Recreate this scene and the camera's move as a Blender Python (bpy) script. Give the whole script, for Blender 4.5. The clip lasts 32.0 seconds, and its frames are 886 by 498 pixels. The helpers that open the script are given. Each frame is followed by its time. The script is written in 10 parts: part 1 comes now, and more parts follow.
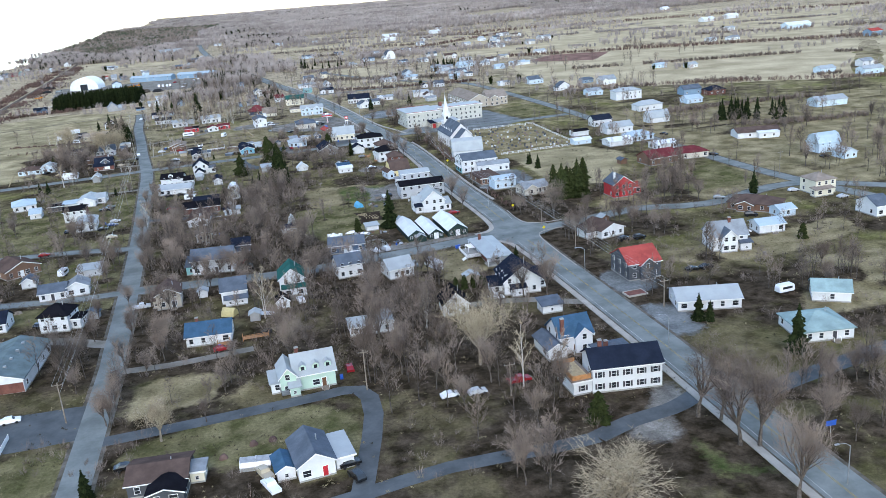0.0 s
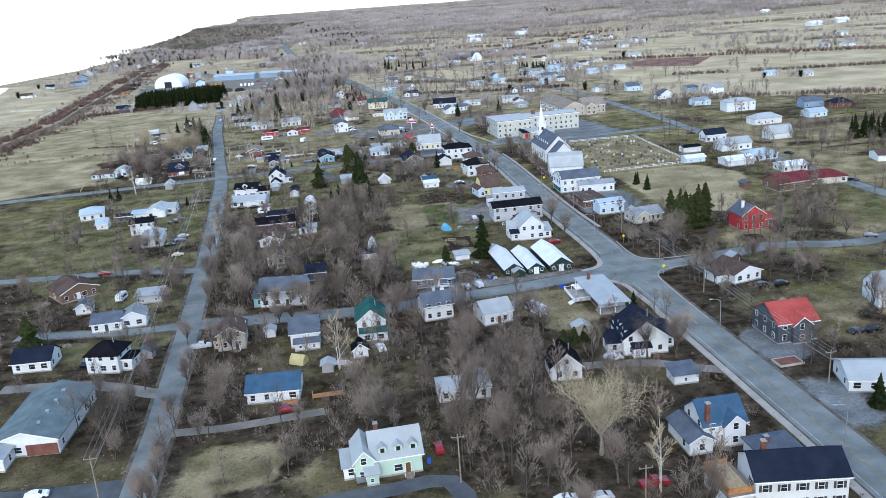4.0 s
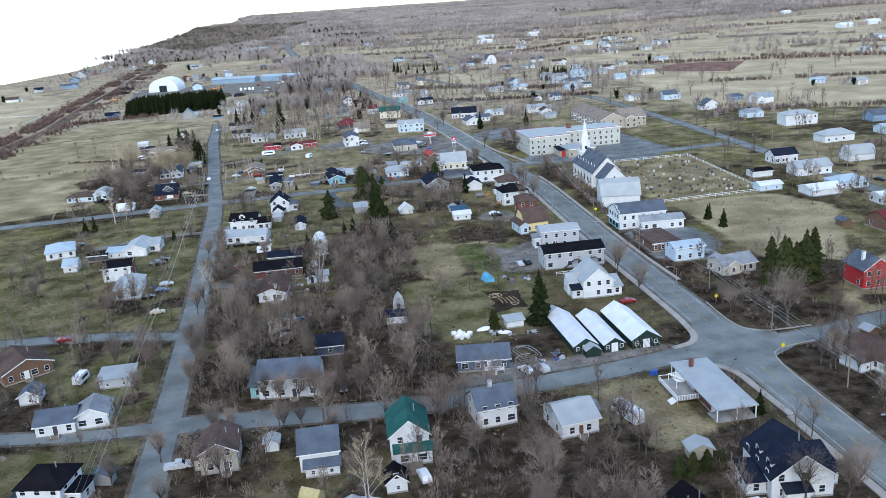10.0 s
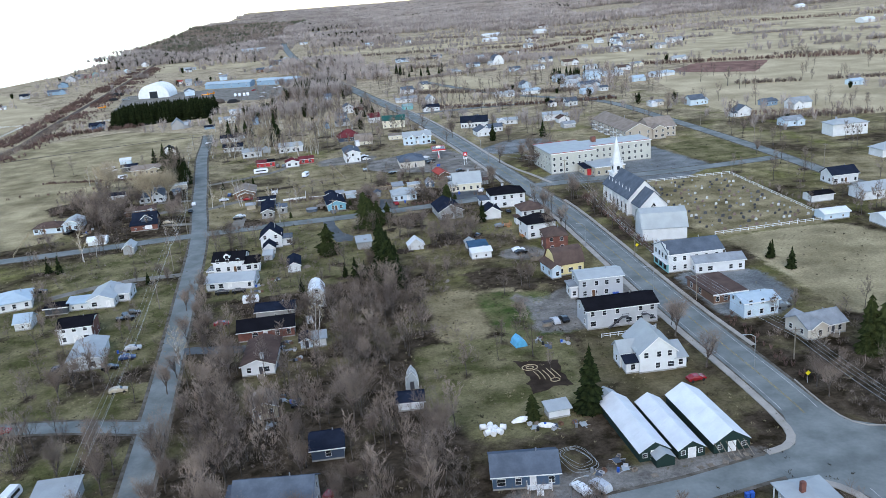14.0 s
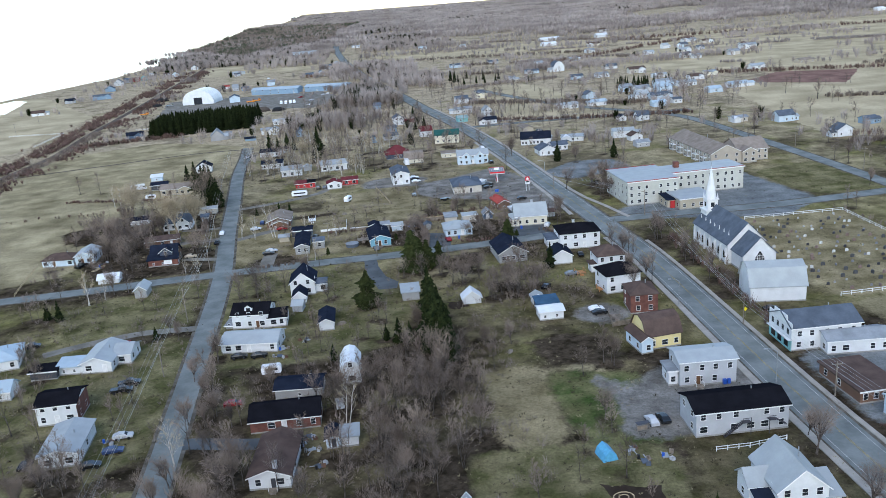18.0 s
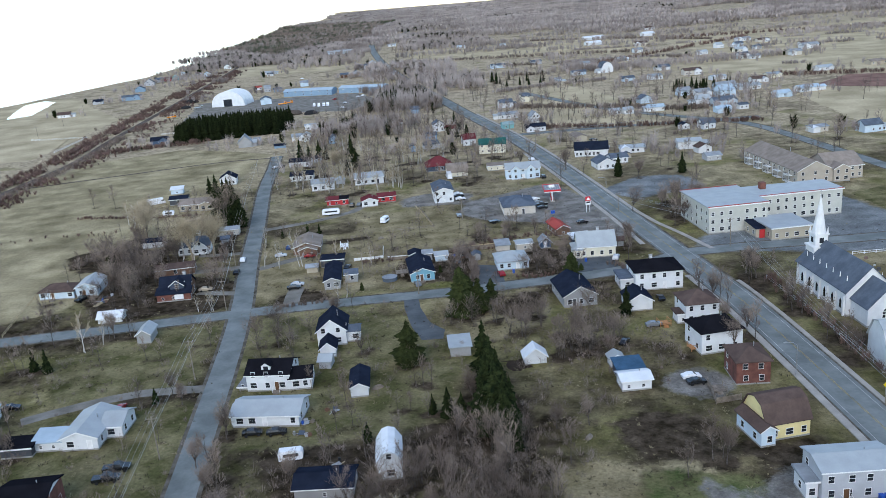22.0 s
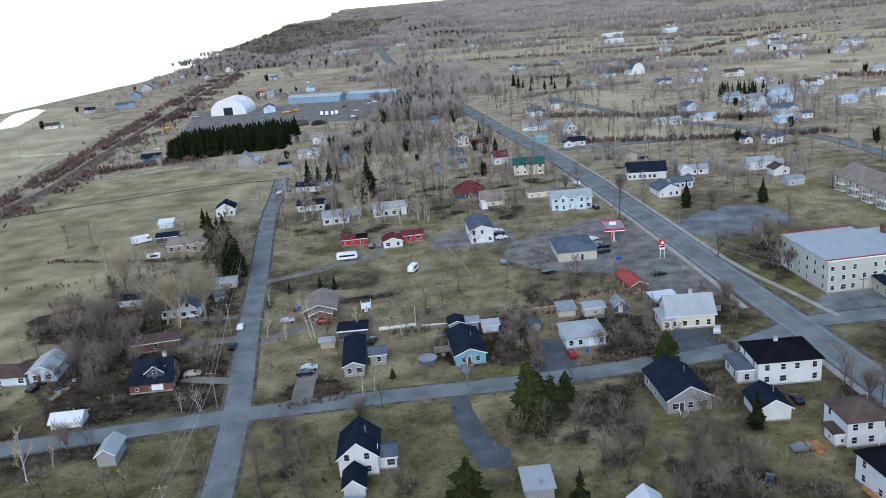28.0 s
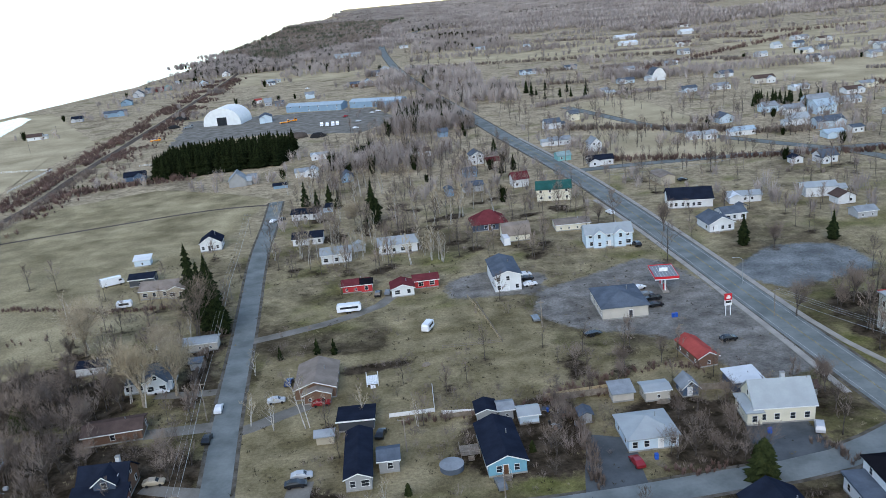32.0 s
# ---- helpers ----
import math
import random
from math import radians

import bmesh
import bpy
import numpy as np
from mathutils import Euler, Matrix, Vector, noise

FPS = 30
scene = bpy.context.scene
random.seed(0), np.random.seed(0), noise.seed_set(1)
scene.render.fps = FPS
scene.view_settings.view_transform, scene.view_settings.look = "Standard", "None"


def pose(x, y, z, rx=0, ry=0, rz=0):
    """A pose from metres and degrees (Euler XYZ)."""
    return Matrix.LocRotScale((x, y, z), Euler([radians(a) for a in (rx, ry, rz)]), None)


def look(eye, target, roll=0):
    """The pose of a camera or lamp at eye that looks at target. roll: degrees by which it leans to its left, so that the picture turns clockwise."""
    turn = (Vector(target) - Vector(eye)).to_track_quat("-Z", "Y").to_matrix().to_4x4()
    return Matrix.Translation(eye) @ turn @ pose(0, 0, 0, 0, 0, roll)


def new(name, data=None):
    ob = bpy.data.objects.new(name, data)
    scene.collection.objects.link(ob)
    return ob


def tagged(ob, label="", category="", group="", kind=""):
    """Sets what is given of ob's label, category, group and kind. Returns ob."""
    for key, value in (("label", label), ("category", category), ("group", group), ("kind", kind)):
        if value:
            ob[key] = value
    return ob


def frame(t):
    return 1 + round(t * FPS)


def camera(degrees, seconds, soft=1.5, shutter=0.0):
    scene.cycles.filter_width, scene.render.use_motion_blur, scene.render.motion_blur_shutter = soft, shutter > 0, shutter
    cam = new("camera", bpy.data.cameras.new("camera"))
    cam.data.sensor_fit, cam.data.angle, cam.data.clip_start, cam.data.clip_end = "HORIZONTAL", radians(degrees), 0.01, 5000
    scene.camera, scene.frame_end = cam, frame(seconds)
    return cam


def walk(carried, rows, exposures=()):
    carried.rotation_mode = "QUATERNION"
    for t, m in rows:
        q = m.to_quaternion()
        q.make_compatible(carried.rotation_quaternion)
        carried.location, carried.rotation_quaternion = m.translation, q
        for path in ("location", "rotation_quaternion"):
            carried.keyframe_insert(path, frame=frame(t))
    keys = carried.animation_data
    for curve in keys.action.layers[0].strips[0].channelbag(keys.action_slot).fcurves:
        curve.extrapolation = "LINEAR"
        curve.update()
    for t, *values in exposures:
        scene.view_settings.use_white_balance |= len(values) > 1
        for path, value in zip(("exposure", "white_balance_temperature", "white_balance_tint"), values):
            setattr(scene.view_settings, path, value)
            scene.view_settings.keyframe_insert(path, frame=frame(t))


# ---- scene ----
cam = camera(56.0, 32.0, soft=0.6)
EXPO = 1.4
PATH = [
    (0, (3.258, -0.166, 87.183), (3.656, 1.697, 86.572), -4.5),
    (1, (4.206, 10.046, 87.057), (4.549, 11.921, 86.453), -4.3),
    (2, (4.587, 19.86, 87.126), (4.871, 21.746, 86.524), -4.2),
    (3, (4.492, 29.563, 86.933), (4.739, 31.455, 86.333), -4.1),
    (3.5, (4.363, 34.609, 86.904), (4.592, 36.503, 86.305), -4.1),
    (5.5, (2.962, 54.711, 86.129), (3.18, 56.607, 85.532), -4.1),
    (6, (2.964, 60.592, 86.262), (3.183, 62.488, 85.664), -4.2),
    (7, (2.513, 70.815, 86.049), (2.73, 72.711, 85.451), -4.1),
    (8, (1.668, 80.917, 85.976), (1.887, 82.814, 85.379), -4.0),
    (9, (0.213, 90.117, 86.635), (0.436, 92.012, 86.035), -4.0),
    (10, (0.108, 100.817, 86.396), (0.329, 102.712, 85.797), -3.9),
    (11, (0.264, 111.56, 87.368), (0.482, 113.454, 86.764), -4.2),
    (12, (0.247, 122.689, 88.18), (0.464, 124.582, 87.573), -4.2),
    (13, (1.134, 135.006, 88.694), (1.35, 136.899, 88.086), -4.5),
    (14, (1.993, 147.818, 88.546), (2.208, 149.711, 87.938), -4.5),
    (14.5, (2.742, 153.859, 88.528), (2.955, 155.753, 87.922), -4.5),
    (16.5, (4.452, 179.581, 89.029), (4.622, 181.481, 88.427), -4.4),
    (17, (4.836, 185.994, 89.131), (4.98, 187.897, 88.531), -4.5),
    (18, (5.234, 197.536, 89.078), (5.331, 199.443, 88.482), -4.5),
    (19, (5.375, 209.163, 89.02), (5.441, 211.071, 88.425), -4.6),
    (20, (5.148, 220.744, 88.934), (5.187, 222.654, 88.342), -4.5),
    (21, (4.093, 231.722, 88.519), (4.109, 233.632, 87.926), -4.5),
    (22, (2.281, 241.975, 88.353), (2.299, 243.885, 87.758), -4.6),
    (23, (0.95, 252.504, 88.225), (0.965, 254.413, 87.63), -4.6),
    (24, (-0.813, 262.927, 88.46), (-0.8, 264.835, 87.86), -4.8),
    (25, (-2.639, 273.183, 88.496), (-2.63, 275.09, 87.893), -4.9),
    (25.5, (-3.876, 278.33, 88.547), (-3.866, 280.237, 87.944), -4.9),
    (27.5, (-6.721, 299.544, 90.437), (-6.716, 301.449, 89.829), -5.2),
    (28, (-7.216, 304.805, 90.048), (-7.212, 306.712, 89.445), -5.2),
    (29, (-8.476, 317.402, 90.98), (-8.473, 319.307, 90.371), -5.3),
    (30, (-9.13, 329.146, 91.052), (-9.131, 331.051, 90.444), -5.4),
    (31, (-9.836, 341.242, 91.039), (-9.838, 343.149, 90.433), -5.4),
    (32, (-10.843, 352.484, 91.307), (-10.844, 354.391, 90.704), -5.4),
]
walk(cam, [(t, look(eye, target, roll)) for t, eye, target, roll in PATH], ((0, EXPO + 0.28, 6850, 7.5), (12, EXPO + 0.09, 6850, 7.5), (20, EXPO - 0.08, 6850, 7.5), (32, EXPO - 0.25, 6850, 7.5)))

# ---- world, sun ----
world = bpy.data.worlds.new("sky")
scene.world = world
world.use_nodes = True
wt = world.node_tree
sky = wt.nodes.new("ShaderNodeTexSky")
sky.sky_type, sky.sun_disc = "NISHITA", False
sky.sun_elevation, sky.sun_rotation = radians(38), radians(195)
sky.air_density, sky.dust_density, sky.ozone_density = 1.0, 0.4, 2.0
wt.links.new(sky.outputs[0], wt.nodes["Background"].inputs[0])
wt.nodes["Background"].inputs[1].default_value = 0.15
sun = new("sun", bpy.data.lights.new("sun", "SUN"))
sun.data.energy, sun.data.angle, sun.data.color = 0.6, radians(50), (1.0, 0.94, 0.88)
sun.matrix_world = look((0, 0, 0), (math.sin(radians(15)), math.cos(radians(15)), -math.tan(radians(38))))


# ---- materials ----
def material(name, colour, rough=0.8, vary=0.15, scale=3.0, grain=40.0, bump=0.15, second=None, mix=0.5, metal=0.0, spec=0.3, per_object=0.0, stripes=0.0):
    """A surface of one colour (or two) with stains at a large scale and grain at a small one."""
    m = bpy.data.materials.new(name)
    m.use_nodes = True
    nt = m.node_tree
    b = nt.nodes["Principled BSDF"]
    geo = nt.nodes.new("ShaderNodeNewGeometry")
    big, fine = nt.nodes.new("ShaderNodeTexNoise"), nt.nodes.new("ShaderNodeTexNoise")
    big.inputs["Scale"].default_value, big.inputs["Detail"].default_value = 1.0 / scale, 4
    fine.inputs["Scale"].default_value, fine.inputs["Detail"].default_value = grain / 10, 3
    for n in (big, fine):
        nt.links.new(geo.outputs["Position"], n.inputs["Vector"])
    ramp = nt.nodes.new("ShaderNodeMapRange")
    ramp.inputs[1].default_value, ramp.inputs[2].default_value = 0.35, 0.65
    nt.links.new(big.outputs[0], ramp.inputs[0])
    mixer = nt.nodes.new("ShaderNodeMix")
    mixer.data_type = "RGBA"
    low = second or tuple(c * (1 - 2 * vary) for c in colour)
    mixer.inputs[6].default_value, mixer.inputs[7].default_value = (*low, 1), (*colour, 1)
    nt.links.new(ramp.outputs[0], mixer.inputs[0])
    hsv = nt.nodes.new("ShaderNodeHueSaturation")
    nt.links.new(mixer.outputs[2], hsv.inputs["Color"])
    val = nt.nodes.new("ShaderNodeMath")
    val.operation = "MULTIPLY_ADD"
    nt.links.new(fine.outputs[0], val.inputs[0])
    val.inputs[1].default_value, val.inputs[2].default_value = 2 * vary, 1 - vary
    last = val
    if per_object:
        info = nt.nodes.new("ShaderNodeObjectInfo")
        add = nt.nodes.new("ShaderNodeMath")
        add.operation = "MULTIPLY_ADD"
        nt.links.new(info.outputs["Random"], add.inputs[0])
        add.inputs[1].default_value = per_object
        nt.links.new(val.outputs[0], add.inputs[2])
        last = add
    nt.links.new(last.outputs[0], hsv.inputs["Value"])
    nt.links.new(hsv.outputs[0], b.inputs["Base Color"])
    b.inputs["Roughness"].default_value, b.inputs["Metallic"].default_value = rough, metal
    b.inputs["Specular IOR Level"].default_value = spec
    if bump or stripes:
        bn = nt.nodes.new("ShaderNodeBump")
        bn.inputs["Strength"].default_value, bn.inputs["Distance"].default_value = max(bump, 0.4 if stripes else 0), 0.03
        if stripes:
            wave = nt.nodes.new("ShaderNodeTexWave")
            wave.bands_direction, wave.wave_profile = "Z", "SAW"
            wave.inputs["Scale"].default_value = stripes
            nt.links.new(geo.outputs["Position"], wave.inputs["Vector"])
            nt.links.new(wave.outputs["Fac"], bn.inputs["Height"])
        else:
            nt.links.new(fine.outputs[0], bn.inputs["Height"])
        nt.links.new(bn.outputs[0], b.inputs["Normal"])
    return m


WALL = {}
for key, rgb in dict(stone=(0.47, 0.465, 0.42), white=(0.63, 0.64, 0.65), cream=(0.68, 0.63, 0.5), beige=(0.5, 0.46, 0.4), grey=(0.42, 0.43, 0.45), green=(0.42, 0.55, 0.47), teal=(0.2, 0.42, 0.42),
                     blue=(0.06, 0.1, 0.16), azure=(0.16, 0.36, 0.46), navy=(0.05, 0.07, 0.11), red=(0.45, 0.03, 0.035), brown=(0.16, 0.09, 0.06), tan=(0.4, 0.35, 0.27), stucco=(0.4, 0.35, 0.29), yellow=(0.72, 0.6, 0.3),
                     charcoal=(0.06, 0.065, 0.075), pale_blue=(0.5, 0.6, 0.68), steel_blue=(0.2, 0.3, 0.4), dark_green=(0.012, 0.03, 0.025), weathered=(0.3, 0.3, 0.3)).items():
    WALL[key] = material(key + " siding", rgb, 0.65, 0.06, 2.5, 30, 0.05, per_object=0.06, stripes=1.6)
WALL["brick"] = material("red brick", (0.17, 0.068, 0.052), 0.85, 0.2, 1.5, 60, 0.3, per_object=0.1)
ROOF = {}
for key, rgb in dict(black=(0.011, 0.011, 0.014), navy=(0.017, 0.022, 0.036), slate=(0.1, 0.12, 0.15), grey=(0.25, 0.27, 0.29), light=(0.31, 0.335, 0.345), brown=(0.1, 0.07, 0.06), blue=(0.05, 0.105, 0.17), green=(0.028, 0.1, 0.09), sea_grey=(0.13, 0.17, 0.18),
                     sage=(0.24, 0.33, 0.33), red=(0.36, 0.075, 0.065), maroon=(0.14, 0.035, 0.04), tan=(0.24, 0.2, 0.17), white=(0.6, 0.62, 0.64), pale_blue=(0.34, 0.42, 0.48)).items():
    shiny = key in ("light", "white", "pale_blue")
    ROOF[key] = material(key + " roofing", rgb, 0.55 if shiny else 0.9, 0.06 if shiny else 0.14, 3.0, 25, 0.2, per_object=0.12, spec=0.25 if shiny else 0.0)
TRIM = material("white trim", (0.78, 0.78, 0.77), 0.5, 0.05, 1.0, 30, 0.0)
CONCRETE = material("concrete", (0.33, 0.32, 0.3), 0.9, 0.15, 1.5, 40, 0.2)
GLASS = material("window glass", (0.02, 0.024, 0.03), 0.08, 0.2, 3.0, 10, 0.0, spec=0.5, per_object=0.6)
DOOR = {k: material(k + " door", c, 0.5, 0.08, 1, 20, 0.0) for k, c in dict(white=(0.72, 0.72, 0.72), red=(0.4, 0.02, 0.03), dark=(0.05, 0.05, 0.06), brown=(0.12, 0.06, 0.03)).items()}
TIMBER = material("weathered timber", (0.24, 0.2, 0.16), 0.85, 0.2, 1.0, 40, 0.2, per_object=0.15)
PLANK = material("pale sawn boards", (0.42, 0.33, 0.2), 0.8, 0.15, 1.0, 40, 0.1, per_object=0.2)
CEDAR = material("new cedar", (0.42, 0.2, 0.08), 0.7, 0.15, 1.0, 40, 0.2, per_object=0.1)
ASPHALT = material("asphalt", (0.205, 0.222, 0.214), 0.95, 0.14, 7.0, 14, 0.2, second=(0.128, 0.141, 0.137), spec=0.05)
# a darker asphalt for driveways and yards
ASPHALT_DARK = material("darker asphalt", (0.1, 0.11, 0.116), 0.9, 0.14, 5.0, 14, 0.2, second=(0.065, 0.072, 0.077), spec=0.1)
GRAVEL = material("gravel", (0.235, 0.22, 0.195), 0.95, 0.2, 6.0, 20, 0.4, second=(0.145, 0.133, 0.113), spec=0.0)
KERB = material("pavement concrete", (0.36, 0.33, 0.29), 0.9, 0.12, 4.0, 30, 0.2)
PAINT_W = material("white road paint", (0.48, 0.48, 0.47), 0.7, 0.25, 2.0, 40, 0.0)
PAINT_Y = material("yellow road paint", (0.36, 0.28, 0.11), 0.8, 0.3, 2.0, 40, 0.0)
BARK = material("grey bark", (0.11, 0.092, 0.08), 0.95, 0.25, 0.5, 30, 0.4, per_object=0.3, spec=0.0)
TWIG = material("bare twigs", (0.235, 0.187, 0.158), 0.95, 0.2, 6.0, 10, 0.0, per_object=0.3, second=(0.1, 0.078, 0.066), spec=0.0)
# twigs of distant trees, with the haze of distance put into the colour
TWIG_HAZE = material("haze-paled bare twigs", (0.36, 0.31, 0.285), 0.95, 0.2, 60.0, 1, 0.0, per_object=0.3, second=(0.2, 0.168, 0.155), spec=0.0)
TWIG_RED = material("reddish brush", (0.17, 0.11, 0.092), 0.95, 0.2, 8.0, 10, 0.0, per_object=0.3, second=(0.09, 0.06, 0.052), spec=0.0)
TWIG_PALE = material("pale bare twigs", (0.38, 0.315, 0.225), 0.95, 0.2, 4.0, 10, 0.0, per_object=0.2, spec=0.0)
BROADBARK = material("pale grey-brown bark", (0.3, 0.25, 0.19), 0.95, 0.25, 0.5, 30, 0.4, per_object=0.3, spec=0.0)
BIRCH = material("white birch bark", (0.55, 0.51, 0.46), 0.8, 0.2, 0.6, 30, 0.1)
# a paler needle tone, only for the distant headland evergreens
NEEDLE_PALE = material("paler evergreen needles", (0.085, 0.095, 0.062), 1.0, 0.3, 1.0, 30, 0.0, per_object=0.4, second=(0.04, 0.047, 0.032), spec=0.0)
NEEDLE = material("spruce needles", (0.02, 0.026, 0.01), 1.0, 0.3, 1.0, 30, 0.0, per_object=0.4, second=(0.005, 0.008, 0.004), spec=0.0)
CEDARGREEN = material("cedar foliage", (0.03, 0.036, 0.013), 1.0, 0.3, 1.0, 30, 0.0, per_object=0.4, second=(0.013, 0.017, 0.007), spec=0.0)
METAL = material("galvanised steel", (0.4, 0.41, 0.42), 0.4, 0.1, 1.0, 20, 0.0, metal=0.6)
RUBBER = material("tyre rubber", (0.015, 0.015, 0.016), 0.85, 0.1, 1.0, 20, 0.0)
STRAW = material("dry field grass", (0.49, 0.4, 0.262), 0.95, 0.2, 28.0, 5, 0.3, second=(0.32, 0.262, 0.165), spec=0.0)
FALLOW = material("fallow stems", (0.25, 0.15, 0.12), 0.95, 0.2, 14.0, 5, 0.3, second=(0.15, 0.09, 0.075), spec=0.0)
DIRT = material("bare soil", (0.05, 0.037, 0.028), 0.95, 0.2, 3.0, 30, 0.4, spec=0.0)
SNOW = material("old snow", (0.75, 0.77, 0.8), 0.7, 0.08, 3.0, 20, 0.2)
BLACKP = material("black plastic", (0.02, 0.02, 0.02), 0.5, 0.1, 1.0, 20, 0.0)
PLASTIC = {k: material(k + " plastic", c, 0.5, 0.08, 1.0, 20, 0.0) for k, c in dict(blue=(0.02, 0.09, 0.4), azure=(0.1, 0.38, 0.6), yellow=(0.75, 0.6, 0.02), tan=(0.5, 0.42, 0.2), orange=(0.7, 0.25, 0.02), red=(0.55, 0.02, 0.03), green=(0.02, 0.2, 0.1), white=(0.8, 0.8, 0.8)).items()}
CARPAINT = {k: material(k + " car paint", c, 0.25, 0.04, 2.0, 5, 0.0, spec=0.6) for k, c in dict(white=(0.75, 0.76, 0.78), black=(0.012, 0.013, 0.015), red=(0.24, 0.015, 0.02), grey=(0.16, 0.17, 0.18), silver=(0.45, 0.46, 0.48), blue=(0.03, 0.05, 0.12), green=(0.1, 0.35, 0.12), orange=(0.65, 0.22, 0.02), tan=(0.4, 0.34, 0.25)).items()}


# ---- mesh helpers ----
CACHE = {}
BLOCKED = []
HOMES = []
FAR_HOMES = []


def mesh_of(name, verts, faces, mats):
    me = bpy.data.meshes.new(name)
    me.from_pydata([tuple(v) for v in verts], [], faces)
    for m in mats if isinstance(mats, (list, tuple)) else [mats]:
        me.materials.append(m)
    me.update()
    return me


def part(name, data, parent=None, at=None, label=""):
    """One mesh object from (verts, faces, material) or a ready mesh, under a thing or a part."""
    me = data if isinstance(data, bpy.types.Mesh) else mesh_of(name, *data)
    ob = new(name, me)
    if parent is not None:
        ob.parent = parent
    if at is not None:
        ob.matrix_basis = at
    return tagged(ob, label) if label else ob


BOX_F = [(0, 3, 2, 1), (4, 5, 6, 7), (0, 1, 5, 4), (1, 2, 6, 5), (2, 3, 7, 6), (3, 0, 4, 7)]


def box(x0, y0, z0, x1, y1, z1):
    return [(x0, y0, z0), (x1, y0, z0), (x1, y1, z0), (x0, y1, z0), (x0, y0, z1), (x1, y0, z1), (x1, y1, z1), (x0, y1, z1)]


def boxes(items):
    """Several boxes joined: (verts, faces)."""
    vs, fs = [], []
    for it in items:
        k = len(vs)
        vs += box(*it)
        fs += [tuple(i + k for i in f) for f in BOX_F]
    return vs, fs


def tube(p, q, r0, r1, n=6):
    """A tapered stick between two points."""
    p, q = Vector(p), Vector(q)
    a = (q - p).normalized()
    u = a.orthogonal().normalized()
    v = a.cross(u)
    vs = [tuple(c + r * (u * math.cos(6.2832 * i / n) + v * math.sin(6.2832 * i / n))) for c, r in ((p, r0), (q, r1)) for i in range(n)]
    fs = [(i, (i + 1) % n, n + (i + 1) % n, n + i) for i in range(n)] + [tuple(range(n - 1, -1, -1)), tuple(range(n, 2 * n))]
    return vs, fs


def joined(pieces):
    vs, fs = [], []
    for v, f in pieces:
        k = len(vs)
        vs += v
        fs += [tuple(i + k for i in g) for g in f]
    return vs, fs


def cached(key, make):
    if key not in CACHE:
        CACHE[key] = make()
    return CACHE[key]


def slab(poly, thick):
    """A polygon in space, thickened straight down."""
    n = len(poly)
    vs = [tuple(p) for p in poly] + [(p[0], p[1], p[2] - thick) for p in poly]
    return vs, [tuple(range(n)), tuple(range(2 * n - 1, n - 1, -1))] + [(i, i + n, (i + 1) % n + n, (i + 1) % n) for i in range(n)]


# ---- windows and doors ----
def window_far(parent, x, y, z, w, h):
    """A window of a house far off, trim and pane in one mesh."""
    def make():
        a, c = boxes([(-w / 2 - 0.12, -0.05, -0.12, w / 2 + 0.12, 0.03, h + 0.12)]), boxes([(-w / 2, -0.07, 0, w / 2, -0.05, h)])
        me = mesh_of("window", *joined([a, c]), [TRIM, GLASS])
        me.polygons.foreach_set("material_index", [0] * 6 + [1] * 6)
        return me
    return part("window", cached(("farwin", w, h), make), parent, pose(x, y, z))


def window_at(parent, x, y, z, w, h, turn, shutters=False):
    """A window on a wall: its trim, with the pane and crossbar under it. turn: 0 front, 90 the wall to the east, -90 to the west."""
    m = pose(x, y, z, 0, 0, turn)
    key = (round(w, 1), round(h, 1))
    W, Hh = key
    fr = cached(("frame", key), lambda: mesh_of("window_frame", *boxes([(-W / 2 - 0.08, -0.05, -0.08, W / 2 + 0.08, 0.03, 0.0), (-W / 2 - 0.06, -0.05, Hh, W / 2 + 0.06, 0.03, Hh + 0.07), (-W / 2 - 0.06, -0.05, 0, -W / 2, 0.03, Hh), (W / 2, -0.05, 0, W / 2 + 0.06, 0.03, Hh), (-W / 2, -0.035, Hh / 2 - 0.025, W / 2, 0.03, Hh / 2 + 0.025)]), TRIM))
    pa = cached(("pane", key), lambda: mesh_of("pane", box(-W / 2, -0.02, 0, W / 2, 0.0, Hh), BOX_F, GLASS))
    f = part("window", fr, parent, m)
    part("pane", pa, f)
    if shutters:
        sh = cached(("shutter", Hh), lambda: mesh_of("shutter", box(-0.22, -0.06, 0, 0.22, 0.0, Hh), BOX_F, DOOR["dark"]))
        for s in (-1, 1):
            part("shutter", sh, f, pose(s * (W / 2 + 0.33), 0, 0))
    return f


def door_at(parent, x, y, z, turn, colour="white", w=0.95, h=2.05):
    k = (colour, round(w, 1), round(h, 1))
    me = cached(("door", k), lambda: mesh_of("door", *boxes([(-w / 2, -0.05, 0, w / 2, 0.0, h)]), DOOR[colour]))
    fr = cached(("doorframe", k), lambda: mesh_of("door_frame", *boxes([(-w / 2 - 0.12, -0.07, 0, -w / 2, 0.0, h + 0.12), (w / 2, -0.07, 0, w / 2 + 0.12, 0.0, h + 0.12), (-w / 2, -0.07, h, w / 2, 0.0, h + 0.12)]), TRIM))
    dd = part("door", me, parent, pose(x, y, z, 0, 0, turn))
    part("door_frame", fr, dd)
    return dd


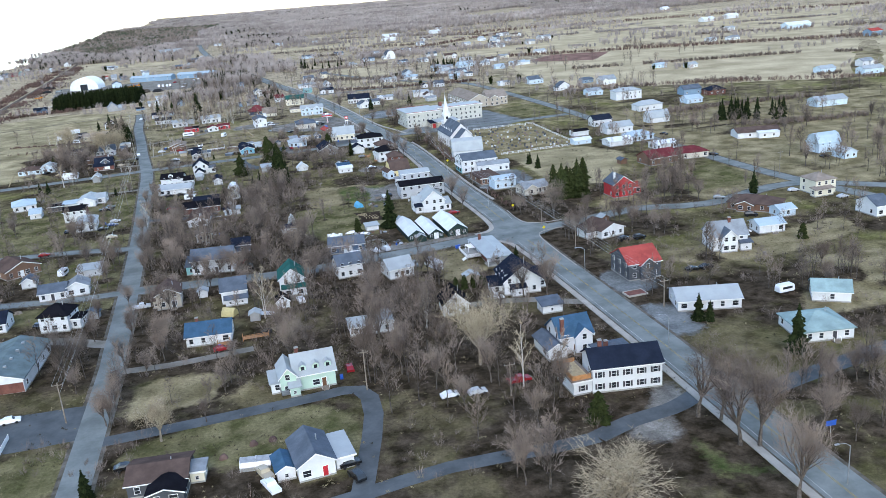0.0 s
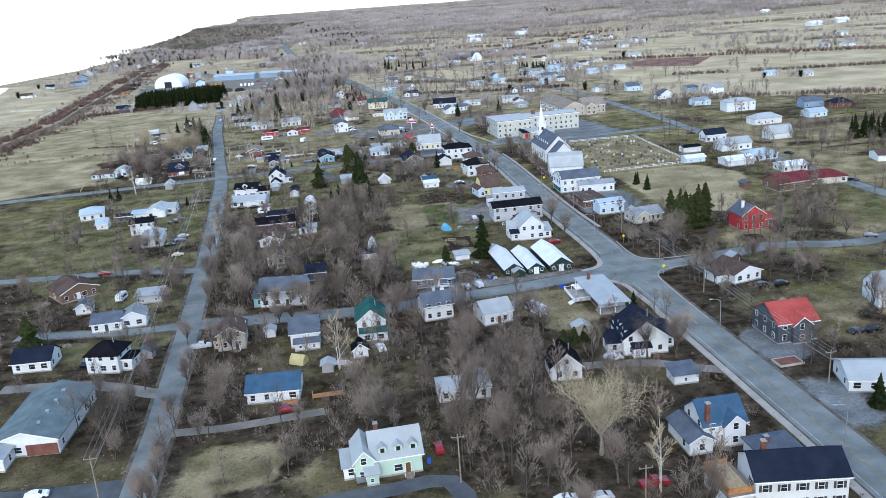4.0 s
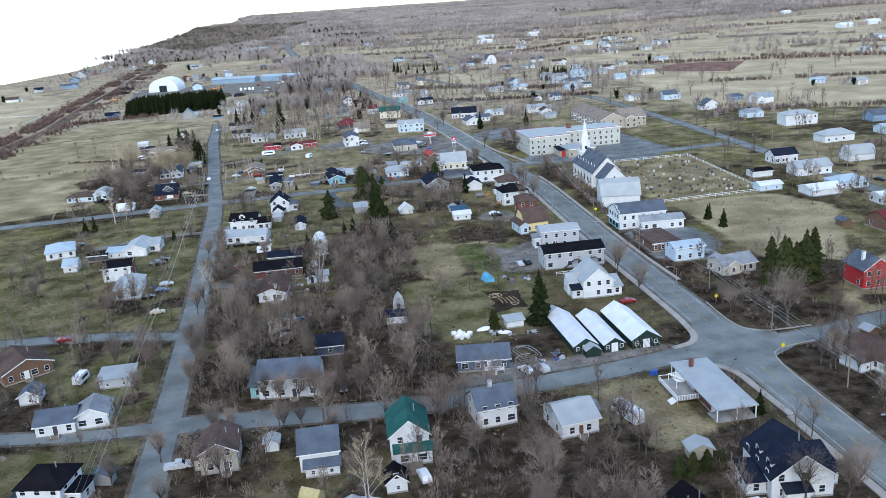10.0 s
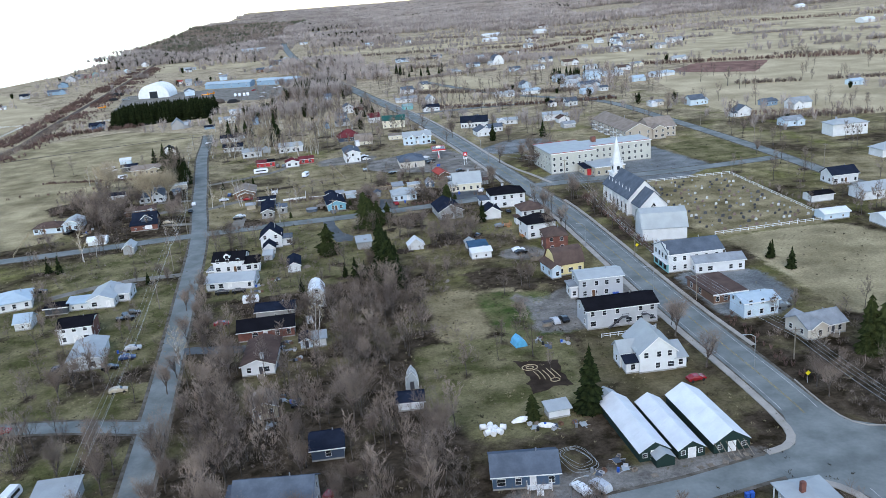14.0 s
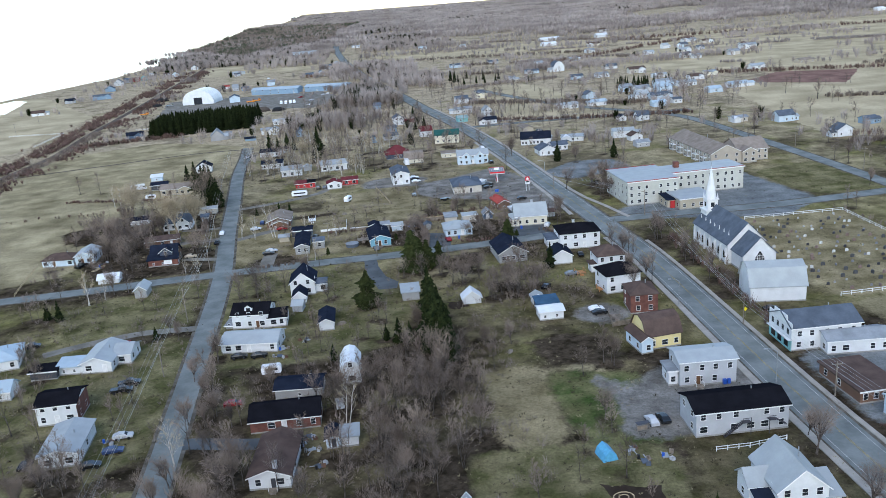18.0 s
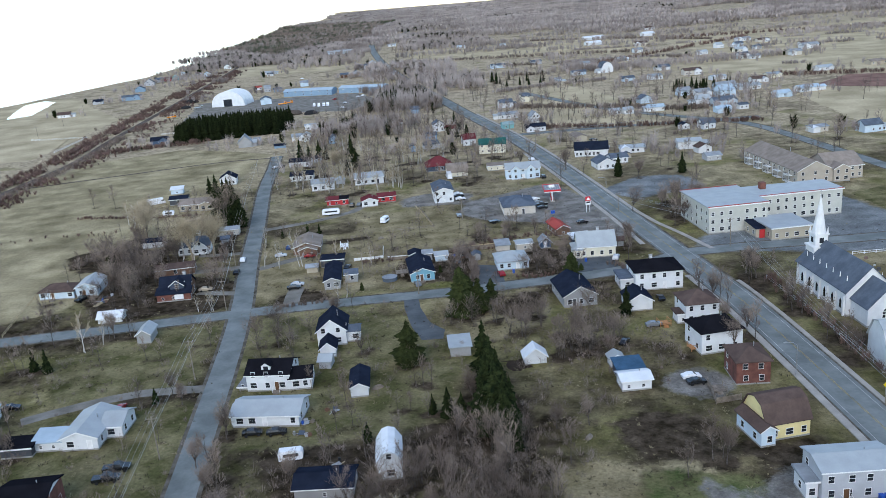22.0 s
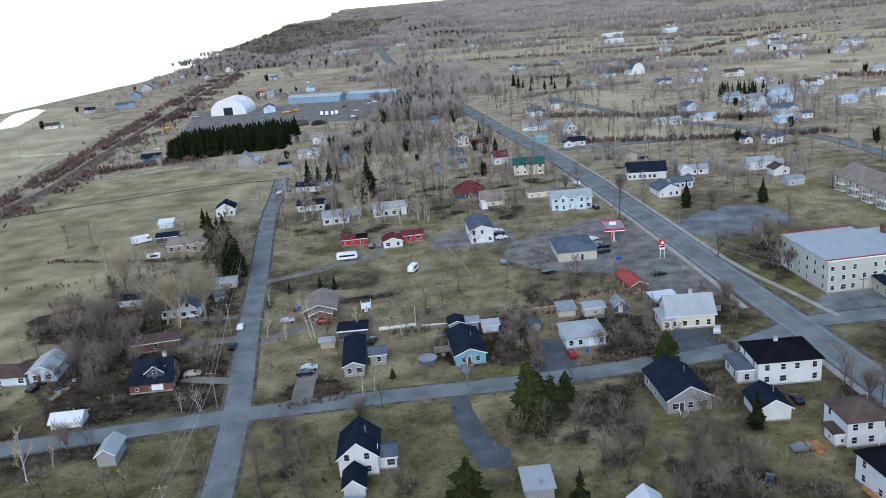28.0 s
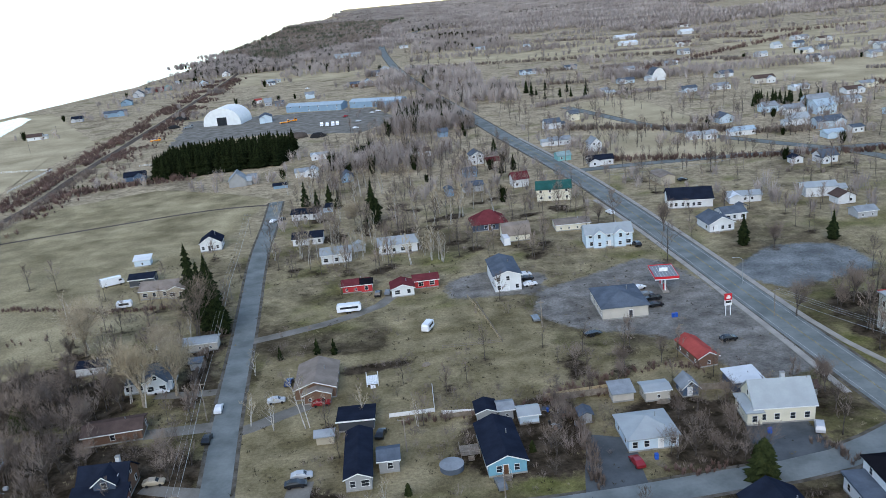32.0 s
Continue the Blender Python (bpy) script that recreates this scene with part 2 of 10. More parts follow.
# ---- houses ----
def roof_shape(w, d, h, kind, slope, ridge, over=0.45, thick=0.22):
    """Roof slabs over a plan w by d (front at y=0), eaves at h. Returns pieces and the gable triangles' top."""
    o = over
    x0, x1, y0, y1 = -w / 2 - o, w / 2 + o, -o, d + o
    if kind == "flat":
        return [slab([(x0, y0, h + 0.35), (x1, y0, h + 0.35), (x1, y1, h + 0.35), (x0, y1, h + 0.35)], 0.4)], h
    if kind == "shed":
        e = h + slope * d
        return [slab([(x0, y0, h - slope * o + 0.2), (x1, y0, h - slope * o + 0.2), (x1, y1, e + slope * o + 0.2), (x0, y1, e + slope * o + 0.2)], thick)], e
    if kind == "hip":
        half = min(w, d) / 2 + o
        top, b = h + slope * half, h - 0.0
        if w >= d:
            a, c = (x0 + half, d / 2, top), (x1 - half, d / 2, top)
            ps = [[(x0, y0, b), (x1, y0, b), c, a], [(x1, y0, b), (x1, y1, b), c], [(x1, y1, b), (x0, y1, b), a, c], [(x0, y1, b), (x0, y0, b), a]]
        else:
            a, c = (0, y0 + half, top), (0, y1 - half, top)
            ps = [[(x0, y0, b), (x1, y0, b), a], [(x1, y0, b), (x1, y1, b), c, a], [(x1, y1, b), (x0, y1, b), c], [(x0, y1, b), (x0, y0, b), a, c]]
        return [slab(p, thick) for p in ps], h
    if kind == "gambrel":
        half = (d if ridge == "w" else w) / 2
        k1, k2 = half * 0.55, half
        zk, zt = h + 1.6 * (k2 - k1) * 1.0, h + 1.6 * (k2 - k1) + 0.35 * k1
        prof = [(-k2 - 0.25, h - 0.3), (-k1, zk), (0, zt), (k1, zk), (k2 + 0.25, h - 0.3)]
    else:
        half = (d if ridge == "w" else w) / 2
        prof = [(-half - o, h - slope * o), (0, h + slope * half), (half + o, h - slope * o)]
        zt = h + slope * half
    ps = []
    for (a, za), (b, zb) in zip(prof, prof[1:]):
        za, zb = za + 0.12, zb + 0.12
        if ridge == "w":
            ps.append(slab([(x0, d / 2 + a, za), (x1, d / 2 + a, za), (x1, d / 2 + b, zb), (x0, d / 2 + b, zb)], thick))
        else:
            ps.append(slab([(a, y1, za), (a, y0, za), (b, y0, zb), (b, y1, zb)], thick))
    return ps, zt


def wall_shape(w, d, h, kind, slope, ridge):
    hw = w / 2
    vs = [(-hw, 0, 0.0), (hw, 0, 0.0), (hw, d, 0.0), (-hw, d, 0.0), (-hw, 0, h), (hw, 0, h), (hw, d, h), (-hw, d, h)]
    if kind in ("flat", "hip"):
        return vs, BOX_F
    fs = [(0, 3, 2, 1)]
    if kind == "shed":
        vs[6], vs[7] = (hw, d, h + slope * d), (-hw, d, h + slope * d)
        return vs, BOX_F
    half = (d if ridge == "w" else w) / 2
    if kind == "gambrel":
        k = half * 0.55
        zk, zt = h + 1.6 * (half - k), h + 1.6 * (half - k) + 0.35 * k
        prof = [(half, h), (k, zk), (0, zt), (-k, zk), (-half, h)]
    else:
        prof = [(half, h), (0, h + slope * half), (-half, h)]
    n = len(prof)
    vs = []
    ends = (-hw, hw) if ridge == "w" else (0, d)
    for e in ends:
        ring = [(-half, 0.0), (half, 0.0)] + prof
        vs += [(e, d / 2 + a, z) if ridge == "w" else (a, e, z) for a, z in ring]
    m = n + 2
    fs = [tuple(range(m)) if ridge == "d" else tuple(range(m - 1, -1, -1)), tuple(range(2 * m - 1, m - 1, -1)) if ridge == "d" else tuple(range(m, 2 * m))]
    fs += [(i, i + m, (i + 1) % m + m, (i + 1) % m) for i in range(m)]
    return vs, fs


NAMED = dict(sea_grey="grey-green shingle", light="light grey metal", black="black shingle", navy="dark navy shingle", slate="slate grey shingle", grey="grey shingle", sage="grey-green shingle", maroon="dark red shingle", tan="tan shingle", pale_blue="pale blue metal", white="white metal", red="red metal", green="green metal", blue="blue shingle", brown="brown shingle")
SHAPED = dict(gable="gabled", hip="hipped", flat="flat", shed="single-pitch", gambrel="gambrel")


def house(x, y, turn, w, d, h, roof="gable", slope=0.5, ridge="w", wall="white", top="grey", name="house", win=-1, chimney=None, door=None, shutters=False, far=False, parent=None, base=True, accent=None, wing=None):
    """A building whose front wall's middle foot is at (x, y); d goes away behind it, the front looks along -y before the turn."""
    rnd = random.Random(int(abs(x * 31 + y * 17)))
    if far and y > 560 and w < 26 and name != "shed":
        w, d = w * 0.78, d * 0.88
        FAR_HOMES.append((x, y))
        if wing is None and w > 8 and rnd.random() < 0.55 and roof == "gable":
            wing = [(rnd.choice((-0.3, 0.28)) * w, -1.6, w * 0.42, d * 0.8, h * 0.9, "gable", max(slope, 0.5), "d", wall, top)]
        elif wing is None and w > 7 and rnd.random() < 0.5:
            wing = [(rnd.choice((-0.62, 0.62)) * w, 1.0, w * 0.4, d * 0.7, min(h, 2.6), "gable", 0.4, "w", wall, top)]
        if top in ("light", "white"):
            top = rnd.choice(("grey", "light", "slate", "grey", "light", "brown"))
        if wall == "white" and rnd.random() < 0.25:
            wall = rnd.choice(("cream", "beige", "pale_blue", "grey"))
    thing = new(name)
    thing.matrix_basis = pose(x, y, 0, 0, 0, turn)
    tall = "two-storey " if h > 4.3 else ""
    tagged(thing, f"{tall}{wall.replace('_', ' ')} {'brick' if wall == 'brick' else 'sided'} {name.replace('_', ' ')} with a {SHAPED[roof]} {NAMED[top]} roof", name.split("_")[-1])
    c_, s_ = math.cos(radians(turn)), math.sin(radians(turn))
    if name in ("house", "bungalow", "cottage", "mobile_home", "brick_house") and y < 700:
        HOMES.append((x, y, turn, w, d))
    for k in range(max(1, round(d / 5))):
        e = d * (k + 0.5) / max(1, round(d / 5))
        for q in (-w / 4, w / 4):
            BLOCKED.append((x + q * c_ - e * s_, y + q * s_ + e * c_, max(w / 3.5, 3)))
    blocks = [(0.0, 0.0, w, d, h, roof, slope, ridge, wall, top)]
    if wing:
        blocks += wing if isinstance(wing, list) else [wing]
    for n, (bx, by, bw, bd, bh, br, bs, bri, bwall, btop) in enumerate(blocks):
        at = pose(bx, by, 0)
        walls = part("wall", (*wall_shape(bw, bd, bh, br, bs, bri), WALL[bwall]), thing, at)
        ps, peak = roof_shape(bw, bd, bh, br, bs, bri)
        rf = part("roof", (*joined(ps), ROOF[btop]), thing, at)
        if base and not far:
            part("foundation", (*boxes([(-bw / 2 - 0.04, -0.04, -0.1, bw / 2 + 0.04, bd + 0.04, 0.35)]), CONCRETE), thing, at)
        if br in ("gable", "shed", "flat") and not far:
            t = 0.5 if br == "flat" else 0.3
            if br == "flat":
                part("fascia", (*boxes([(-bw / 2 - 0.5, -0.5, bh - 0.06, bw / 2 + 0.5, -0.46, bh + 0.3)]), TRIM), rf)
            elif br == "gable" and bri == "w":
                part("fascia", (*boxes([(-bw / 2 - 0.47, -0.49, bh - bs * 0.45 - 0.12, bw / 2 + 0.47, -0.455, bh - bs * 0.45 + 0.1)]), TRIM), rf)
            elif br == "gable":
                pcs = []
                for s in (-1, 1):
                    e, zt, zb = s * (bw / 2 + 0.45), bh + bs * bw / 2 + 0.1, bh - bs * 0.45 + 0.1
                    poly = [(e, -0.49, zb), (0, -0.49, zt), (0, -0.452, zt), (e, -0.452, zb)]
                    pcs.append(slab(poly if s < 0 else poly[::-1], 0.24))
                part("fascia", (*joined(pcs), TRIM), rf)
        if win == 0:
            continue
        floors = 2 if bh > 4.3 else 1
        if bh > 8:
            floors = 3
        n_front = max(1, round(bw / (3.2 if not far else 4.0))) if win < 0 or n else win
        for f in range(floors):
            z = 0.95 + f * 2.75 if bh > 2.7 else 0.8
            ww, hh = (1.0, 1.3) if bh > 2.7 else (0.6, 0.7)
            for i in range(n_front):
                px = -bw / 2 + bw * (i + 0.5) / n_front + (rnd.uniform(-0.25, 0.25) if not shutters else 0)
                if not shutters and rnd.random() < 0.1 and n_front > 2:
                    continue
                if n == 0 and door and f == 0 and i == n_front // 2:
                    door_at(thing, bx + px, by - 0.02, 0.3, 0, door)
                    continue
                wide = ww * rnd.choice((1, 1, 1.5)) if not shutters and f == 0 and bh > 2.7 else ww
                if far:
                    if rnd.random() < 0.7:
                        window_far(thing, bx + px, by - 0.02, z, 0.9, 1.0)
                    continue
                window_at(thing, bx + px, by - 0.02, z, wide, hh, 0, shutters)
            if far:
                continue
            for s, tr in ((-1, -90), (1, 90)):
                if abs(x) > 25 and s * x > 0 and abs(turn) < 30:
                    continue
                ns = max(1, round(bd / 4.5))
                for i in range(ns):
                    if rnd.random() < 0.75:
                        window_at(thing, bx + s * (bw / 2 + 0.02), by + bd * (i + 0.5) / ns, z, ww, hh, tr, shutters)
        if br in ("gable", "gambrel") and not far and bh < 4.3 and bs > 0.7:
            if bri == "d":
                window_at(thing, bx, by - 0.02, bh + 0.5, 0.9, 1.1, 0)
            else:
                for s, tr in ((-1, -90), (1, 90)):
                    window_at(thing, bx + s * (bw / 2 + 0.02), by + bd / 2, bh + 0.5, 0.9, 1.1, tr)
    if not far and not door and name in ("house", "bungalow", "cottage", "brick_house") and rnd.random() < 0.6:
        dx = w / 2 * rnd.uniform(-0.7, 0.7)
        door_at(thing, dx, -0.05, 0.35, 0, rnd.choice(("white", "dark", "brown")))
        stoop = part("stoop", (*boxes([(-0.9, -1.5, 0, 0.9, 0, 0.33), (-0.6, -2.0, 0, 0.6, -1.5, 0.17)]), TIMBER), thing, pose(dx, 0, 0))
        for sx in (-0.84, 0.84):
            part("handrail", (*boxes([(sx - 0.04, -1.48, 0.33, sx + 0.04, -1.4, 1.25), (sx - 0.04, -1.48, 1.2, sx + 0.04, 0, 1.28)]), TRIM), stoop)
    if chimney:
        cx, cy, col = chimney
        hz = h + slope * min(w, d) / 2 + 1.0
        ch = part("chimney", (*boxes([(-0.4, -0.4, h - 0.5, 0.4, 0.4, hz)]), WALL[col]), thing, pose(cx, cy, 0))
        part("chimney_cap", (*boxes([(-0.48, -0.48, hz, 0.48, 0.48, hz + 0.15)]), CONCRETE), ch)
    elif not far and w > 6 and roof != "flat":
        pipe = part("vent_pipe", (*tube((0, 0, h), (0, 0, h + slope * min(w, d) / 2 + 0.5), 0.12, 0.12, 8), METAL), thing, pose(w * 0.2, d * 0.55, 0))
    return thing


def dormer(thing, x, y, z, w, wall, top, turn):
    """A small gabled dormer with its window, standing on a roof slope."""
    d = part("dormer", (*wall_shape(w, 2.6, 1.3, "gable", 0.7, "d"), WALL[wall]), thing, pose(x, y, z, 0, 0, turn))
    part("dormer_roof", (*joined(roof_shape(w, 2.6, 1.3, "gable", 0.7, "d", 0.2, 0.12)[0]), ROOF[top]), d)
    part("dormer_window", (*boxes([(-w * 0.26, -0.05, 0.35, w * 0.26, 0.0, 1.2)]), GLASS), d)
    return d


# ---- ground, sea, roads ----
SHORE = [(-400, -1000), (800, -640), (1278, -481), (1454, -420), (1613, -408), (2019, -400), (3056, -450), (3700, -430), (5080, -470), (6200, -560)]


def shore_x(y):
    return float(np.interp(y, [p[0] for p in SHORE], [p[1] for p in SHORE])) + 14 * noise.noise((y / 90, 3.1, 0)) + 5 * noise.noise((y / 25, 7.7, 0))


def ground_material():
    m = bpy.data.materials.new("spring ground")
    m.use_nodes = True
    nt = m.node_tree
    b = nt.nodes["Principled BSDF"]
    geo = nt.nodes.new("ShaderNodeNewGeometry")

    def noisy(scale, detail, lo, hi, rough=0.55):
        n, r = nt.nodes.new("ShaderNodeTexNoise"), nt.nodes.new("ShaderNodeMapRange")
        n.inputs["Scale"].default_value, n.inputs["Detail"].default_value, n.inputs["Roughness"].default_value = scale, detail, rough
        r.inputs[1].default_value, r.inputs[2].default_value = lo, hi
        nt.links.new(geo.outputs["Position"], n.inputs["Vector"])
        nt.links.new(n.outputs[0], r.inputs[0])
        return n, r

    def mixed(fac, a, c):
        x = nt.nodes.new("ShaderNodeMix")
        x.data_type = "RGBA"
        nt.links.new(fac.outputs[0], x.inputs[0])
        for k, v in ((6, a), (7, c)):
            if isinstance(v, tuple):
                x.inputs[k].default_value = (*v, 1)
            else:
                nt.links.new(v.outputs[2], x.inputs[k])
        return x

    def blend_in(noise_range, extra, gain):
        """Shift a noise towards one side where another mask is high."""
        ad = nt.nodes.new("ShaderNodeMath")
        ad.operation, ad.use_clamp = "MULTIPLY_ADD", True
        nt.links.new(extra.outputs[0], ad.inputs[0])
        ad.inputs[1].default_value = gain
        nt.links.new(noise_range.outputs[0], ad.inputs[2])
        return ad

    # farmland past the village, along y; its paler tone also paints in haze
    xyz, farm_haze = nt.nodes.new("ShaderNodeSeparateXYZ"), nt.nodes.new("ShaderNodeMapRange")
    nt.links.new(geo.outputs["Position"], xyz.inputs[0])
    nt.links.new(xyz.outputs[1], farm_haze.inputs[0])
    farm_haze.inputs[1].default_value, farm_haze.inputs[2].default_value = 470, 800
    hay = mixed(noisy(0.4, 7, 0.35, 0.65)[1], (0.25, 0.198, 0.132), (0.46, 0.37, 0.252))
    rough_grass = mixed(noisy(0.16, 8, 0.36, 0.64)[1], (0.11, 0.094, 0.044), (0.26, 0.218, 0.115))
    straw = mixed(farm_haze, rough_grass, hay)
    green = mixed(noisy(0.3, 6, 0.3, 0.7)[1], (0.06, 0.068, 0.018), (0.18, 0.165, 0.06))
    a = mixed(blend_in(noisy(0.05, 7, 0.46, 0.66)[1], farm_haze, -0.5), straw, green)

    def cover(name, gain, cut):
        """Where the yards' cover lies, with a frayed edge."""
        at, fray = nt.nodes.new("ShaderNodeAttribute"), noisy(0.45, 8, 0, 1, 0.7)[0]
        at.attribute_name = name
        ad, r = nt.nodes.new("ShaderNodeMath"), nt.nodes.new("ShaderNodeMapRange")
        ad.operation = "MULTIPLY_ADD"
        nt.links.new(at.outputs["Fac"], ad.inputs[0])
        ad.inputs[1].default_value = gain
        nt.links.new(fray.outputs[0], ad.inputs[2])
        nt.links.new(ad.outputs[0], r.inputs[0])
        r.inputs[1].default_value, r.inputs[2].default_value = cut, cut + 0.3
        return r
    dry = mixed(noisy(0.11, 8, 0.36, 0.64)[1], (0.135, 0.11, 0.058), (0.285, 0.232, 0.138))
    olive = mixed(noisy(0.13, 8, 0.38, 0.62)[1], (0.075, 0.073, 0.03), (0.185, 0.158, 0.085))
    lush = mixed(noisy(0.12, 8, 0.38, 0.64)[1], (0.045, 0.068, 0.02), (0.15, 0.14, 0.066))
    hayfield = mixed(noisy(0.05, 9, 0.36, 0.64)[1], (0.195, 0.16, 0.093), (0.355, 0.293, 0.178))
    stones = mixed(noisy(0.22, 8, 0.36, 0.64)[1], (0.13, 0.12, 0.106), (0.225, 0.21, 0.19))
    tarmac = mixed(noisy(0.14, 8, 0.36, 0.64)[1], (0.12, 0.128, 0.13), (0.19, 0.2, 0.2))
    lawns = {"gravel": cover("gravel", 1.0, 0.85), "tar": cover("tar", 1.0, 0.85), "hay": cover("hay", 1.0, 0.85), "dry": cover("dry", 1.0, 0.85), "olive": cover("olive", 1.0, 0.85), "lush": cover("lush", 1.0, 0.85)}
    brown = mixed(noisy(0.25, 7, 0.38, 0.64)[1], (0.022, 0.017, 0.011), (0.082, 0.062, 0.044))
    # more brown ground in the south, fading out from y 330 to 430
    south_brown = nt.nodes.new("ShaderNodeMapRange")
    nt.links.new(xyz.outputs[1], south_brown.inputs[0])
    south_brown.inputs[1].default_value, south_brown.inputs[2].default_value, south_brown.inputs[3].default_value, south_brown.inputs[4].default_value = 330, 430, 0.62, 0.0
    east, tame = nt.nodes.new("ShaderNodeMapRange"), nt.nodes.new("ShaderNodeMath")
    nt.links.new(xyz.outputs[0], east.inputs[0])
    east.inputs[1].default_value, east.inputs[2].default_value, east.inputs[3].default_value, east.inputs[4].default_value = 95, 150, 1.0, 0.15
    tame.operation = "MULTIPLY"
    nt.links.new(south_brown.outputs[0], tame.inputs[0])
    nt.links.new(east.outputs[0], tame.inputs[1])
    south_brown = tame
    c = mixed(blend_in(blend_in(noisy(0.024, 10, 0.43, 0.6, 0.66)[1], farm_haze, -0.7), south_brown, 1.0), a, brown)
    for key, tone in (("hay", hayfield), ("dry", dry), ("olive", olive), ("lush", lush), ("gravel", stones), ("tar", tarmac)):
        c = mixed(lawns[key], c, tone)
    # brown soil; below trees this tone also paints in their shade
    soil_and_shade = mixed(noisy(0.3, 7, 0.38, 0.64)[1], (0.026, 0.02, 0.013), (0.085, 0.064, 0.045))
    c = mixed(cover("soil_and_shade", 0.85, 0.72), c, soil_and_shade)
    hsv, mad = nt.nodes.new("ShaderNodeHueSaturation"), noisy(0.09, 5, 0.3, 0.7)[1]
    mad.inputs[3].default_value, mad.inputs[4].default_value = 0.72, 1.25
    tuft = noisy(1.3, 9, 0.25, 0.75, 0.8)[1]
    tuft.inputs[3].default_value, tuft.inputs[4].default_value = 0.44, 1.6
    mul = nt.nodes.new("ShaderNodeMath")
    mul.operation = "MULTIPLY"
    nt.links.new(mad.outputs[0], mul.inputs[0])
    nt.links.new(tuft.outputs[0], mul.inputs[1])
    nt.links.new(mul.outputs[0], hsv.inputs["Value"])
    nt.links.new(c.outputs[2], hsv.inputs["Color"])
    nt.links.new(hsv.outputs[0], b.inputs["Base Color"])
    b.inputs["Roughness"].default_value, b.inputs["Specular IOR Level"].default_value = 1.0, 0.0
    bn = nt.nodes.new("ShaderNodeBump")
    bn.inputs["Strength"].default_value, bn.inputs["Distance"].default_value = 0.5, 0.3
    nt.links.new(noisy(2.5, 8, 0, 1)[0].outputs[0], bn.inputs["Height"])
    nt.links.new(bn.outputs[0], b.inputs["Normal"])
    return m


GROUND = ground_material()
ys = [-300 + 25 * i for i in range(16)] + [100 + 2.5 * i for i in range(288)] + [820 + 25 * i for i in range(41)] + [1845 + 120 * i for i in range(38)]
fr = [0, 0.015, 0.045, 0.1, 0.18, 0.3, 0.5, 0.75]
fine_x = [-262 + 6 * i for i in range(20)] + [-140 + 2.5 * i for i in range(149)] + [250, 300, 380, 500, 700, 1000, 1500, 2300, 4200]
vs, fs = [], []
for y in ys:
    x0 = shore_x(y)
    for k, f in enumerate(fr):
        vs.append((x0 + (18, 46, 92)[k - 1] if 0 < k < 4 else x0 + f * (-262 - x0), y, (-6.0, -4.2, -2.5, -1.0)[k] if k < 4 else 0.0))
    vs += [(x, y, 0.0) for x in fine_x]
n = len(fr) + len(fine_x)
shingle = []
for j in range(len(ys) - 1):
    for i in range(n - 1):
        (shingle if i < 2 else fs).append((j * n + i, j * n + i + 1, (j + 1) * n + i + 1, (j + 1) * n + i))
BEACH = material("brown shingle beach", (0.2, 0.168, 0.14), 0.95, 0.2, 12.0, 12, 0.3, second=(0.12, 0.1, 0.085), spec=0.0)
tagged(part("beach", (vs, shingle, BEACH)), "brown shingle beach along the sea", "beach", kind="structure")
GROUND_SHEET = tagged(part("ground", (vs, fs, GROUND)), "dry spring grass, brown brush and bare soil", "ground", kind="structure")

m = bpy.data.materials.new("calm sea")
m.use_nodes = True
b = m.node_tree.nodes["Principled BSDF"]
b.inputs["Base Color"].default_value, b.inputs["Roughness"].default_value, b.inputs["Specular IOR Level"].default_value = (0.4, 0.42, 0.43, 1), 0.12, 0.9
wv, bn, mp = m.node_tree.nodes.new("ShaderNodeTexNoise"), m.node_tree.nodes.new("ShaderNodeBump"), m.node_tree.nodes.new("ShaderNodeMapping")
gp = m.node_tree.nodes.new("ShaderNodeNewGeometry")
mp.inputs["Scale"].default_value = (0.05, 0.25, 1)
wv.inputs["Scale"].default_value, wv.inputs["Detail"].default_value = 1.0, 6
m.node_tree.links.new(gp.outputs["Position"], mp.inputs[0])
m.node_tree.links.new(mp.outputs[0], wv.inputs["Vector"])
m.node_tree.links.new(wv.outputs[0], bn.inputs["Height"])
bn.inputs["Strength"].default_value, bn.inputs["Distance"].default_value = 0.15, 0.4
m.node_tree.links.new(bn.outputs[0], b.inputs["Normal"])
SEA = m
tagged(part("water", ([(-6000, -400, -4), (200, -400, -4), (200, 6300, -4), (-6000, 6300, -4)], [(0, 1, 2, 3)], SEA)), "calm bright sea under a pale sky", "sea", kind="structure")




def smooth(points, step=8.0):
    """A rounded line through points."""
    pts = [Vector((*p, 0)) for p in points]
    out = []
    for i in range(len(pts) - 1):
        p0, p1, p2, p3 = pts[max(i - 1, 0)], pts[i], pts[i + 1], pts[min(i + 2, len(pts) - 1)]
        k = max(2, int((p2 - p1).length / step))
        for j in range(k):
            t = j / k
            out.append(0.5 * ((2 * p1) + (p2 - p0) * t + (2 * p0 - 5 * p1 + 4 * p2 - p3) * t * t + (3 * p1 - p0 - 3 * p2 + p3) * t ** 3))
    return out + [pts[-1]]


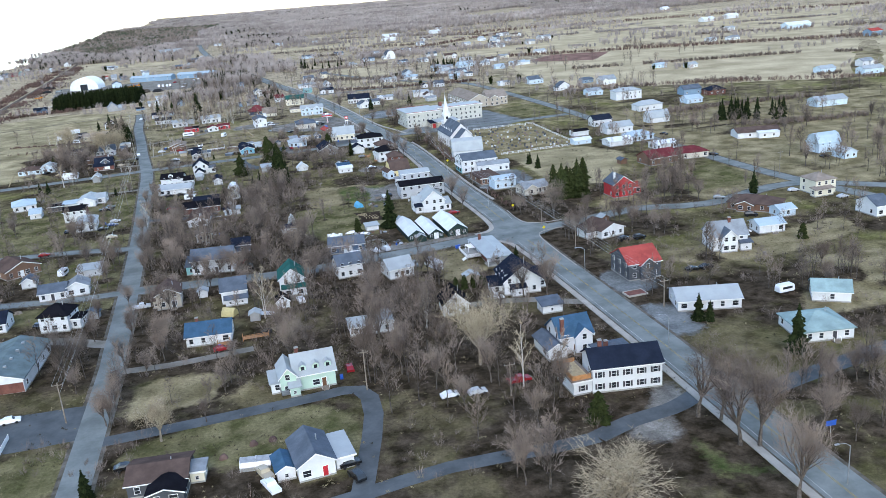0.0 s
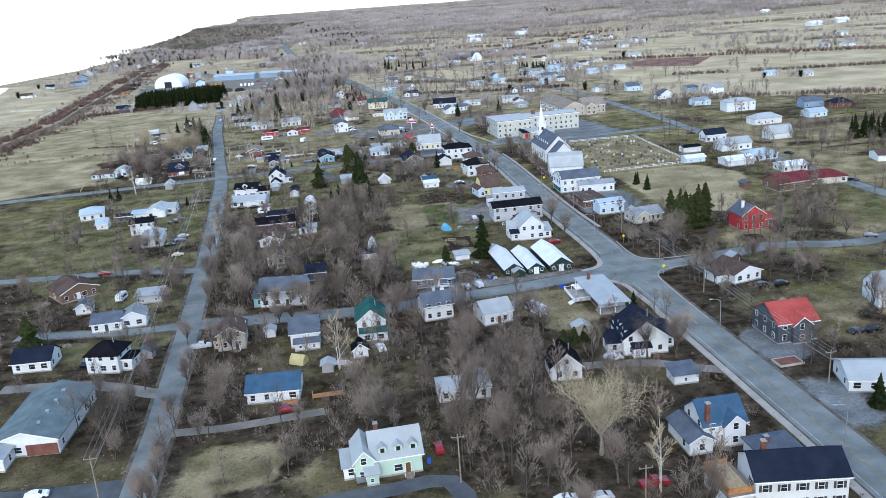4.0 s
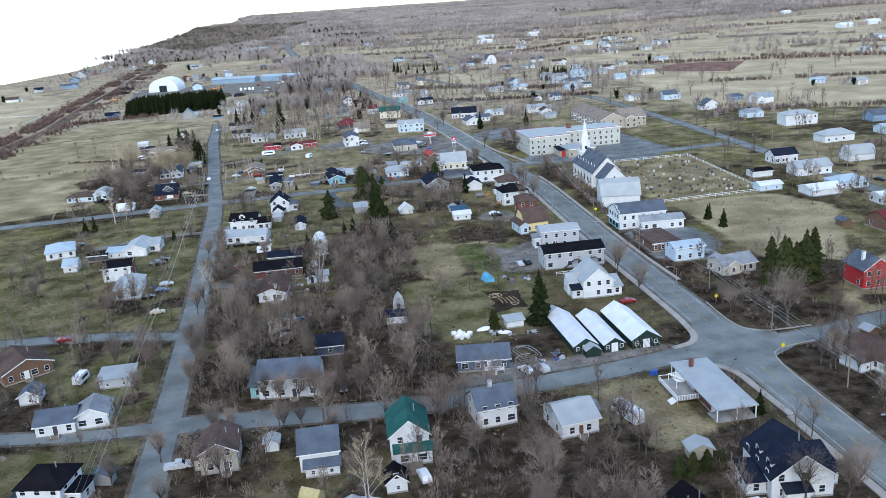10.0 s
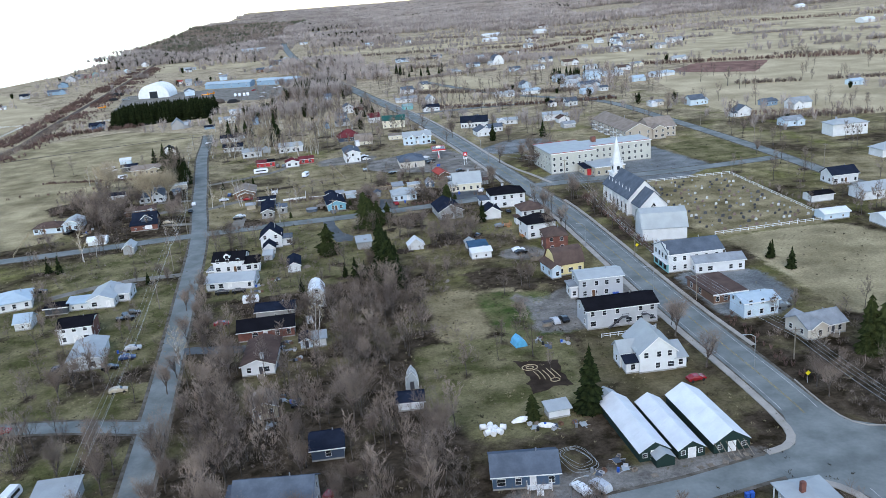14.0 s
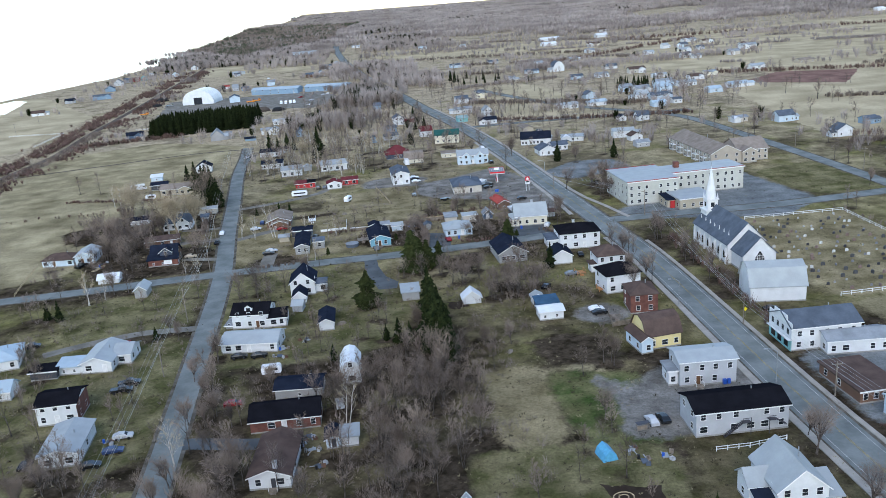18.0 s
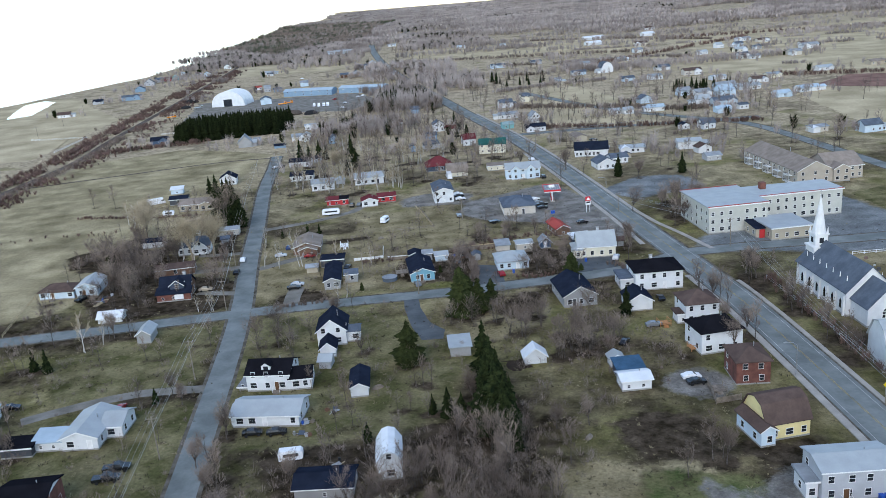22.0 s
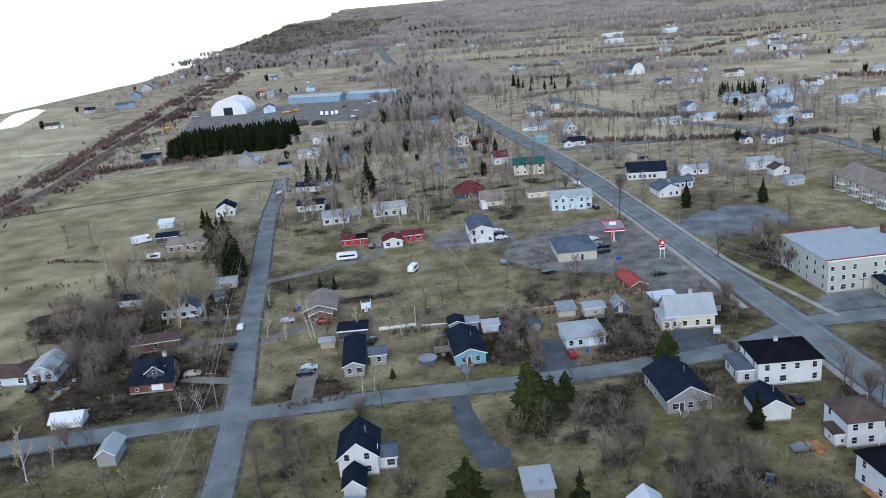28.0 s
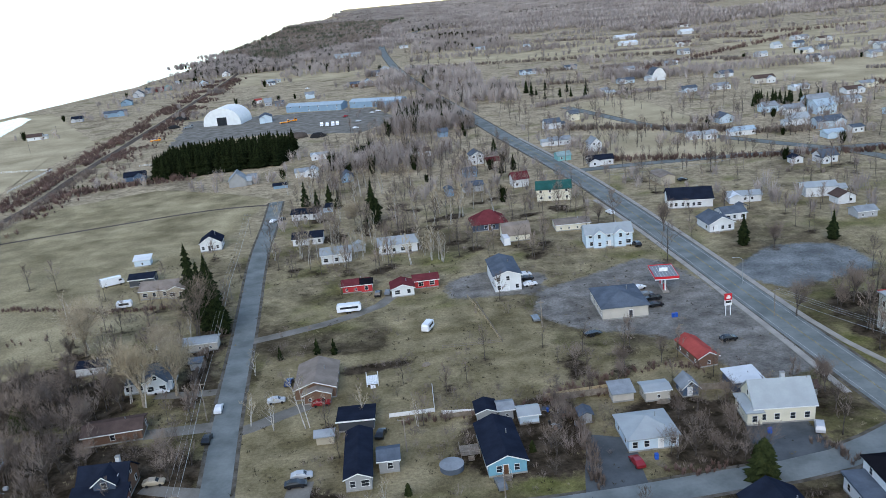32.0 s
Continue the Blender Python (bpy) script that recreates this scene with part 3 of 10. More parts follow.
def ribbon(points, left, right, z0, z1, dash=None):
    """A strip of solid cross-section along a line, from offset left to offset right."""
    line = smooth(points)
    vs, fs = [], []
    nn = []
    for i, p in enumerate(line):
        d = (line[min(i + 1, len(line) - 1)] - line[max(i - 1, 0)]).normalized()
        nn.append(Vector((d.y, -d.x, 0)))
    for i, (p, q) in enumerate(zip(line, nn)):
        vs += [tuple(p + q * left + Vector((0, 0, z0))), tuple(p + q * left + Vector((0, 0, z1))), tuple(p + q * right + Vector((0, 0, z1))), tuple(p + q * right + Vector((0, 0, z0)))]
    for i in range(len(line) - 1):
        if dash and i % 2:
            continue
        a, c = 4 * i, 4 * i + 4
        fs += [(a, c, c + 1, a + 1), (a + 1, c + 1, c + 2, a + 2), (a + 2, c + 2, c + 3, a + 3)]
    return vs, fs


ROADS = []
BALLAST = material("brown ballast", (0.14, 0.115, 0.098), 0.95, 0.2, 8.0, 12, 0.3, second=(0.085, 0.068, 0.056), spec=0.0)
SHOULDER = material("gravelly road shoulder", (0.15, 0.135, 0.115), 0.95, 0.25, 2.5, 20, 0.3, second=(0.075, 0.065, 0.05), spec=0.0)


def road(name, points, width, mat=ASPHALT, z=0.06, label="grey asphalt village road", kind="structure"):
    ROADS.append(name)
    ob = part(name, (*ribbon(points, -width / 2, width / 2, -0.1, z - 0.0011 * (len(ROADS) % 24)), mat))
    if mat == ASPHALT and name.startswith("road"):
        part("shoulder", (*ribbon(points, -width / 2 - 0.9, width / 2 + 0.9, -0.1, 0.0303 - 0.002 * (len(ROADS) % 8)), SHOULDER), ob)
    for p in smooth(points, 6):
        BLOCKED.append((p.x, p.y, width / 2 + 1.5))
    return tagged(ob, label, "road", kind=kind)


MAIN = [(94, -260), (92, 123), (91.4, 186), (89.4, 262), (89, 302), (87.2, 355), (86, 443), (83, 485), (76.3, 550), (67, 640), (54.5, 735), (34.5, 845), (17, 950), (-16, 1145), (-52, 1420), (-80, 1750), (-78, 1900), (-46, 2100), (46, 2530), (160, 3000)]
main_road = road("road_main", MAIN, 9.3, z=0.08, label="two-lane asphalt main road with faded lines")
LEFT = [(-37, -260), (-40, 150), (-41.5, 228), (-46, 320), (-51.5, 400), (-57, 470), (-65, 530), (-71, 580), (-80, 650), (-84, 700), (-88, 740)]
road("road_left", LEFT, 6.2)
part("edge_line", (*ribbon(MAIN[:4], -3.75, -3.63, 0.0, 0.09), PAINT_W), main_road)
part("edge_line", (*ribbon([(88.9, 290), *MAIN[4:12]], -3.75, -3.63, 0.0, 0.09), PAINT_W), main_road)
part("edge_line", (*ribbon([(88.9, 290), *MAIN[4:12]], 3.63, 3.75, 0.0, 0.09), PAINT_W), main_road)
for off in (-0.2, 0.09):
    part("centre_line", (*ribbon(MAIN[:4], off, off + 0.11, 0.0, 0.09), PAINT_Y), main_road)
    part("centre_line", (*ribbon([(88.9, 288), *MAIN[4:12]], off, off + 0.11, 0.0, 0.09), PAINT_Y), main_road)
for k, (seg, a_, c_) in enumerate((
        ([*MAIN[:3], (90, 240)], -6.9, -5.2), ([(74, 266.8), (79, 265.6), (82.6, 261), (83.4, 254), (84.4, 240)], -0.8, 0.8),
        ([(74.5, 276.5), (79, 277.6), (82, 281), (83, 288), (83, 302), (81.1, 355), (80, 443), (77.6, 478)], -0.85, 0.85),
        ([(79, 512), MAIN[8], MAIN[9], (60, 690)], -6.9, -5.2), ([(87.5, 500), (83, 520), MAIN[8], MAIN[9], MAIN[10], MAIN[11]], 5.1, 6.7),
        ([(89, 320), MAIN[5], MAIN[6], (84.5, 470)], 5.2, 6.4))):
    tagged(part(f"pavement_{k + 1}", (*ribbon(seg, a_, c_, -0.1, 0.2), KERB)), "worn concrete pavement beside the main road", "pavement", kind="structure")
for k, seg in enumerate(([(94.6, 302), (94.4, 290), (96, 282.5), (101, 279.8), (112, 280)], [(94.4, 230), (94.2, 255), (94.8, 265), (98, 269.6), (108, 271.5)])):
    tagged(part(f"kerb_{k + 1}", (*ribbon(seg, -0.15, 0.15, -0.1, 0.2), KERB)), "low concrete kerb round the corner", "kerb", kind="structure")
tagged(part("road_corner_fill", (*slab([(x, y, 0.084) for x, y in ((74, 267.5), (83, 262), (85, 258), (94, 258), (95, 266), (102, 270), (102, 279), (95, 284), (94, 292), (85, 290), (82, 280), (74, 276))], 0.15), ASPHALT)), "asphalt crossing of the village roads", "road", kind="structure")
road("road_greenhouse_street", [(88, 274), (72, 272), (57, 269), (35, 266.5), (10, 263.5), (-20, 266), (-43, 268)], 7)
road("road_east_street", [(92, 273), (117, 276), (139, 281), (166, 274.5), (208, 285), (240, 262)], 6.5)
road("road_west_lane", [(-130, 331), (-87, 327.7), (-66, 324.7), (-47, 319)], 5)
road("road_church_street", [(-170, 466), (-110, 471.4), (-62, 477), (-22, 480), (7, 481), (38, 484.5), (60, 488), (84, 500)], 6.5)
road("road_school_drive", [(86, 500), (110, 501), (150, 500), (200, 505)], 7)
road("road_back_street", [(236, 200), (222, 252), (211, 310), (207, 380), (205, 460), (204, 536), (199, 632), (190, 720), (160, 770), (140, 800), (118, 850), (85, 950)], 6.5)
road("road_far_lane", [(46, 745), (90, 748), (150, 745), (205, 742)], 6)
road("road_shore_lane", [(-88, 735), (-120, 735), (-170, 720), (-260, 690)], 2.2, BALLAST, 0.05, "narrow dirt field lane")
road("driveway_green_house", [(-37.5, 169), (-12, 170.6), (8, 172.5), (18, 172.5), (19.5, 160), (13, 132)], 4.2, ASPHALT_DARK, 0.05, "dark asphalt driveway")
road("driveway_lower_lane", [(-5, 128), (12.4, 131), (30, 134.3), (50, 134), (60, 134.6)], 4, ASPHALT_DARK, 0.05, "narrow dark asphalt lane")
road("road_west_street", [(-43, 268), (-56, 267.9), (-64, 268.8), (-92, 273.5)], 4.6)
road("driveway_hall_lane", [(-41, 224), (-46, 226), (-62, 235), (-84, 238)], 4.5, GRAVEL, 0.05, "grey gravel lane behind the hall")
road("driveway_blue_bungalow", [(-41, 205), (-26, 204), (-13.5, 205.2), (-5, 206)], 3.2, GRAVEL, 0.05, "grey gravel driveway")
road("driveway_white_house", [(91, 199), (82, 203), (72, 209), (62, 211.5), (55, 212)], 3.6, GRAVEL, 0.05, "grey gravel driveway")
road("driveway_tall_trees", [(91, 146), (84, 142), (78, 139.5), (69, 138), (60, 134.6)], 4.5, ASPHALT_DARK, 0.045, "dark asphalt driveway under tall trees")
road("driveway_east_lot", [(94, 137), (105, 140.7), (117, 143.6), (140, 148.5)], 5, ASPHALT_DARK, 0.05, "dark asphalt driveway")
road("driveway_brick", [(-47, 359.5), (-43.5, 359.8), (-31.5, 357.1), (-19, 356)], 4.6, ASPHALT_DARK, 0.05, "dark asphalt driveway")
road("driveway_barn", [(-55, 427.5), (-72, 428), (-86, 423.5), (-97, 418)], 4, GRAVEL, 0.05, "grey gravel driveway")
road("driveway_brown_garage", [(-64, 523.5), (-76, 522.8), (-84, 522.5)], 4.5, GRAVEL, 0.05, "grey gravel driveway")
road("driveway_white_cottage", [(-66, 541.5), (-75, 541), (-86, 542)], 3.4, GRAVEL, 0.05, "grey gravel driveway")
road("driveway_bungalow", [(-64, 518.5), (-58, 521), (-52, 525.5), (-45, 530)], 4.2, GRAVEL, 0.05, "grey gravel driveway")
road("driveway_steep_roof", [(-62, 496), (-70, 498), (-76, 500)], 3.4, GRAVEL, 0.05, "grey gravel driveway")
road("driveway_two_cars", [(-43, 479), (-43.5, 488), (-43.2, 497)], 5, GRAVEL, 0.05, "grey gravel driveway")
road("track_railbed", [(-232, 500), (-231, 672), (-224, 772), (-230, 860), (-236, 978), (-246, 1160), (-262, 1430), (-280, 1650)], 5, BALLAST, 0.15, "disused railway bed of dark ballast")
road("track_red_house", [(-68, 571), (-48, 579), (-32, 590), (-26, 604)], 4, GRAVEL, 0.05, "gravel driveway")


def ragged(points, step=3.0, wander=0.9):
    """An outline with uneven edges."""
    out = []
    for (x0, y0), (x1, y1) in zip(points, points[1:] + points[:1]):
        ln = math.hypot(x1 - x0, y1 - y0)
        k = max(1, int(ln / step)) if ln < 300 else int(ln / 12)
        for j in range(k):
            x, y = x0 + (x1 - x0) * j / k, y0 + (y1 - y0) * j / k
            s_ = wander * (1.0 if ln < 120 else 3.0)
            out.append((x + s_ * (noise.noise((x / 4, y / 4, 1.5)) + 0.6 * noise.noise((x / 1.3, y / 1.3, 2.5))), y + s_ * (noise.noise((x / 4, y / 4, 5.5)) + 0.6 * noise.noise((x / 1.3, y / 1.3, 8.5)))))
    return out


def yard(name, points, mat=GRAVEL, z=0.04, label="gravel yard", cat="yard", block=True):
    step, wander = (1.3, 2.4) if cat == "lawn" or name.startswith("soil") else (3.0, 0.35 if mat in (ASPHALT, ASPHALT_DARK) else 1.2)
    ob = part(name, (*slab([(x, y, z) for x, y in ragged(points, step, wander)], 0.12), mat))
    if block:
        xs, yy = [p[0] for p in points], [p[1] for p in points]
        gx = np.arange(min(xs), max(xs), 5)
        for x in gx:
            for y in np.arange(min(yy), max(yy), 5):
                if inside(x, y, points):
                    BLOCKED.append((x, y, 3.5))
    return tagged(ob, label, cat, kind="structure")


def inside(x, y, poly):
    hit = False
    for (x0, y0), (x1, y1) in zip(poly, poly[1:] + poly[:1]):
        if (y0 > y) != (y1 > y) and x < (x1 - x0) * (y - y0) / (y1 - y0) + x0:
            hit = not hit
    return hit


# ---- plants ----
def sliver(p, q, r):
    p, q = Vector(p), Vector(q)
    u = (q - p).normalized().orthogonal().normalized() * r
    return [tuple(p - u), tuple(p + u), tuple(q)], [(0, 1, 2)]


def bare_tree_mesh(seed, height, spread, limbs=9, dense=1.0, fine=7, thick=1.0, multi=1):
    """Trunk and crown of a leafless tree: limbs, branches, twigs and twiglets."""
    r = random.Random(seed)
    trunk, crown = [], []
    tw = thick * (0.011 + height * 0.0008)
    for stem in range(multi):
        base = Vector((r.uniform(-0.5, 0.5) * (multi > 1), r.uniform(-0.5, 0.5) * (multi > 1), 0))
        lean = Vector((r.uniform(-0.06, 0.06), r.uniform(-0.06, 0.06), 0)) * (1 + 2 * (multi > 1))
        h = height * r.uniform(0.85, 1)
        pts = [base + Vector((lean.x * z, lean.y * z, z)) + Vector((r.uniform(-0.1, 0.1), r.uniform(-0.1, 0.1), 0)) for z in (0, h * 0.25, h * 0.5, h * 0.75, h)]
        rad = [height * k / (1.4 if multi > 1 else 1) for k in (0.016, 0.012, 0.008, 0.004, 0.001)]
        for a, b_, ra, rb in zip(pts, pts[1:], rad, rad[1:]):
            trunk.append(tube(a, b_, ra, rb, 6))
        for i in range(limbs // multi + 1):
            t = 0.24 + 0.74 * (i + r.random()) / (limbs // multi + 1)
            k = min(3, int(t * 4))
            p = pts[k].lerp(pts[k + 1], t * 4 - k)
            ang = r.uniform(0, 6.283)
            ln = spread * (1.15 - 0.7 * t) * r.uniform(0.75, 1.15)
            up = 0.85 + 0.9 * t
            dirn = Vector((math.cos(ang), math.sin(ang), up)).normalized()
            q = p + dirn * ln + Vector((0, 0, 0.15 * ln))
            trunk.append(tube(p, q, height * 0.0045, height * 0.0012, 3))
            for j in range(int(6 * dense)):
                s = r.uniform(0.25, 1.0)
                p2 = p.lerp(q, s)
                d2 = (dirn + Vector((r.uniform(-0.9, 0.9), r.uniform(-0.9, 0.9), r.uniform(-0.2, 0.8)))).normalized()
                q2 = p2 + d2 * ln * r.uniform(0.3, 0.55)
                crown.append(sliver(p2, q2, tw * 1.5))
                for _ in range(int(6 * dense)):
                    p3 = p2.lerp(q2, r.uniform(0.2, 1))
                    d3 = (d2 + Vector((r.uniform(-0.9, 0.9), r.uniform(-0.9, 0.9), r.uniform(-0.3, 0.9)))).normalized()
                    q3 = p3 + d3 * ln * r.uniform(0.16, 0.36)
                    crown.append(sliver(p3, q3, tw))
                    for _ in range(fine):
                        p4 = p3.lerp(q3, r.uniform(0.2, 1))
                        d4 = (d3 + Vector((r.uniform(-0.9, 0.9), r.uniform(-0.9, 0.9), r.uniform(-0.4, 0.8)))).normalized()
                        crown.append(sliver(p4, p4 + d4 * ln * r.uniform(0.1, 0.24), tw * 0.8))
    return joined(trunk), joined(crown)


def forked_tree_mesh(seed, height, fork, lift, spread, twig, levels=(6, 5, 5, 5, 4), stems=1):
    """A leafless tree that forks again and again, from stout limbs to fine twigs that fill a rounded crown."""
    r = random.Random(seed)
    wood, fine = [], []

    def grow(p, d, length, rad, level):
        rise = lift * (1.0, 0.9, 0.7, 0.4, 0.25, 0.2)[level]
        bend = Vector((r.uniform(-0.22, 0.22), r.uniform(-0.22, 0.22), rise * 0.25))
        mid = p + d * length * 0.5
        d2 = (d + bend).normalized()
        tip = mid + d2 * length * 0.5
        if level >= 3:
            fine.append(sliver(p, tip, max(rad, twig)))
        else:
            wood.append(tube(p, mid, rad, rad * 0.8, 5 if level < 2 else 3))
            wood.append(tube(mid, tip, rad * 0.8, rad * 0.45, 5 if level < 2 else 3))
        if level >= len(levels):
            return
        n = levels[level]
        turn = r.uniform(0, 6.283)
        side = d2.orthogonal().normalized()
        other = d2.cross(side)
        for i in range(n):
            a = turn + 6.283 * i / n + r.uniform(-0.6, 0.6)
            out = spread * (0.4 if level == 0 and i == 0 else r.uniform(0.6, 1.2)) * (1.0, 1.0, 1.15, 1.35, 1.6)[level]
            nd = (d2 + (side * math.cos(a) + other * math.sin(a)) * out + Vector((0, 0, rise * 0.35))).normalized()
            t = 1.0 if i == 0 or level == 0 else r.uniform(0.2, 1.0)
            at = mid.lerp(tip, 2 * t - 1) if t > 0.5 else p.lerp(mid, 2 * t)
            grow(at, nd, length * r.uniform(0.75, 1.2) * (1.3 if level == 0 else 0.68), rad * (0.55 if level == 0 else 0.45), level + 1)

    for k in range(stems):
        lean = Vector((r.uniform(-0.25, 0.25), r.uniform(-0.25, 0.25), 1)) if stems > 1 else Vector((r.uniform(-0.06, 0.06), r.uniform(-0.06, 0.06), 1))
        grow(Vector((r.uniform(-0.3, 0.3), r.uniform(-0.3, 0.3), 0)) if stems > 1 else Vector((0, 0, 0)), lean.normalized(), height * fork, height * 0.02 / stems ** 0.4, 0)
    top = max(v[2] for vs, _f in fine for v in vs)
    k = height / top
    return [([tuple(c * k for c in v) for v in vs], fs) for vs, fs in (joined(wood), joined(fine))]


def spruce_mesh(seed, height, radius, bushy=False):
    r = random.Random(seed)
    crown = []
    layers = int(8 + height * 0.8)
    for i in range(layers):
        t = (i + 0.3) / layers
        z = height * (0.06 + 0.94 * t)
        rad = radius * ((1 - t) ** 0.5 * min(1.0, 0.65 + 1.6 * t) if bushy else (1 - t) ** 0.8) * r.uniform(0.55, 1.3) + 0.15
        n = max(6, int(15 * (1 - t) + 6))
        for j in range(n):
            a = 6.283 * (j + r.random()) / n
            l = rad * r.uniform(0.65, 1.15)
            c, s = math.cos(a), math.sin(a)
            w = l * 0.28 + 0.12
            dz = -0.25 * l - 0.15
            p0, tip = (0.05 * c, 0.05 * s, z + 0.35), (l * c, l * s, z + dz)
            m1, m2 = (0.6 * l * c - w * s, 0.6 * l * s + w * c, z + dz * 0.75 - 0.2), (0.6 * l * c + w * s, 0.6 * l * s - w * c, z + dz * 0.75 - 0.2)
            top = (0.55 * l * c, 0.55 * l * s, z + dz * 0.35 + 0.12)
            crown.append(([p0, m1, tip, m2, top], [(0, 1, 4), (1, 2, 4), (2, 3, 4), (3, 0, 4)]))
    crown.append(tube((0, 0, height * 0.9), (0, 0, height * 1.03), 0.1, 0.02, 5))
    return tube((0, 0, 0), (0, 0, height * 0.9), 0.012 * height + 0.08, 0.03, 7), joined(crown)




def tree_kind(kind, k):
    """One of the models of a kind: 0 to 4 in full, 10 to 14 and 20 to 24 with fewer and stouter twigs."""
    fine, thick, thin = (2, 2.3, 0.62) if k >= 20 else (4, 1.55, 0.72) if k >= 10 else (7, 1.0, 1.0)

    def make():
        if kind == "bare":
            t, c = bare_tree_mesh(100 + k, 10.0, 4.0, 14, thin, fine, thick) if k >= 10 else forked_tree_mesh(100 + k, 10.0, 0.2, 0.6, 0.5, 0.0095, (6, 5, 6, 6, 4))
            return mesh_of("trunk", *t, BARK), mesh_of("crown", *c, TWIG)
        if kind == "broad":
            t, c = forked_tree_mesh(200 + k, 10.0, 0.17, 0.34, 0.66, 0.012, (7, 6, 6, 6, 3))
            return mesh_of("trunk", *t, BROADBARK), mesh_of("crown", *c, TWIG_PALE)
        if kind == "birch":
            t, c = bare_tree_mesh(300 + k, 10.0, 2.9, 12, 0.75 * max(thin, 0.9), fine, thick, multi=2)
            return mesh_of("trunk", *t, BIRCH), mesh_of("crown", *c, TWIG_PALE)
        if kind == "shrub":
            t, c = bare_tree_mesh(400 + k, 10.0, 7.5, 18, 0.9 * thin, fine, thick, multi=5)
            return mesh_of("trunk", *t, BARK), mesh_of("crown", *c, TWIG)
        if kind == "cedar":
            t, c = spruce_mesh(500 + k, 10.0, 3.9, True)
            return mesh_of("trunk", *t, BARK), mesh_of("crown", *c, CEDARGREEN)
        t, c = spruce_mesh(600 + k, 10.0, 2.4)
        return mesh_of("trunk", *t, BARK), mesh_of("crown", *c, NEEDLE)
    return cached(("tree", kind, k), make)


TREE_SAYS = dict(bare=("tree", "leafless grey-brown deciduous tree on rough grass"), broad=("tree", "large leafless broad-crowned tree with pale twigs"), birch=("birch_tree", "white-barked leafless birch tree"),
                 shrub=("shrub", "leafless many-stemmed brown shrub"), cedar=("cedar_tree", "olive-green cedar tree with a wide crown"), spruce=("spruce_tree", "dark green spruce tree"))
rt = random.Random(5)
# trees that get brown soil and painted shade at their foot
SOIL_SHADE_SPOTS = []


def whole_tree(t, c):
    """Trunk and crown in one mesh, for trees far off."""
    def make():
        vs = [tuple(v.co) for v in t.vertices] + [tuple(v.co) for v in c.vertices]
        k = len(t.vertices)
        fs = [tuple(p.vertices) for p in t.polygons] + [tuple(i + k for i in p.vertices) for p in c.polygons]
        me = mesh_of("tree", vs, fs, [t.materials[0], c.materials[0]])
        n = len(t.polygons)
        me.polygons.foreach_set("material_index", [0] * n + [1] * (len(fs) - n))
        return me
    return cached(("whole", t.name, c.name), make)


def tree(x, y, h, kind="bare", wide=1.0):
    name, label = TREE_SAYS[kind]
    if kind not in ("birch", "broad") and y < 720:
        SOIL_SHADE_SPOTS.append((x, y, h * wide))
    t, c = tree_kind(kind, rt.randrange(5))
    s = h / 10.0
    at = pose(x, y, -0.05, 0, 0, rt.uniform(0, 360)) @ Matrix.Diagonal((s * wide, s * wide, s, 1))
    if y > 640:
        return tagged(part(name, whole_tree(t, c), None, at), label, "tree" if name != "shrub" else "shrub")
    thing = new(name)
    thing.matrix_basis = at
    tagged(thing, label, "tree" if name != "shrub" else "shrub")
    part("trunk", t, thing)
    part("crown", c, thing)
    return thing


CELLS, SEEN = {}, [0]


def clear(x, y, gap=0.5):
    """No house, road or yard within reach."""
    for a, b_, r_ in BLOCKED[SEEN[0]:]:
        CELLS.setdefault((int(a // 16), int(b_ // 16)), []).append((a, b_, r_))
    SEEN[0] = len(BLOCKED)
    i, j = int(x // 16), int(y // 16)
    for u in (i - 1, i, i + 1):
        for v in (j - 1, j, j + 1):
            for a, b_, r_ in CELLS.get((u, v), ()):
                if (x - a) ** 2 + (y - b_) ** 2 < (r_ + gap) ** 2:
                    return False
    return True


def flat_mesh(me):
    """Arrays of a mesh: places, corners, first corners, corner counts."""
    def make():
        co, lv = np.empty(3 * len(me.vertices)), np.empty(len(me.loops), int)
        st, to = np.empty(len(me.polygons), int), np.empty(len(me.polygons), int)
        me.vertices.foreach_get("co", co), me.loops.foreach_get("vertex_index", lv)
        me.polygons.foreach_get("loop_start", st), me.polygons.foreach_get("loop_total", to)
        return co.reshape(-1, 3), lv, st, to
    return cached(("flat", me.name), make)


def grove(placed, label, kind):
    """Many trees that stand close, joined into one object."""
    cos, lvs, sts, mats, nv, nl = [], [], [], [], 0, 0
    for x, y, h, wide in placed:
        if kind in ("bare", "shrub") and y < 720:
            SOIL_SHADE_SPOTS.append((x, y, h * wide))
        pair = tree_kind(kind, rt.randrange(5) + (20 if y > 430 else 10))
        m = np.array(pose(x, y, -0.05, 0, 0, rt.uniform(0, 360)) @ Matrix.Diagonal((h / 10 * wide, h / 10 * wide, h / 10, 1)))
        for slot, me in enumerate(pair):
            co, lv, st, to = flat_mesh(me)
            cos.append(co @ m[:3, :3].T + m[:3, 3])
            lvs.append(lv + nv), sts.append(st + nl), mats.append(np.full(len(st), slot))
            nv, nl = nv + len(co), nl + len(lv)
    if not cos:
        return
    me = bpy.data.meshes.new("grove")
    co, lv, st, mt = np.concatenate(cos), np.concatenate(lvs), np.concatenate(sts), np.concatenate(mats)
    me.vertices.add(nv), me.loops.add(nl), me.polygons.add(len(st))
    me.vertices.foreach_set("co", co.ravel()), me.loops.foreach_set("vertex_index", lv), me.polygons.foreach_set("loop_start", st)
    for o in tree_kind(kind, 0):
        me.materials.append(o.materials[0])
    me.polygons.foreach_set("material_index", mt)
    me.update(calc_edges=True)
    tagged(part("grove", me), label, "trees", kind="stuff")


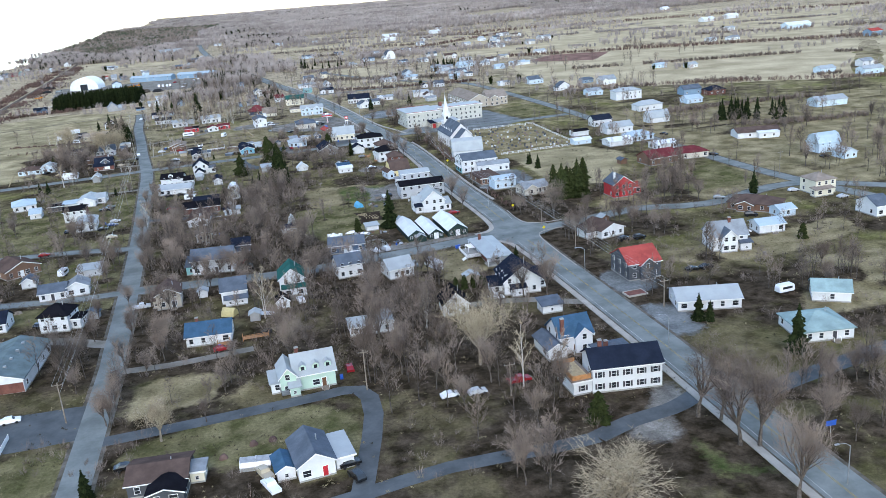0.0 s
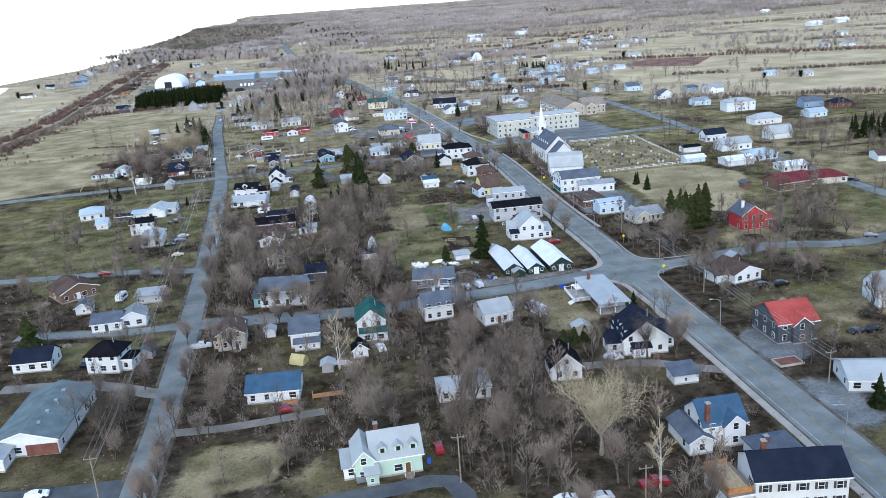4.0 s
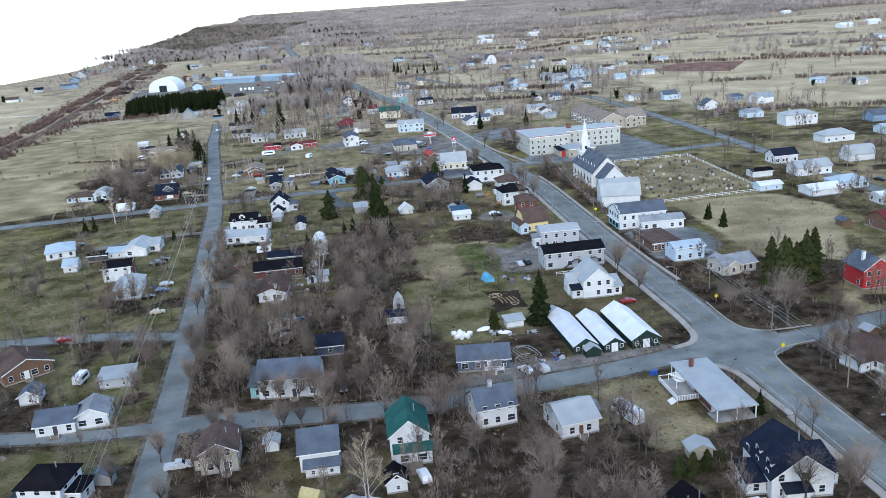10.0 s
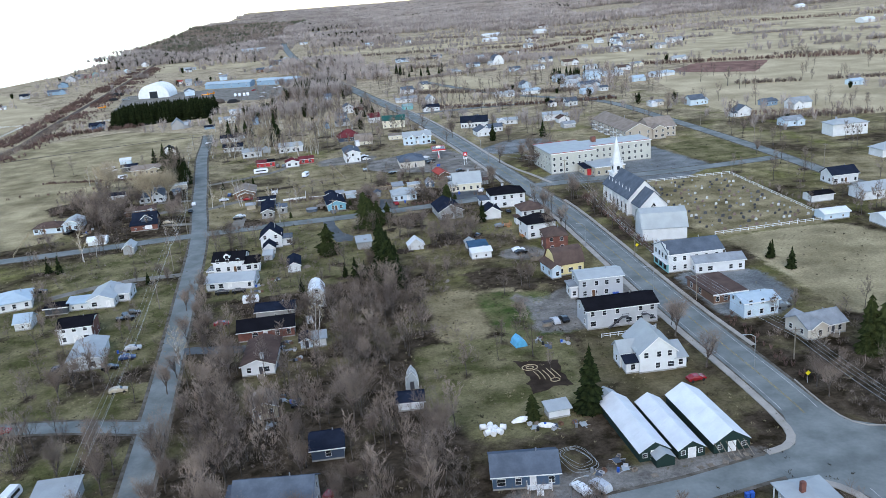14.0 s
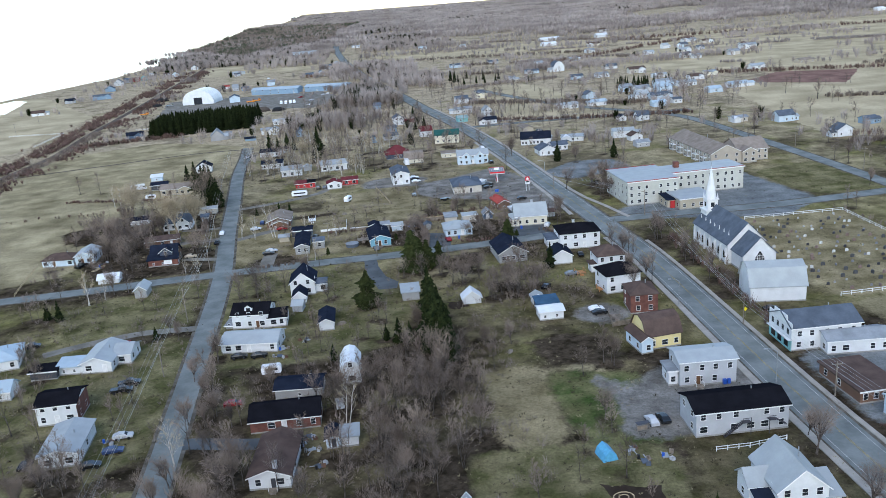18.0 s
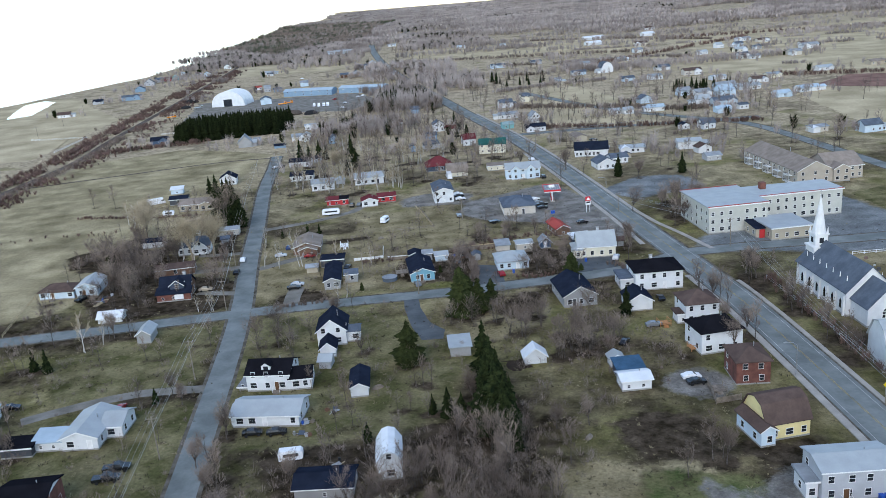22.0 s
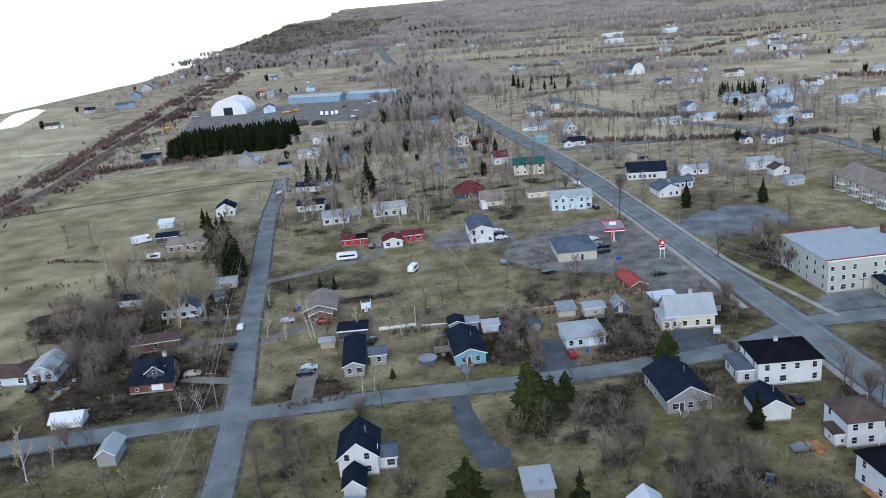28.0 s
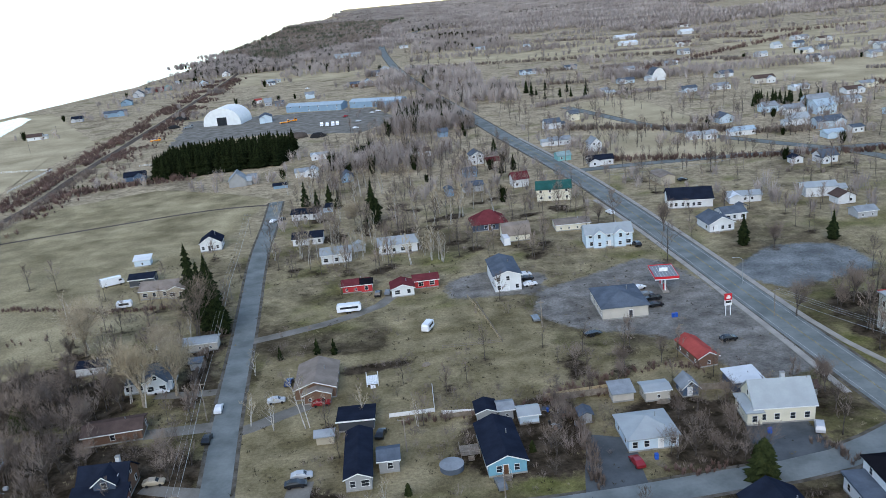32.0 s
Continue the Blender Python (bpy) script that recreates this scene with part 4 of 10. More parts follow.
GROVE_SAYS = dict(bare="grove of leafless grey-brown trees", birch="stand of slender leafless pale trees", shrub="thicket of leafless brown shrubs", spruce="dark green spruce plantation", cedar="clump of cedars", broad="grove of leafless trees")


def scatter(quad, count, lo, hi, kind="bare", seed=1, wide=1.0):
    """Trees at random within a quad of the plan, clear of houses and roads: every third a thing, the rest a grove."""
    r = random.Random(seed)
    p0, p1, p2, p3 = [Vector(p) for p in quad]
    rest = []
    for n in range(count):
        for _try in range(12):
            u, v = r.random(), r.random()
            p = p0.lerp(p1, u).lerp(p3.lerp(p2, u), v)
            if clear(p.x, p.y, 0.2):
                one = (p.x, p.y, r.uniform(lo, hi) * (1.2 if kind == "bare" else 1.0), wide * r.uniform(0.75, 1.05))
                if p.y < 600 and n % 3 == 0:
                    tree(one[0], one[1], one[2], kind, one[3])
                else:
                    rest.append(one)
                break
    grove(rest, GROVE_SAYS[kind], kind)


# ---- buildings ----
house(73.8, 150.2, -7.9, 15.3, 9, 6, "gable", 0.6, "w", "white", "navy", shutters=True,win=5,chimney=(-4.5,6,"brick"), name="white_house")
house(64.1, 151.7, 2.0, 4.3, 9, 3.2, "flat", 0, "w", "white", "tan", shutters=True)
house(70.8, 171.8, 2.0, 8.4, 8.5, 4.8, "gable", 0.8, "w", "white", "blue", chimney=(-3.4, 0.6, "brick"), wing=[(1.6, -0.9, 4.2, 6, 4.8, "gable", 0.9, "d", "white", "blue"), (-5.6, -1.8, 4.6, 9.5, 3.0, "gable", 0.55, "d", "white", "slate")])
house(77.4, 162.2, 2, 8.0, 7, 2.9, "hip", 0.35, "w", "white", "slate", chimney=(-2, 3, "brick"), name="garage")
green_house = house(8.8, 176.9, 3.0, 9.3, 8, 4.2, "gable", 0.9, "w", "green", "light", chimney=(-3.2, 5, "brick"), wing=[(-6.2, -0.6, 3.6, 8, 4.6, "gable", 1.1, "d", "green", "light"), (-9.0, 1.0, 2.2, 4.5, 2.8, "shed", 0.2, "w", "white", "light"), (-5.0, -2.2, 2.2, 1.8, 2.5, "shed", 0.3, "w", "green", "light")], win=3)
for k in (-2.6, 0.4, 3.2):
    dormer(green_house, k, 0.6, 4.5, 1.5, "green", "light", 0)
house(5.7, 139.2, 7.1, 7.0, 11, 3.4, "gable", 0.6, "d", "white", "slate", door="red",wing=[(5.6,1,3.5,9,2.6,"flat",0,"w","white","light"),(-5.5,2,3.4,6,2.5,"gable",0.5,"d","white","blue")])
house(-23.7, 144.1, -4.6, 11.0, 9, 3, "gable", 0.3, "w", "charcoal", "brown", wing=[(2.2, -4.2, 6.5, 5, 2.8, "gable", 0.3, "d", "charcoal", "black"), (7.0, 2.2, 2.6, 4, 2.4, "flat", 0, "w", "cream", "grey")])
house(-66.5, 202.6, -3.2, 13.7, 24, 3.6, "gable", 0.3, "d", "white", "sea_grey", name="community_hall", wing=[(-4.6, -5.5, 5, 6, 3.0, "gable", 0.3, "d", "white", "light")])
part("brick_front", (*boxes([(0.2, -0.1, 0.1, 6.7, -0.03, 2.6)]), WALL["brick"]), bpy.data.objects["community_hall"])
for k in range(4):
    part("roof_vent", (*boxes([(1.5, 4 + 5 * k, 4.4, 2.2, 4.7 + 5 * k, 5.6)]), METAL), bpy.data.objects["community_hall"])
house(-16.4, 213.1, -3.8, 11.7, 9, 3, "gable", 0.5, "w", "white", "blue", chimney=(-3,5,"brick"),door="white")
house(-60.1, 240.6, -11.5, 8.3, 8, 5, "hip", 0.6, "w", "white", "black", wing=[(5.6,1.5,2.6,5,3,"flat",0,"w","white","black")])
house(-79.3, 246.9, -2.1, 9.5, 8, 3, "gable", 0.6, "w", "white", "navy", name="garage")
house(-66.2, 269.9, 2.6, 8.1, 8, 2.9, "gable", 0.45, "w", "white", "slate")
house(-59.0, 271.4, 4.7, 6.8, 7, 3.2, "gable", 0.5, "d", "white", "grey")
house(-77.1, 286.9, 2.0, 4.4, 5, 2.4, "gable", 0.6, "d", "white", "slate", name="shed",win=1)
house(-81.9, 302.2, 35.0, 11.8, 12, 3.2, "gable", 0.4, "d", "brown", "brown")
house(-58.5, 290.9, 0.6, 7.8, 6, 2.5, "shed", 0.08, "w", "grey", "light", name="garage")
house(-28.9, 246.3, 1.6, 7.1, 9, 4.6, "gable", 0.55, "d", "stucco", "brown", wing=[(-4.2, 2, 1.6, 5, 2.6, "shed", 0.2, "w", "stucco", "brown")])
house(-9.7, 242.5, 0.2, 7.4, 9, 4.2, "gable", 0.6, "w", "white", "slate", wing=[(0.5, -2.2, 6.4, 2.4, 2.2, "shed", 0.2, "w", "white", "slate")])
house(7.7, 242.4, -0.9, 7.5, 10, 5.4, "gable", 0.8, "d", "white", "green", wing=(0.5,-2.2,7,2.2,3,"shed",0.2,"w","white","green"))
house(4.2, 231.6, 2.0, 3.7, 4, 2.5, "gable", 0.8, "d", "white", "black", name="shed",win=1)
house(-16.7, 274.5, -6.5, 13.7, 9, 5.2, "gable", 0.6, "w", "white", "slate", wing=(-7.5,1,3,7,3,"shed",0.2,"w","teal","slate"))
house(-7.4, 295.5, -1.0, 6.4, 7, 2.8, "gable", 0.5, "w", "navy", "navy", name="garage",win=1)
house(26.6, 250.5, 7.6, 8.1, 8, 4.5, "gable", 0.6, "w", "white", "slate", chimney=(0,5,"grey"))
house(28.4, 276.4, -7.0, 12.1, 8, 3.1, "gable", 0.5, "w", "blue", "slate", door="white")
dormered = house(71.5, 214.1, -4.3, 10.7, 12, 4.4, "gable", 0.75, "d", "white", "navy", wing=[(-7, 2, 3.5, 5, 2.8, "shed", 0.2, "w", "white", "navy"), (-1.5, -1.8, 4, 2, 2.7, "shed", 0.3, "w", "white", "navy"), (6.4, 3, 2.6, 7, 2.8, "shed", 0.2, "w", "white", "navy")])
for k in (3.2, 7.6):
    dormer(dormered, -4.6, k, 4.6, 2.0, "white", "navy", -90)
house(49.7, 205.9, -3.6, 7.0, 8, 3.6, "gable", 0.9, "d", "white", "black", name="cottage")
house(74.3, 197.3, 0.5, 5.6, 4.5, 2.4, "shed", 0.15, "w", "white", "slate", name="shed",win=1)
house(25.7, 202.7, -1.7, 11.3, 7, 2.8, "gable", 0.35, "w", "white", "light", name="barn",wing=(4.2,-0.2,3.2,7.5,3.4,"gable",0.4,"d","white","light"))
house(116.6, 252.2, 14, 9.4, 11, 3, "gable", 0.4, "d", "white", "brown", wing=[(-6.4, 3, 4, 6, 2.6, "shed", 0.15, "w", "white", "brown")])
house(41.6, 242.8, 10, 8, 9, 3.4, "gable", 0.5, "w", "white", "light")
house(-21, 316, 5, 5.6, 7, 3, "gable", 0.4, "d", "tan", "tan")
house(10.8, 311.0, -4, 5.6, 5, 2.3, "gable", 0.35, "w", "white", "navy", name="shed", win=0)
house(107.9, 210.8, 1.1, 10.1, 12, 5.2, "gable", 0.55, "w", "charcoal", "red", wing=[(0.5,-1.2,4.5,7,5.0,"gable",0.8,"d","charcoal","red")], name="red_roofed_house")
house(112.4, 182.7, -14.4, 16.5, 10, 3, "gable", 0.4, "w", "white", "light")
house(143.0, 175.1, -31.5, 9.3, 8, 3, "gable", 0.5, "w", "white", "sage", name="garage",win=1)
house(127.2, 155.4, -8.1, 12.5, 12, 2.9, "hip", 0.4, "w", "white", "sage")
gabled = house(143.0, 222.9, -8.5, 11.0, 9, 5, "gable", 0.8, "w", "white", "grey", chimney=(1, 4, "brick"), wing=[(-1, -2, 5, 5, 5, "gable", 0.9, "d", "white", "slate"), (4.4, -1.8, 3.4, 2, 2.7, "shed", 0.2, "w", "white", "slate")])
house(173.0, 257.8, -48.7, 17.5, 10, 2.9, "hip", 0.4, "w", "brown", "brown", wing=(-2,-2,6,4,2.9,"gable",0.4,"d","brown","brown"))
house(179.6, 246.3, 2.0, 6.3, 6, 2.8, "gable", 0.4, "w", "pale_blue", "pale_blue", name="garage",win=1)
house(164.4, 232.7, -4.5, 9.0, 7, 3, "gable", 0.4, "w", "white", "pale_blue")
house(209.1, 265.6, 2.0, 8.8, 9, 5.6, "hip", 0.45, "w", "cream", "tan", wing=(-2.5,-2.5,8,2.6,2.8,"shed",0.15,"w","cream","tan"))
house(206.8, 232.3, 2.0, 6.0, 10, 4, "gable", 0.5, "w", "white", "slate")
house(142.1, 298.3, 2.0, 8.5, 9, 5.6, "gable", 0.7, "d", "red", "slate", chimney=(-2,4,"white"),wing=(6,2,5,6,3,"gable",0.5,"w","red","red"))
house(104.1, 374.6, 0.5, 17.1, 11, 6, "gable", 0.45, "w", "white", "slate", name="hall",door="white")
house(109.9, 370.3, -3.3, 14.9, 7, 3.6, "gable", 0.35, "w", "white", "grey", name="hall_wing",door="dark")
house(106.8, 405.3, -8.7, 14.9, 12, 4.6, "gambrel", 0.6, "w", "white", "light", name="parish_hall",win=0)
house(69.4, 341.2, 0.6, 18.9, 9, 5.4, "gable", 0.35, "w", "grey", "black", name="apartment_house")
house(70.6, 362.5, -1.5, 12.8, 8, 6, "gable", 0.25, "w", "grey", "light", wing=(-7.6,1,2,5,3.5,"flat",0,"w","white","grey"))
house(68.2, 314.0, -1, 8.7, 11, 5.0, "gable", 0.85, "d", "white", "light", wing=[(-5.4, 3.8, 4.6, 5, 4.0, "gable", 0.8, "w", "white", "light"), (-5.6, 0.6, 3.4, 3.2, 2.8, "shed", 0.25, "w", "white", "navy"), (5.6, 0.4, 2.6, 6, 2.8, "shed", 0.2, "w", "white", "light")])
house(67.6, 383.5, 9.0, 9.1, 9, 3.8, "gambrel", 0.6, "w", "yellow", "brown", chimney=(-2.5,4,"brick"),wing=[(-5.2,-1.5,3,9,3.6,"gable",0.6,"d","pale_blue","brown")])
house(69.7, 406.5, -3.3, 7.4, 9, 5.6, "hip", 0.5, "w", "brick", "brown", name="brick_house")
house(68.9, 423.7, 8.0, 10.5, 9, 5.7, "hip", 0.5, "w", "white", "black")
house(70.2, 441.8, 1.8, 8.8, 9, 5.6, "hip", 0.5, "w", "white", "brown", wing=(-5,1,2.5,4,2.6,"flat",0,"w","white","brown"))
house(57.0, 453.7, -0.5, 6.7, 8, 3, "gable", 0.6, "d", "white", "navy", name="garage",win=0)
house(66.4, 468.5, -0.5, 13.9, 11, 5.8, "hip", 0.35, "w", "white", "black", door="white",chimney=(-1,6,"grey"),wing=(-8.5,2,4.5,8,3.2,"flat",0,"w","white","slate"))
house(41.9, 460.6, 4.4, 9.5, 15, 3.4, "gable", 0.55, "d", "weathered", "navy")
house(55.3, 502.3, -3.0, 12.2, 9, 4, "gable", 0.85, "w", "cream", "light", chimney=(1,5,"grey"),wing=[(-6.2,-0.5,3,8,3.2,"hip",0.4,"d","cream","light")])
house(27.0, 496.8, 3.3, 10.0, 10, 3, "hip", 0.38, "w", "pale_blue", "light", door="white",win=4)
house(-2.4, 492.8, 5.5, 7.5, 16, 3, "gable", 0.4, "d", "azure", "navy", win=2)
house(-4.8, 514.0, 3.3, 4.2, 5, 2.5, "gable", 0.35, "d", "weathered", "navy", name="shed",win=0)
house(-0.6, 514.1, 3.3, 3.1, 4, 2.6, "gable", 0.35, "w", "weathered", "grey", name="shed",win=1)
house(4.1, 511.3, 3.2, 4.2, 4, 2.4, "gable", 0.4, "w", "pale_blue", "light", name="shed",win=0)
house(25.7, 517.1, 3.3, 4.6, 4, 2.2, "shed", 0.2, "w", "beige", "grey", name="shed",win=0)
house(33.1, 516.1, 3.3, 5.5, 4.5, 2.6, "gable", 0.2, "w", "beige", "light", name="shed",win=1)
house(40.5, 516.6, 3.3, 3.5, 4.5, 2.4, "gable", 0.9, "d", "blue", "grey", name="shed",door="white",win=1)
house(53.2, 516.3, 5.1, 6.6, 6, 2.7, "shed", 0.05, "w", "navy", "white", name="garage",win=2)
house(37.1, 563.0, 0.7, 12.6, 16, 3.6, "hip", 0.35, "d", "beige", "slate", name="filling_station_shop",door="dark")
house(7.9, 591.8, 3.6, 8.2, 17, 5.4, "gable", 0.35, "d", "white", "slate", name="inn",door="white")
house(-39.9, 603.8, 2.2, 8.6, 6, 2.6, "gable", 0.35, "w", "red", "maroon", wing=(3.5,-1,3.5,5,3,"gable",0.4,"w","red","black"))
house(-24.6, 596.2, 4.9, 7.0, 7, 2.8, "gable", 0.35, "d", "white", "maroon", name="mobile_home",win=2)
house(-17.3, 601.9, 5.0, 7.8, 6, 2.8, "gable", 0.35, "w", "red", "maroon")
house(-44.4, 532.2, 2, 9.6, 14, 3, "gable", 0.35, "d", "brown", "tan", name="bungalow", win=2, wing=[(0.6, -2.4, 6.4, 2.6, 2.6, "gable", 0.35, "d", "brown", "tan")])
house(-31.3, 492.2, 3.2, 5.0, 18, 3, "gable", 0.4, "d", "weathered", "navy", wing=(6,5,4,5,3,"gable",0.35,"w","weathered","slate"))
house(-33.5, 515.3, 0.4, 7.7, 6, 2.6, "flat", 0, "w", "charcoal", "navy", name="garage",win=0)
steep = house(-82.2, 496.2, 2.1, 9.5, 8, 3.4, "gable", 0.75, "w", "brown", "navy", wing=[(0, -2.6, 10.6, 2.7, 2.6, "shed", 0.35, "w", "brick", "navy"), (1.0, -0.8, 4.2, 5, 4.8, "gable", 0.75, "d", "navy", "navy")], chimney=(2.6, 4.6, "grey"))
part("bay_window", (*boxes([(0.4, -3.0, 0.7, 3.2, -2.58, 2.2)]), TRIM), steep)
house(-88.6, 519.7, 8.4, 12.8, 7, 2.8, "gable", 0.3, "w", "brown", "brown", name="garage",win=1)
house(-124.0, 505.0, -4.3, 11.8, 8, 2.8, "hip", 0.4, "w", "pale_blue", "brown")
house(-114.1, 505.4, 3.1, 7.0, 11, 3.4, "gable", 0.4, "d", "pale_blue", "light")
house(-81.2, 460.0, 2.2, 3.8, 7, 2.8, "gable", 0.7, "d", "weathered", "light", name="barn",win=0)
house(-97.4, 478.8, 2.7, 7.0, 5, 1.8, "gable", 0.5, "w", "white", "white", name="tent_shed",win=0,base=False)
house(-88.3, 544.3, 5.0, 11.8, 8, 3.2, "gable", 0.7, "w", "white", "slate", wing=[(2.5,-1.5,5,6,3.4,"gable",0.9,"d","white","slate")])
house(-108.1, 558.1, 2.4, 7.9, 5, 2.5, "gable", 0.4, "w", "white", "navy", name="shed",win=1)
house(-117.5, 630.8, 5.6, 8.3, 7, 2.8, "gable", 0.3, "w", "charcoal", "navy", name="garage",win=1)
house(-103.5, 615.9, 0.8, 19.3, 9, 3.2, "gable", 0.4, "w", "tan", "tan", wing=(3,-1.5,6,4,3.2,"gable",0.4,"d","tan","tan"))
house(-124.8, 654.6, 6.1, 5.9, 4, 2.5, "shed", 0.2, "w", "pale_blue", "white", name="shed",win=1)
house(-84.3, 567.2, 4.6, 16.2, 5, 2.6, "gable", 0.2, "w", "beige", "light", name="mobile_home")
house(-77.1, 402.4, -2, 8.0, 13, 3.0, "gable", 0.38, "d", "white", "light", door="white", wing=[(5.4, 4.5, 4.4, 8, 3.0, "gable", 0.38, "w", "white", "light"), (-7.2, 0.4, 6.2, 4.6, 2.3, "shed", 0.15, "w", "white", "pale_blue")])
house(-90.3, 401.3, 0, 6.6, 5, 2.2, "flat", 0, "w", "charcoal", "black", name="shed", win=0)
brick_sided = house(-77.1, 375.1, 3, 9.0, 9, 5, "gable", 0.3, "w", "white", "black", door="white")
part("brick_side", (*boxes([(4.47, 0.1, 0.35, 4.56, 8.9, 4.9)]), WALL["brick"]), brick_sided, label="red brick side wall")
house(-69.8, 355.3, 4.1, 7.9, 14, 3.2, "gable", 0.25, "d", "white", "light")
house(-105.2, 409.4, 14.3, 9.9, 12, 3, "hip", 0.35, "w", "white", "pale_blue")
house(-96.7, 390.8, 2.0, 4.6, 6, 2.6, "gable", 0.6, "w", "white", "pale_blue", name="garage")
house(-37.8, 405.8, -7.3, 14.9, 9, 2.9, "gable", 0.35, "w", "white", "light", door="white",wing=(-6.5,0.6,3,7,2.7,"gable",0.3,"w","white","light"))
black_roofed = house(-40.1, 423.4, -6.9, 10.5, 9, 4.4, "gable", 0.45, "w", "white", "black", win=3, wing=[(-6.4, 0.8, 2.4, 5, 0.8, "flat", 0, "w", "weathered", "grey")])
dormer(black_roofed, -0.5, 1.2, 4.7, 2.2, "white", "black", 0)
house(-32.3, 422.9, 2.0, 5.2, 7, 3, "gable", 0.45, "w", "white", "black")
house(-23.6, 361.4, 1.0, 15.1, 9, 3, "gable", 0.4, "w", "brick", "black", door="white", name="bungalow")
house(-22.1, 376.2, -3.1, 10.9, 7, 2.6, "gable", 0.3, "w", "weathered", "navy", name="garage",win=1)
house(-24.2, 339.0, -3, 8.0, 16, 2.9, "gable", 0.35, "d", "white", "brown", name="bungalow", chimney=(1.2, 1.0, "grey"))
house(-12.6, 351.7, 2.0, 3.1, 5, 2.4, "gable", 0.5, "d", "pale_blue", "navy", name="shed",door="dark",win=1)
house(-9.2, 351.8, 2.0, 3.4, 4, 2.4, "shed", 0.1, "w", "white", "light", name="shed",win=0)
house(-9.8, 380.9, 2.0, 4.8, 9, 4, "gambrel", 1, "d", "white", "white", name="barn",win=1)
house(-27.1, 447.5, 0.9, 7.7, 10, 4.4, "gable", 0.8, "d", "white", "navy", wing=[(4.8,1.5,5,5,3,"gable",0.4,"w","white","slate")])
house(-27.5, 440.0, 2.0, 4.0, 6, 2.6, "gable", 0.8, "d", "white", "navy", name="garage",win=0)
house(-17.9, 416.3, 2.0, 4.1, 10, 2.6, "gable", 0.5, "d", "white", "navy", name="garage",win=0)
house(6.5, 433.9, 2.0, 5.1, 6, 2.6, "shed", 0.1, "w", "weathered", "light", name="shed",win=0)
house(24.3, 426.0, 2.0, 5.3, 4, 2, "gable", 0.8, "d", "white", "white", name="glasshouse",win=0,base=False)
house(44.4, 408.2, 2.0, 6.6, 5, 2.6, "gable", 0.3, "w", "white", "white", name="garage",win=2)
house(44.5, 413.9, 2.0, 6.0, 5, 2.6, "shed", 0.1, "w", "navy", "blue", name="shed",win=0)
house(42.8, 420.4, 2.0, 3.1, 3, 2.4, "gable", 0.6, "d", "white", "light", name="shed",win=0)
house(104.8, 336.1, 4.1, 9.8, 7, 4.4, "gable", 0.3, "w", "pale_blue", "pale_blue", name="store")
house(113.5, 320.6, 9.9, 11.2, 8, 3, "gable", 0.5, "w", "beige", "grey", wing=[(-2.5,-0.5,4.5,9,3.2,"gable",0.6,"d","beige","grey")])
house(37.9, 694.5, -6.6, 18.6, 11, 5.2, "gable", 0.5, "w", "cream", "green", name="lodge",far=True)
house(27.4, 723.9, 7.5, 9.2, 9, 4, "gable", 0.6, "w", "white", "maroon", far=True)
house(11.3, 782.2, 8.6, 8.8, 9, 5, "gable", 0.6, "d", "white", "light", far=True)
house(18.9, 773.0, 8.5, 8.2, 7, 3, "gable", 0.5, "w", "white", "maroon", far=True)
house(7.8, 659.0, 4.5, 13.2, 11, 2.8, "hip", 0.7, "w", "navy", "maroon")
house(16.2, 642.2, 4.3, 9.8, 8, 2.6, "gambrel", 0.5, "w", "cream", "tan", name="barn",win=1)
house(38.0, 649.3, 1.2, 12.7, 8, 2.6, "gable", 0.2, "w", "cream", "tan", name="mobile_home")
house(46.4, 625.8, -1.5, 16.0, 9, 5, "gable", 0.5, "w", "pale_blue", "light", win=5,wing=[(-3.5,-1.2,4,4,5,"gable",0.8,"d","pale_blue","light"),(3.5,-1.2,4,4,5,"gable",0.8,"d","pale_blue","light")])
house(86.5, 663.9, -9.0, 16.8, 12, 3.6, "gable", 0.55, "w", "white", "navy", name="chapel",win=8)
house(108.2, 665.0, -5.5, 15.9, 8, 2.8, "gable", 0.3, "w", "white", "white", win=5,far=True)
house(87.3, 631.0, 5.6, 9.0, 11, 3.2, "gable", 0.5, "d", "white", "slate")
house(96.0, 642.1, 5.8, 8.5, 8, 3, "gable", 0.4, "w", "white", "slate")
house(89.2, 704.1, 7.1, 8.5, 14, 3.4, "gable", 0.35, "d", "tan", "tan", name="barn",win=0,far=True)
house(70.4, 753.1, 1.0, 15.2, 8, 3, "gable", 0.45, "w", "white", "navy", far=True)
house(74.8, 786.2, 8.7, 7.7, 9, 4.6, "gable", 0.9, "d", "white", "light", far=True)
house(55.3, 771.3, 8.4, 8.8, 8, 2.8, "gable", 0.4, "w", "teal", "sage", far=True)
house(59.8, 812.9, 3.3, 15.8, 8, 3, "gable", 0.4, "w", "white", "light", far=True)
house(81.8, 889.3, 10.0, 8.5, 8, 4.6, "gable", 0.5, "w", "white", "slate", far=True)
house(64.1, 865.8, 10.0, 12.7, 8, 4, "gable", 0.6, "w", "white", "slate", far=True)
house(137.2, 663.0, -5.1, 15.3, 9, 4, "gable", 0.3, "w", "white", "light", far=True)
house(141.0, 650.5, 6.0, 8.9, 7, 3, "gable", 0.5, "d", "white", "light", far=True)
house(138.9, 631.3, 5.6, 7.2, 6, 2.6, "gable", 0.4, "w", "grey", "grey", name="shed")
house(152.7, 719.2, 7.4, 4.8, 5, 2.6, "gable", 0.5, "d", "white", "navy", name="shed",far=True)
house(165.1, 715.4, 7.3, 10.4, 8, 3.4, "gable", 0.6, "w", "white", "slate", far=True)
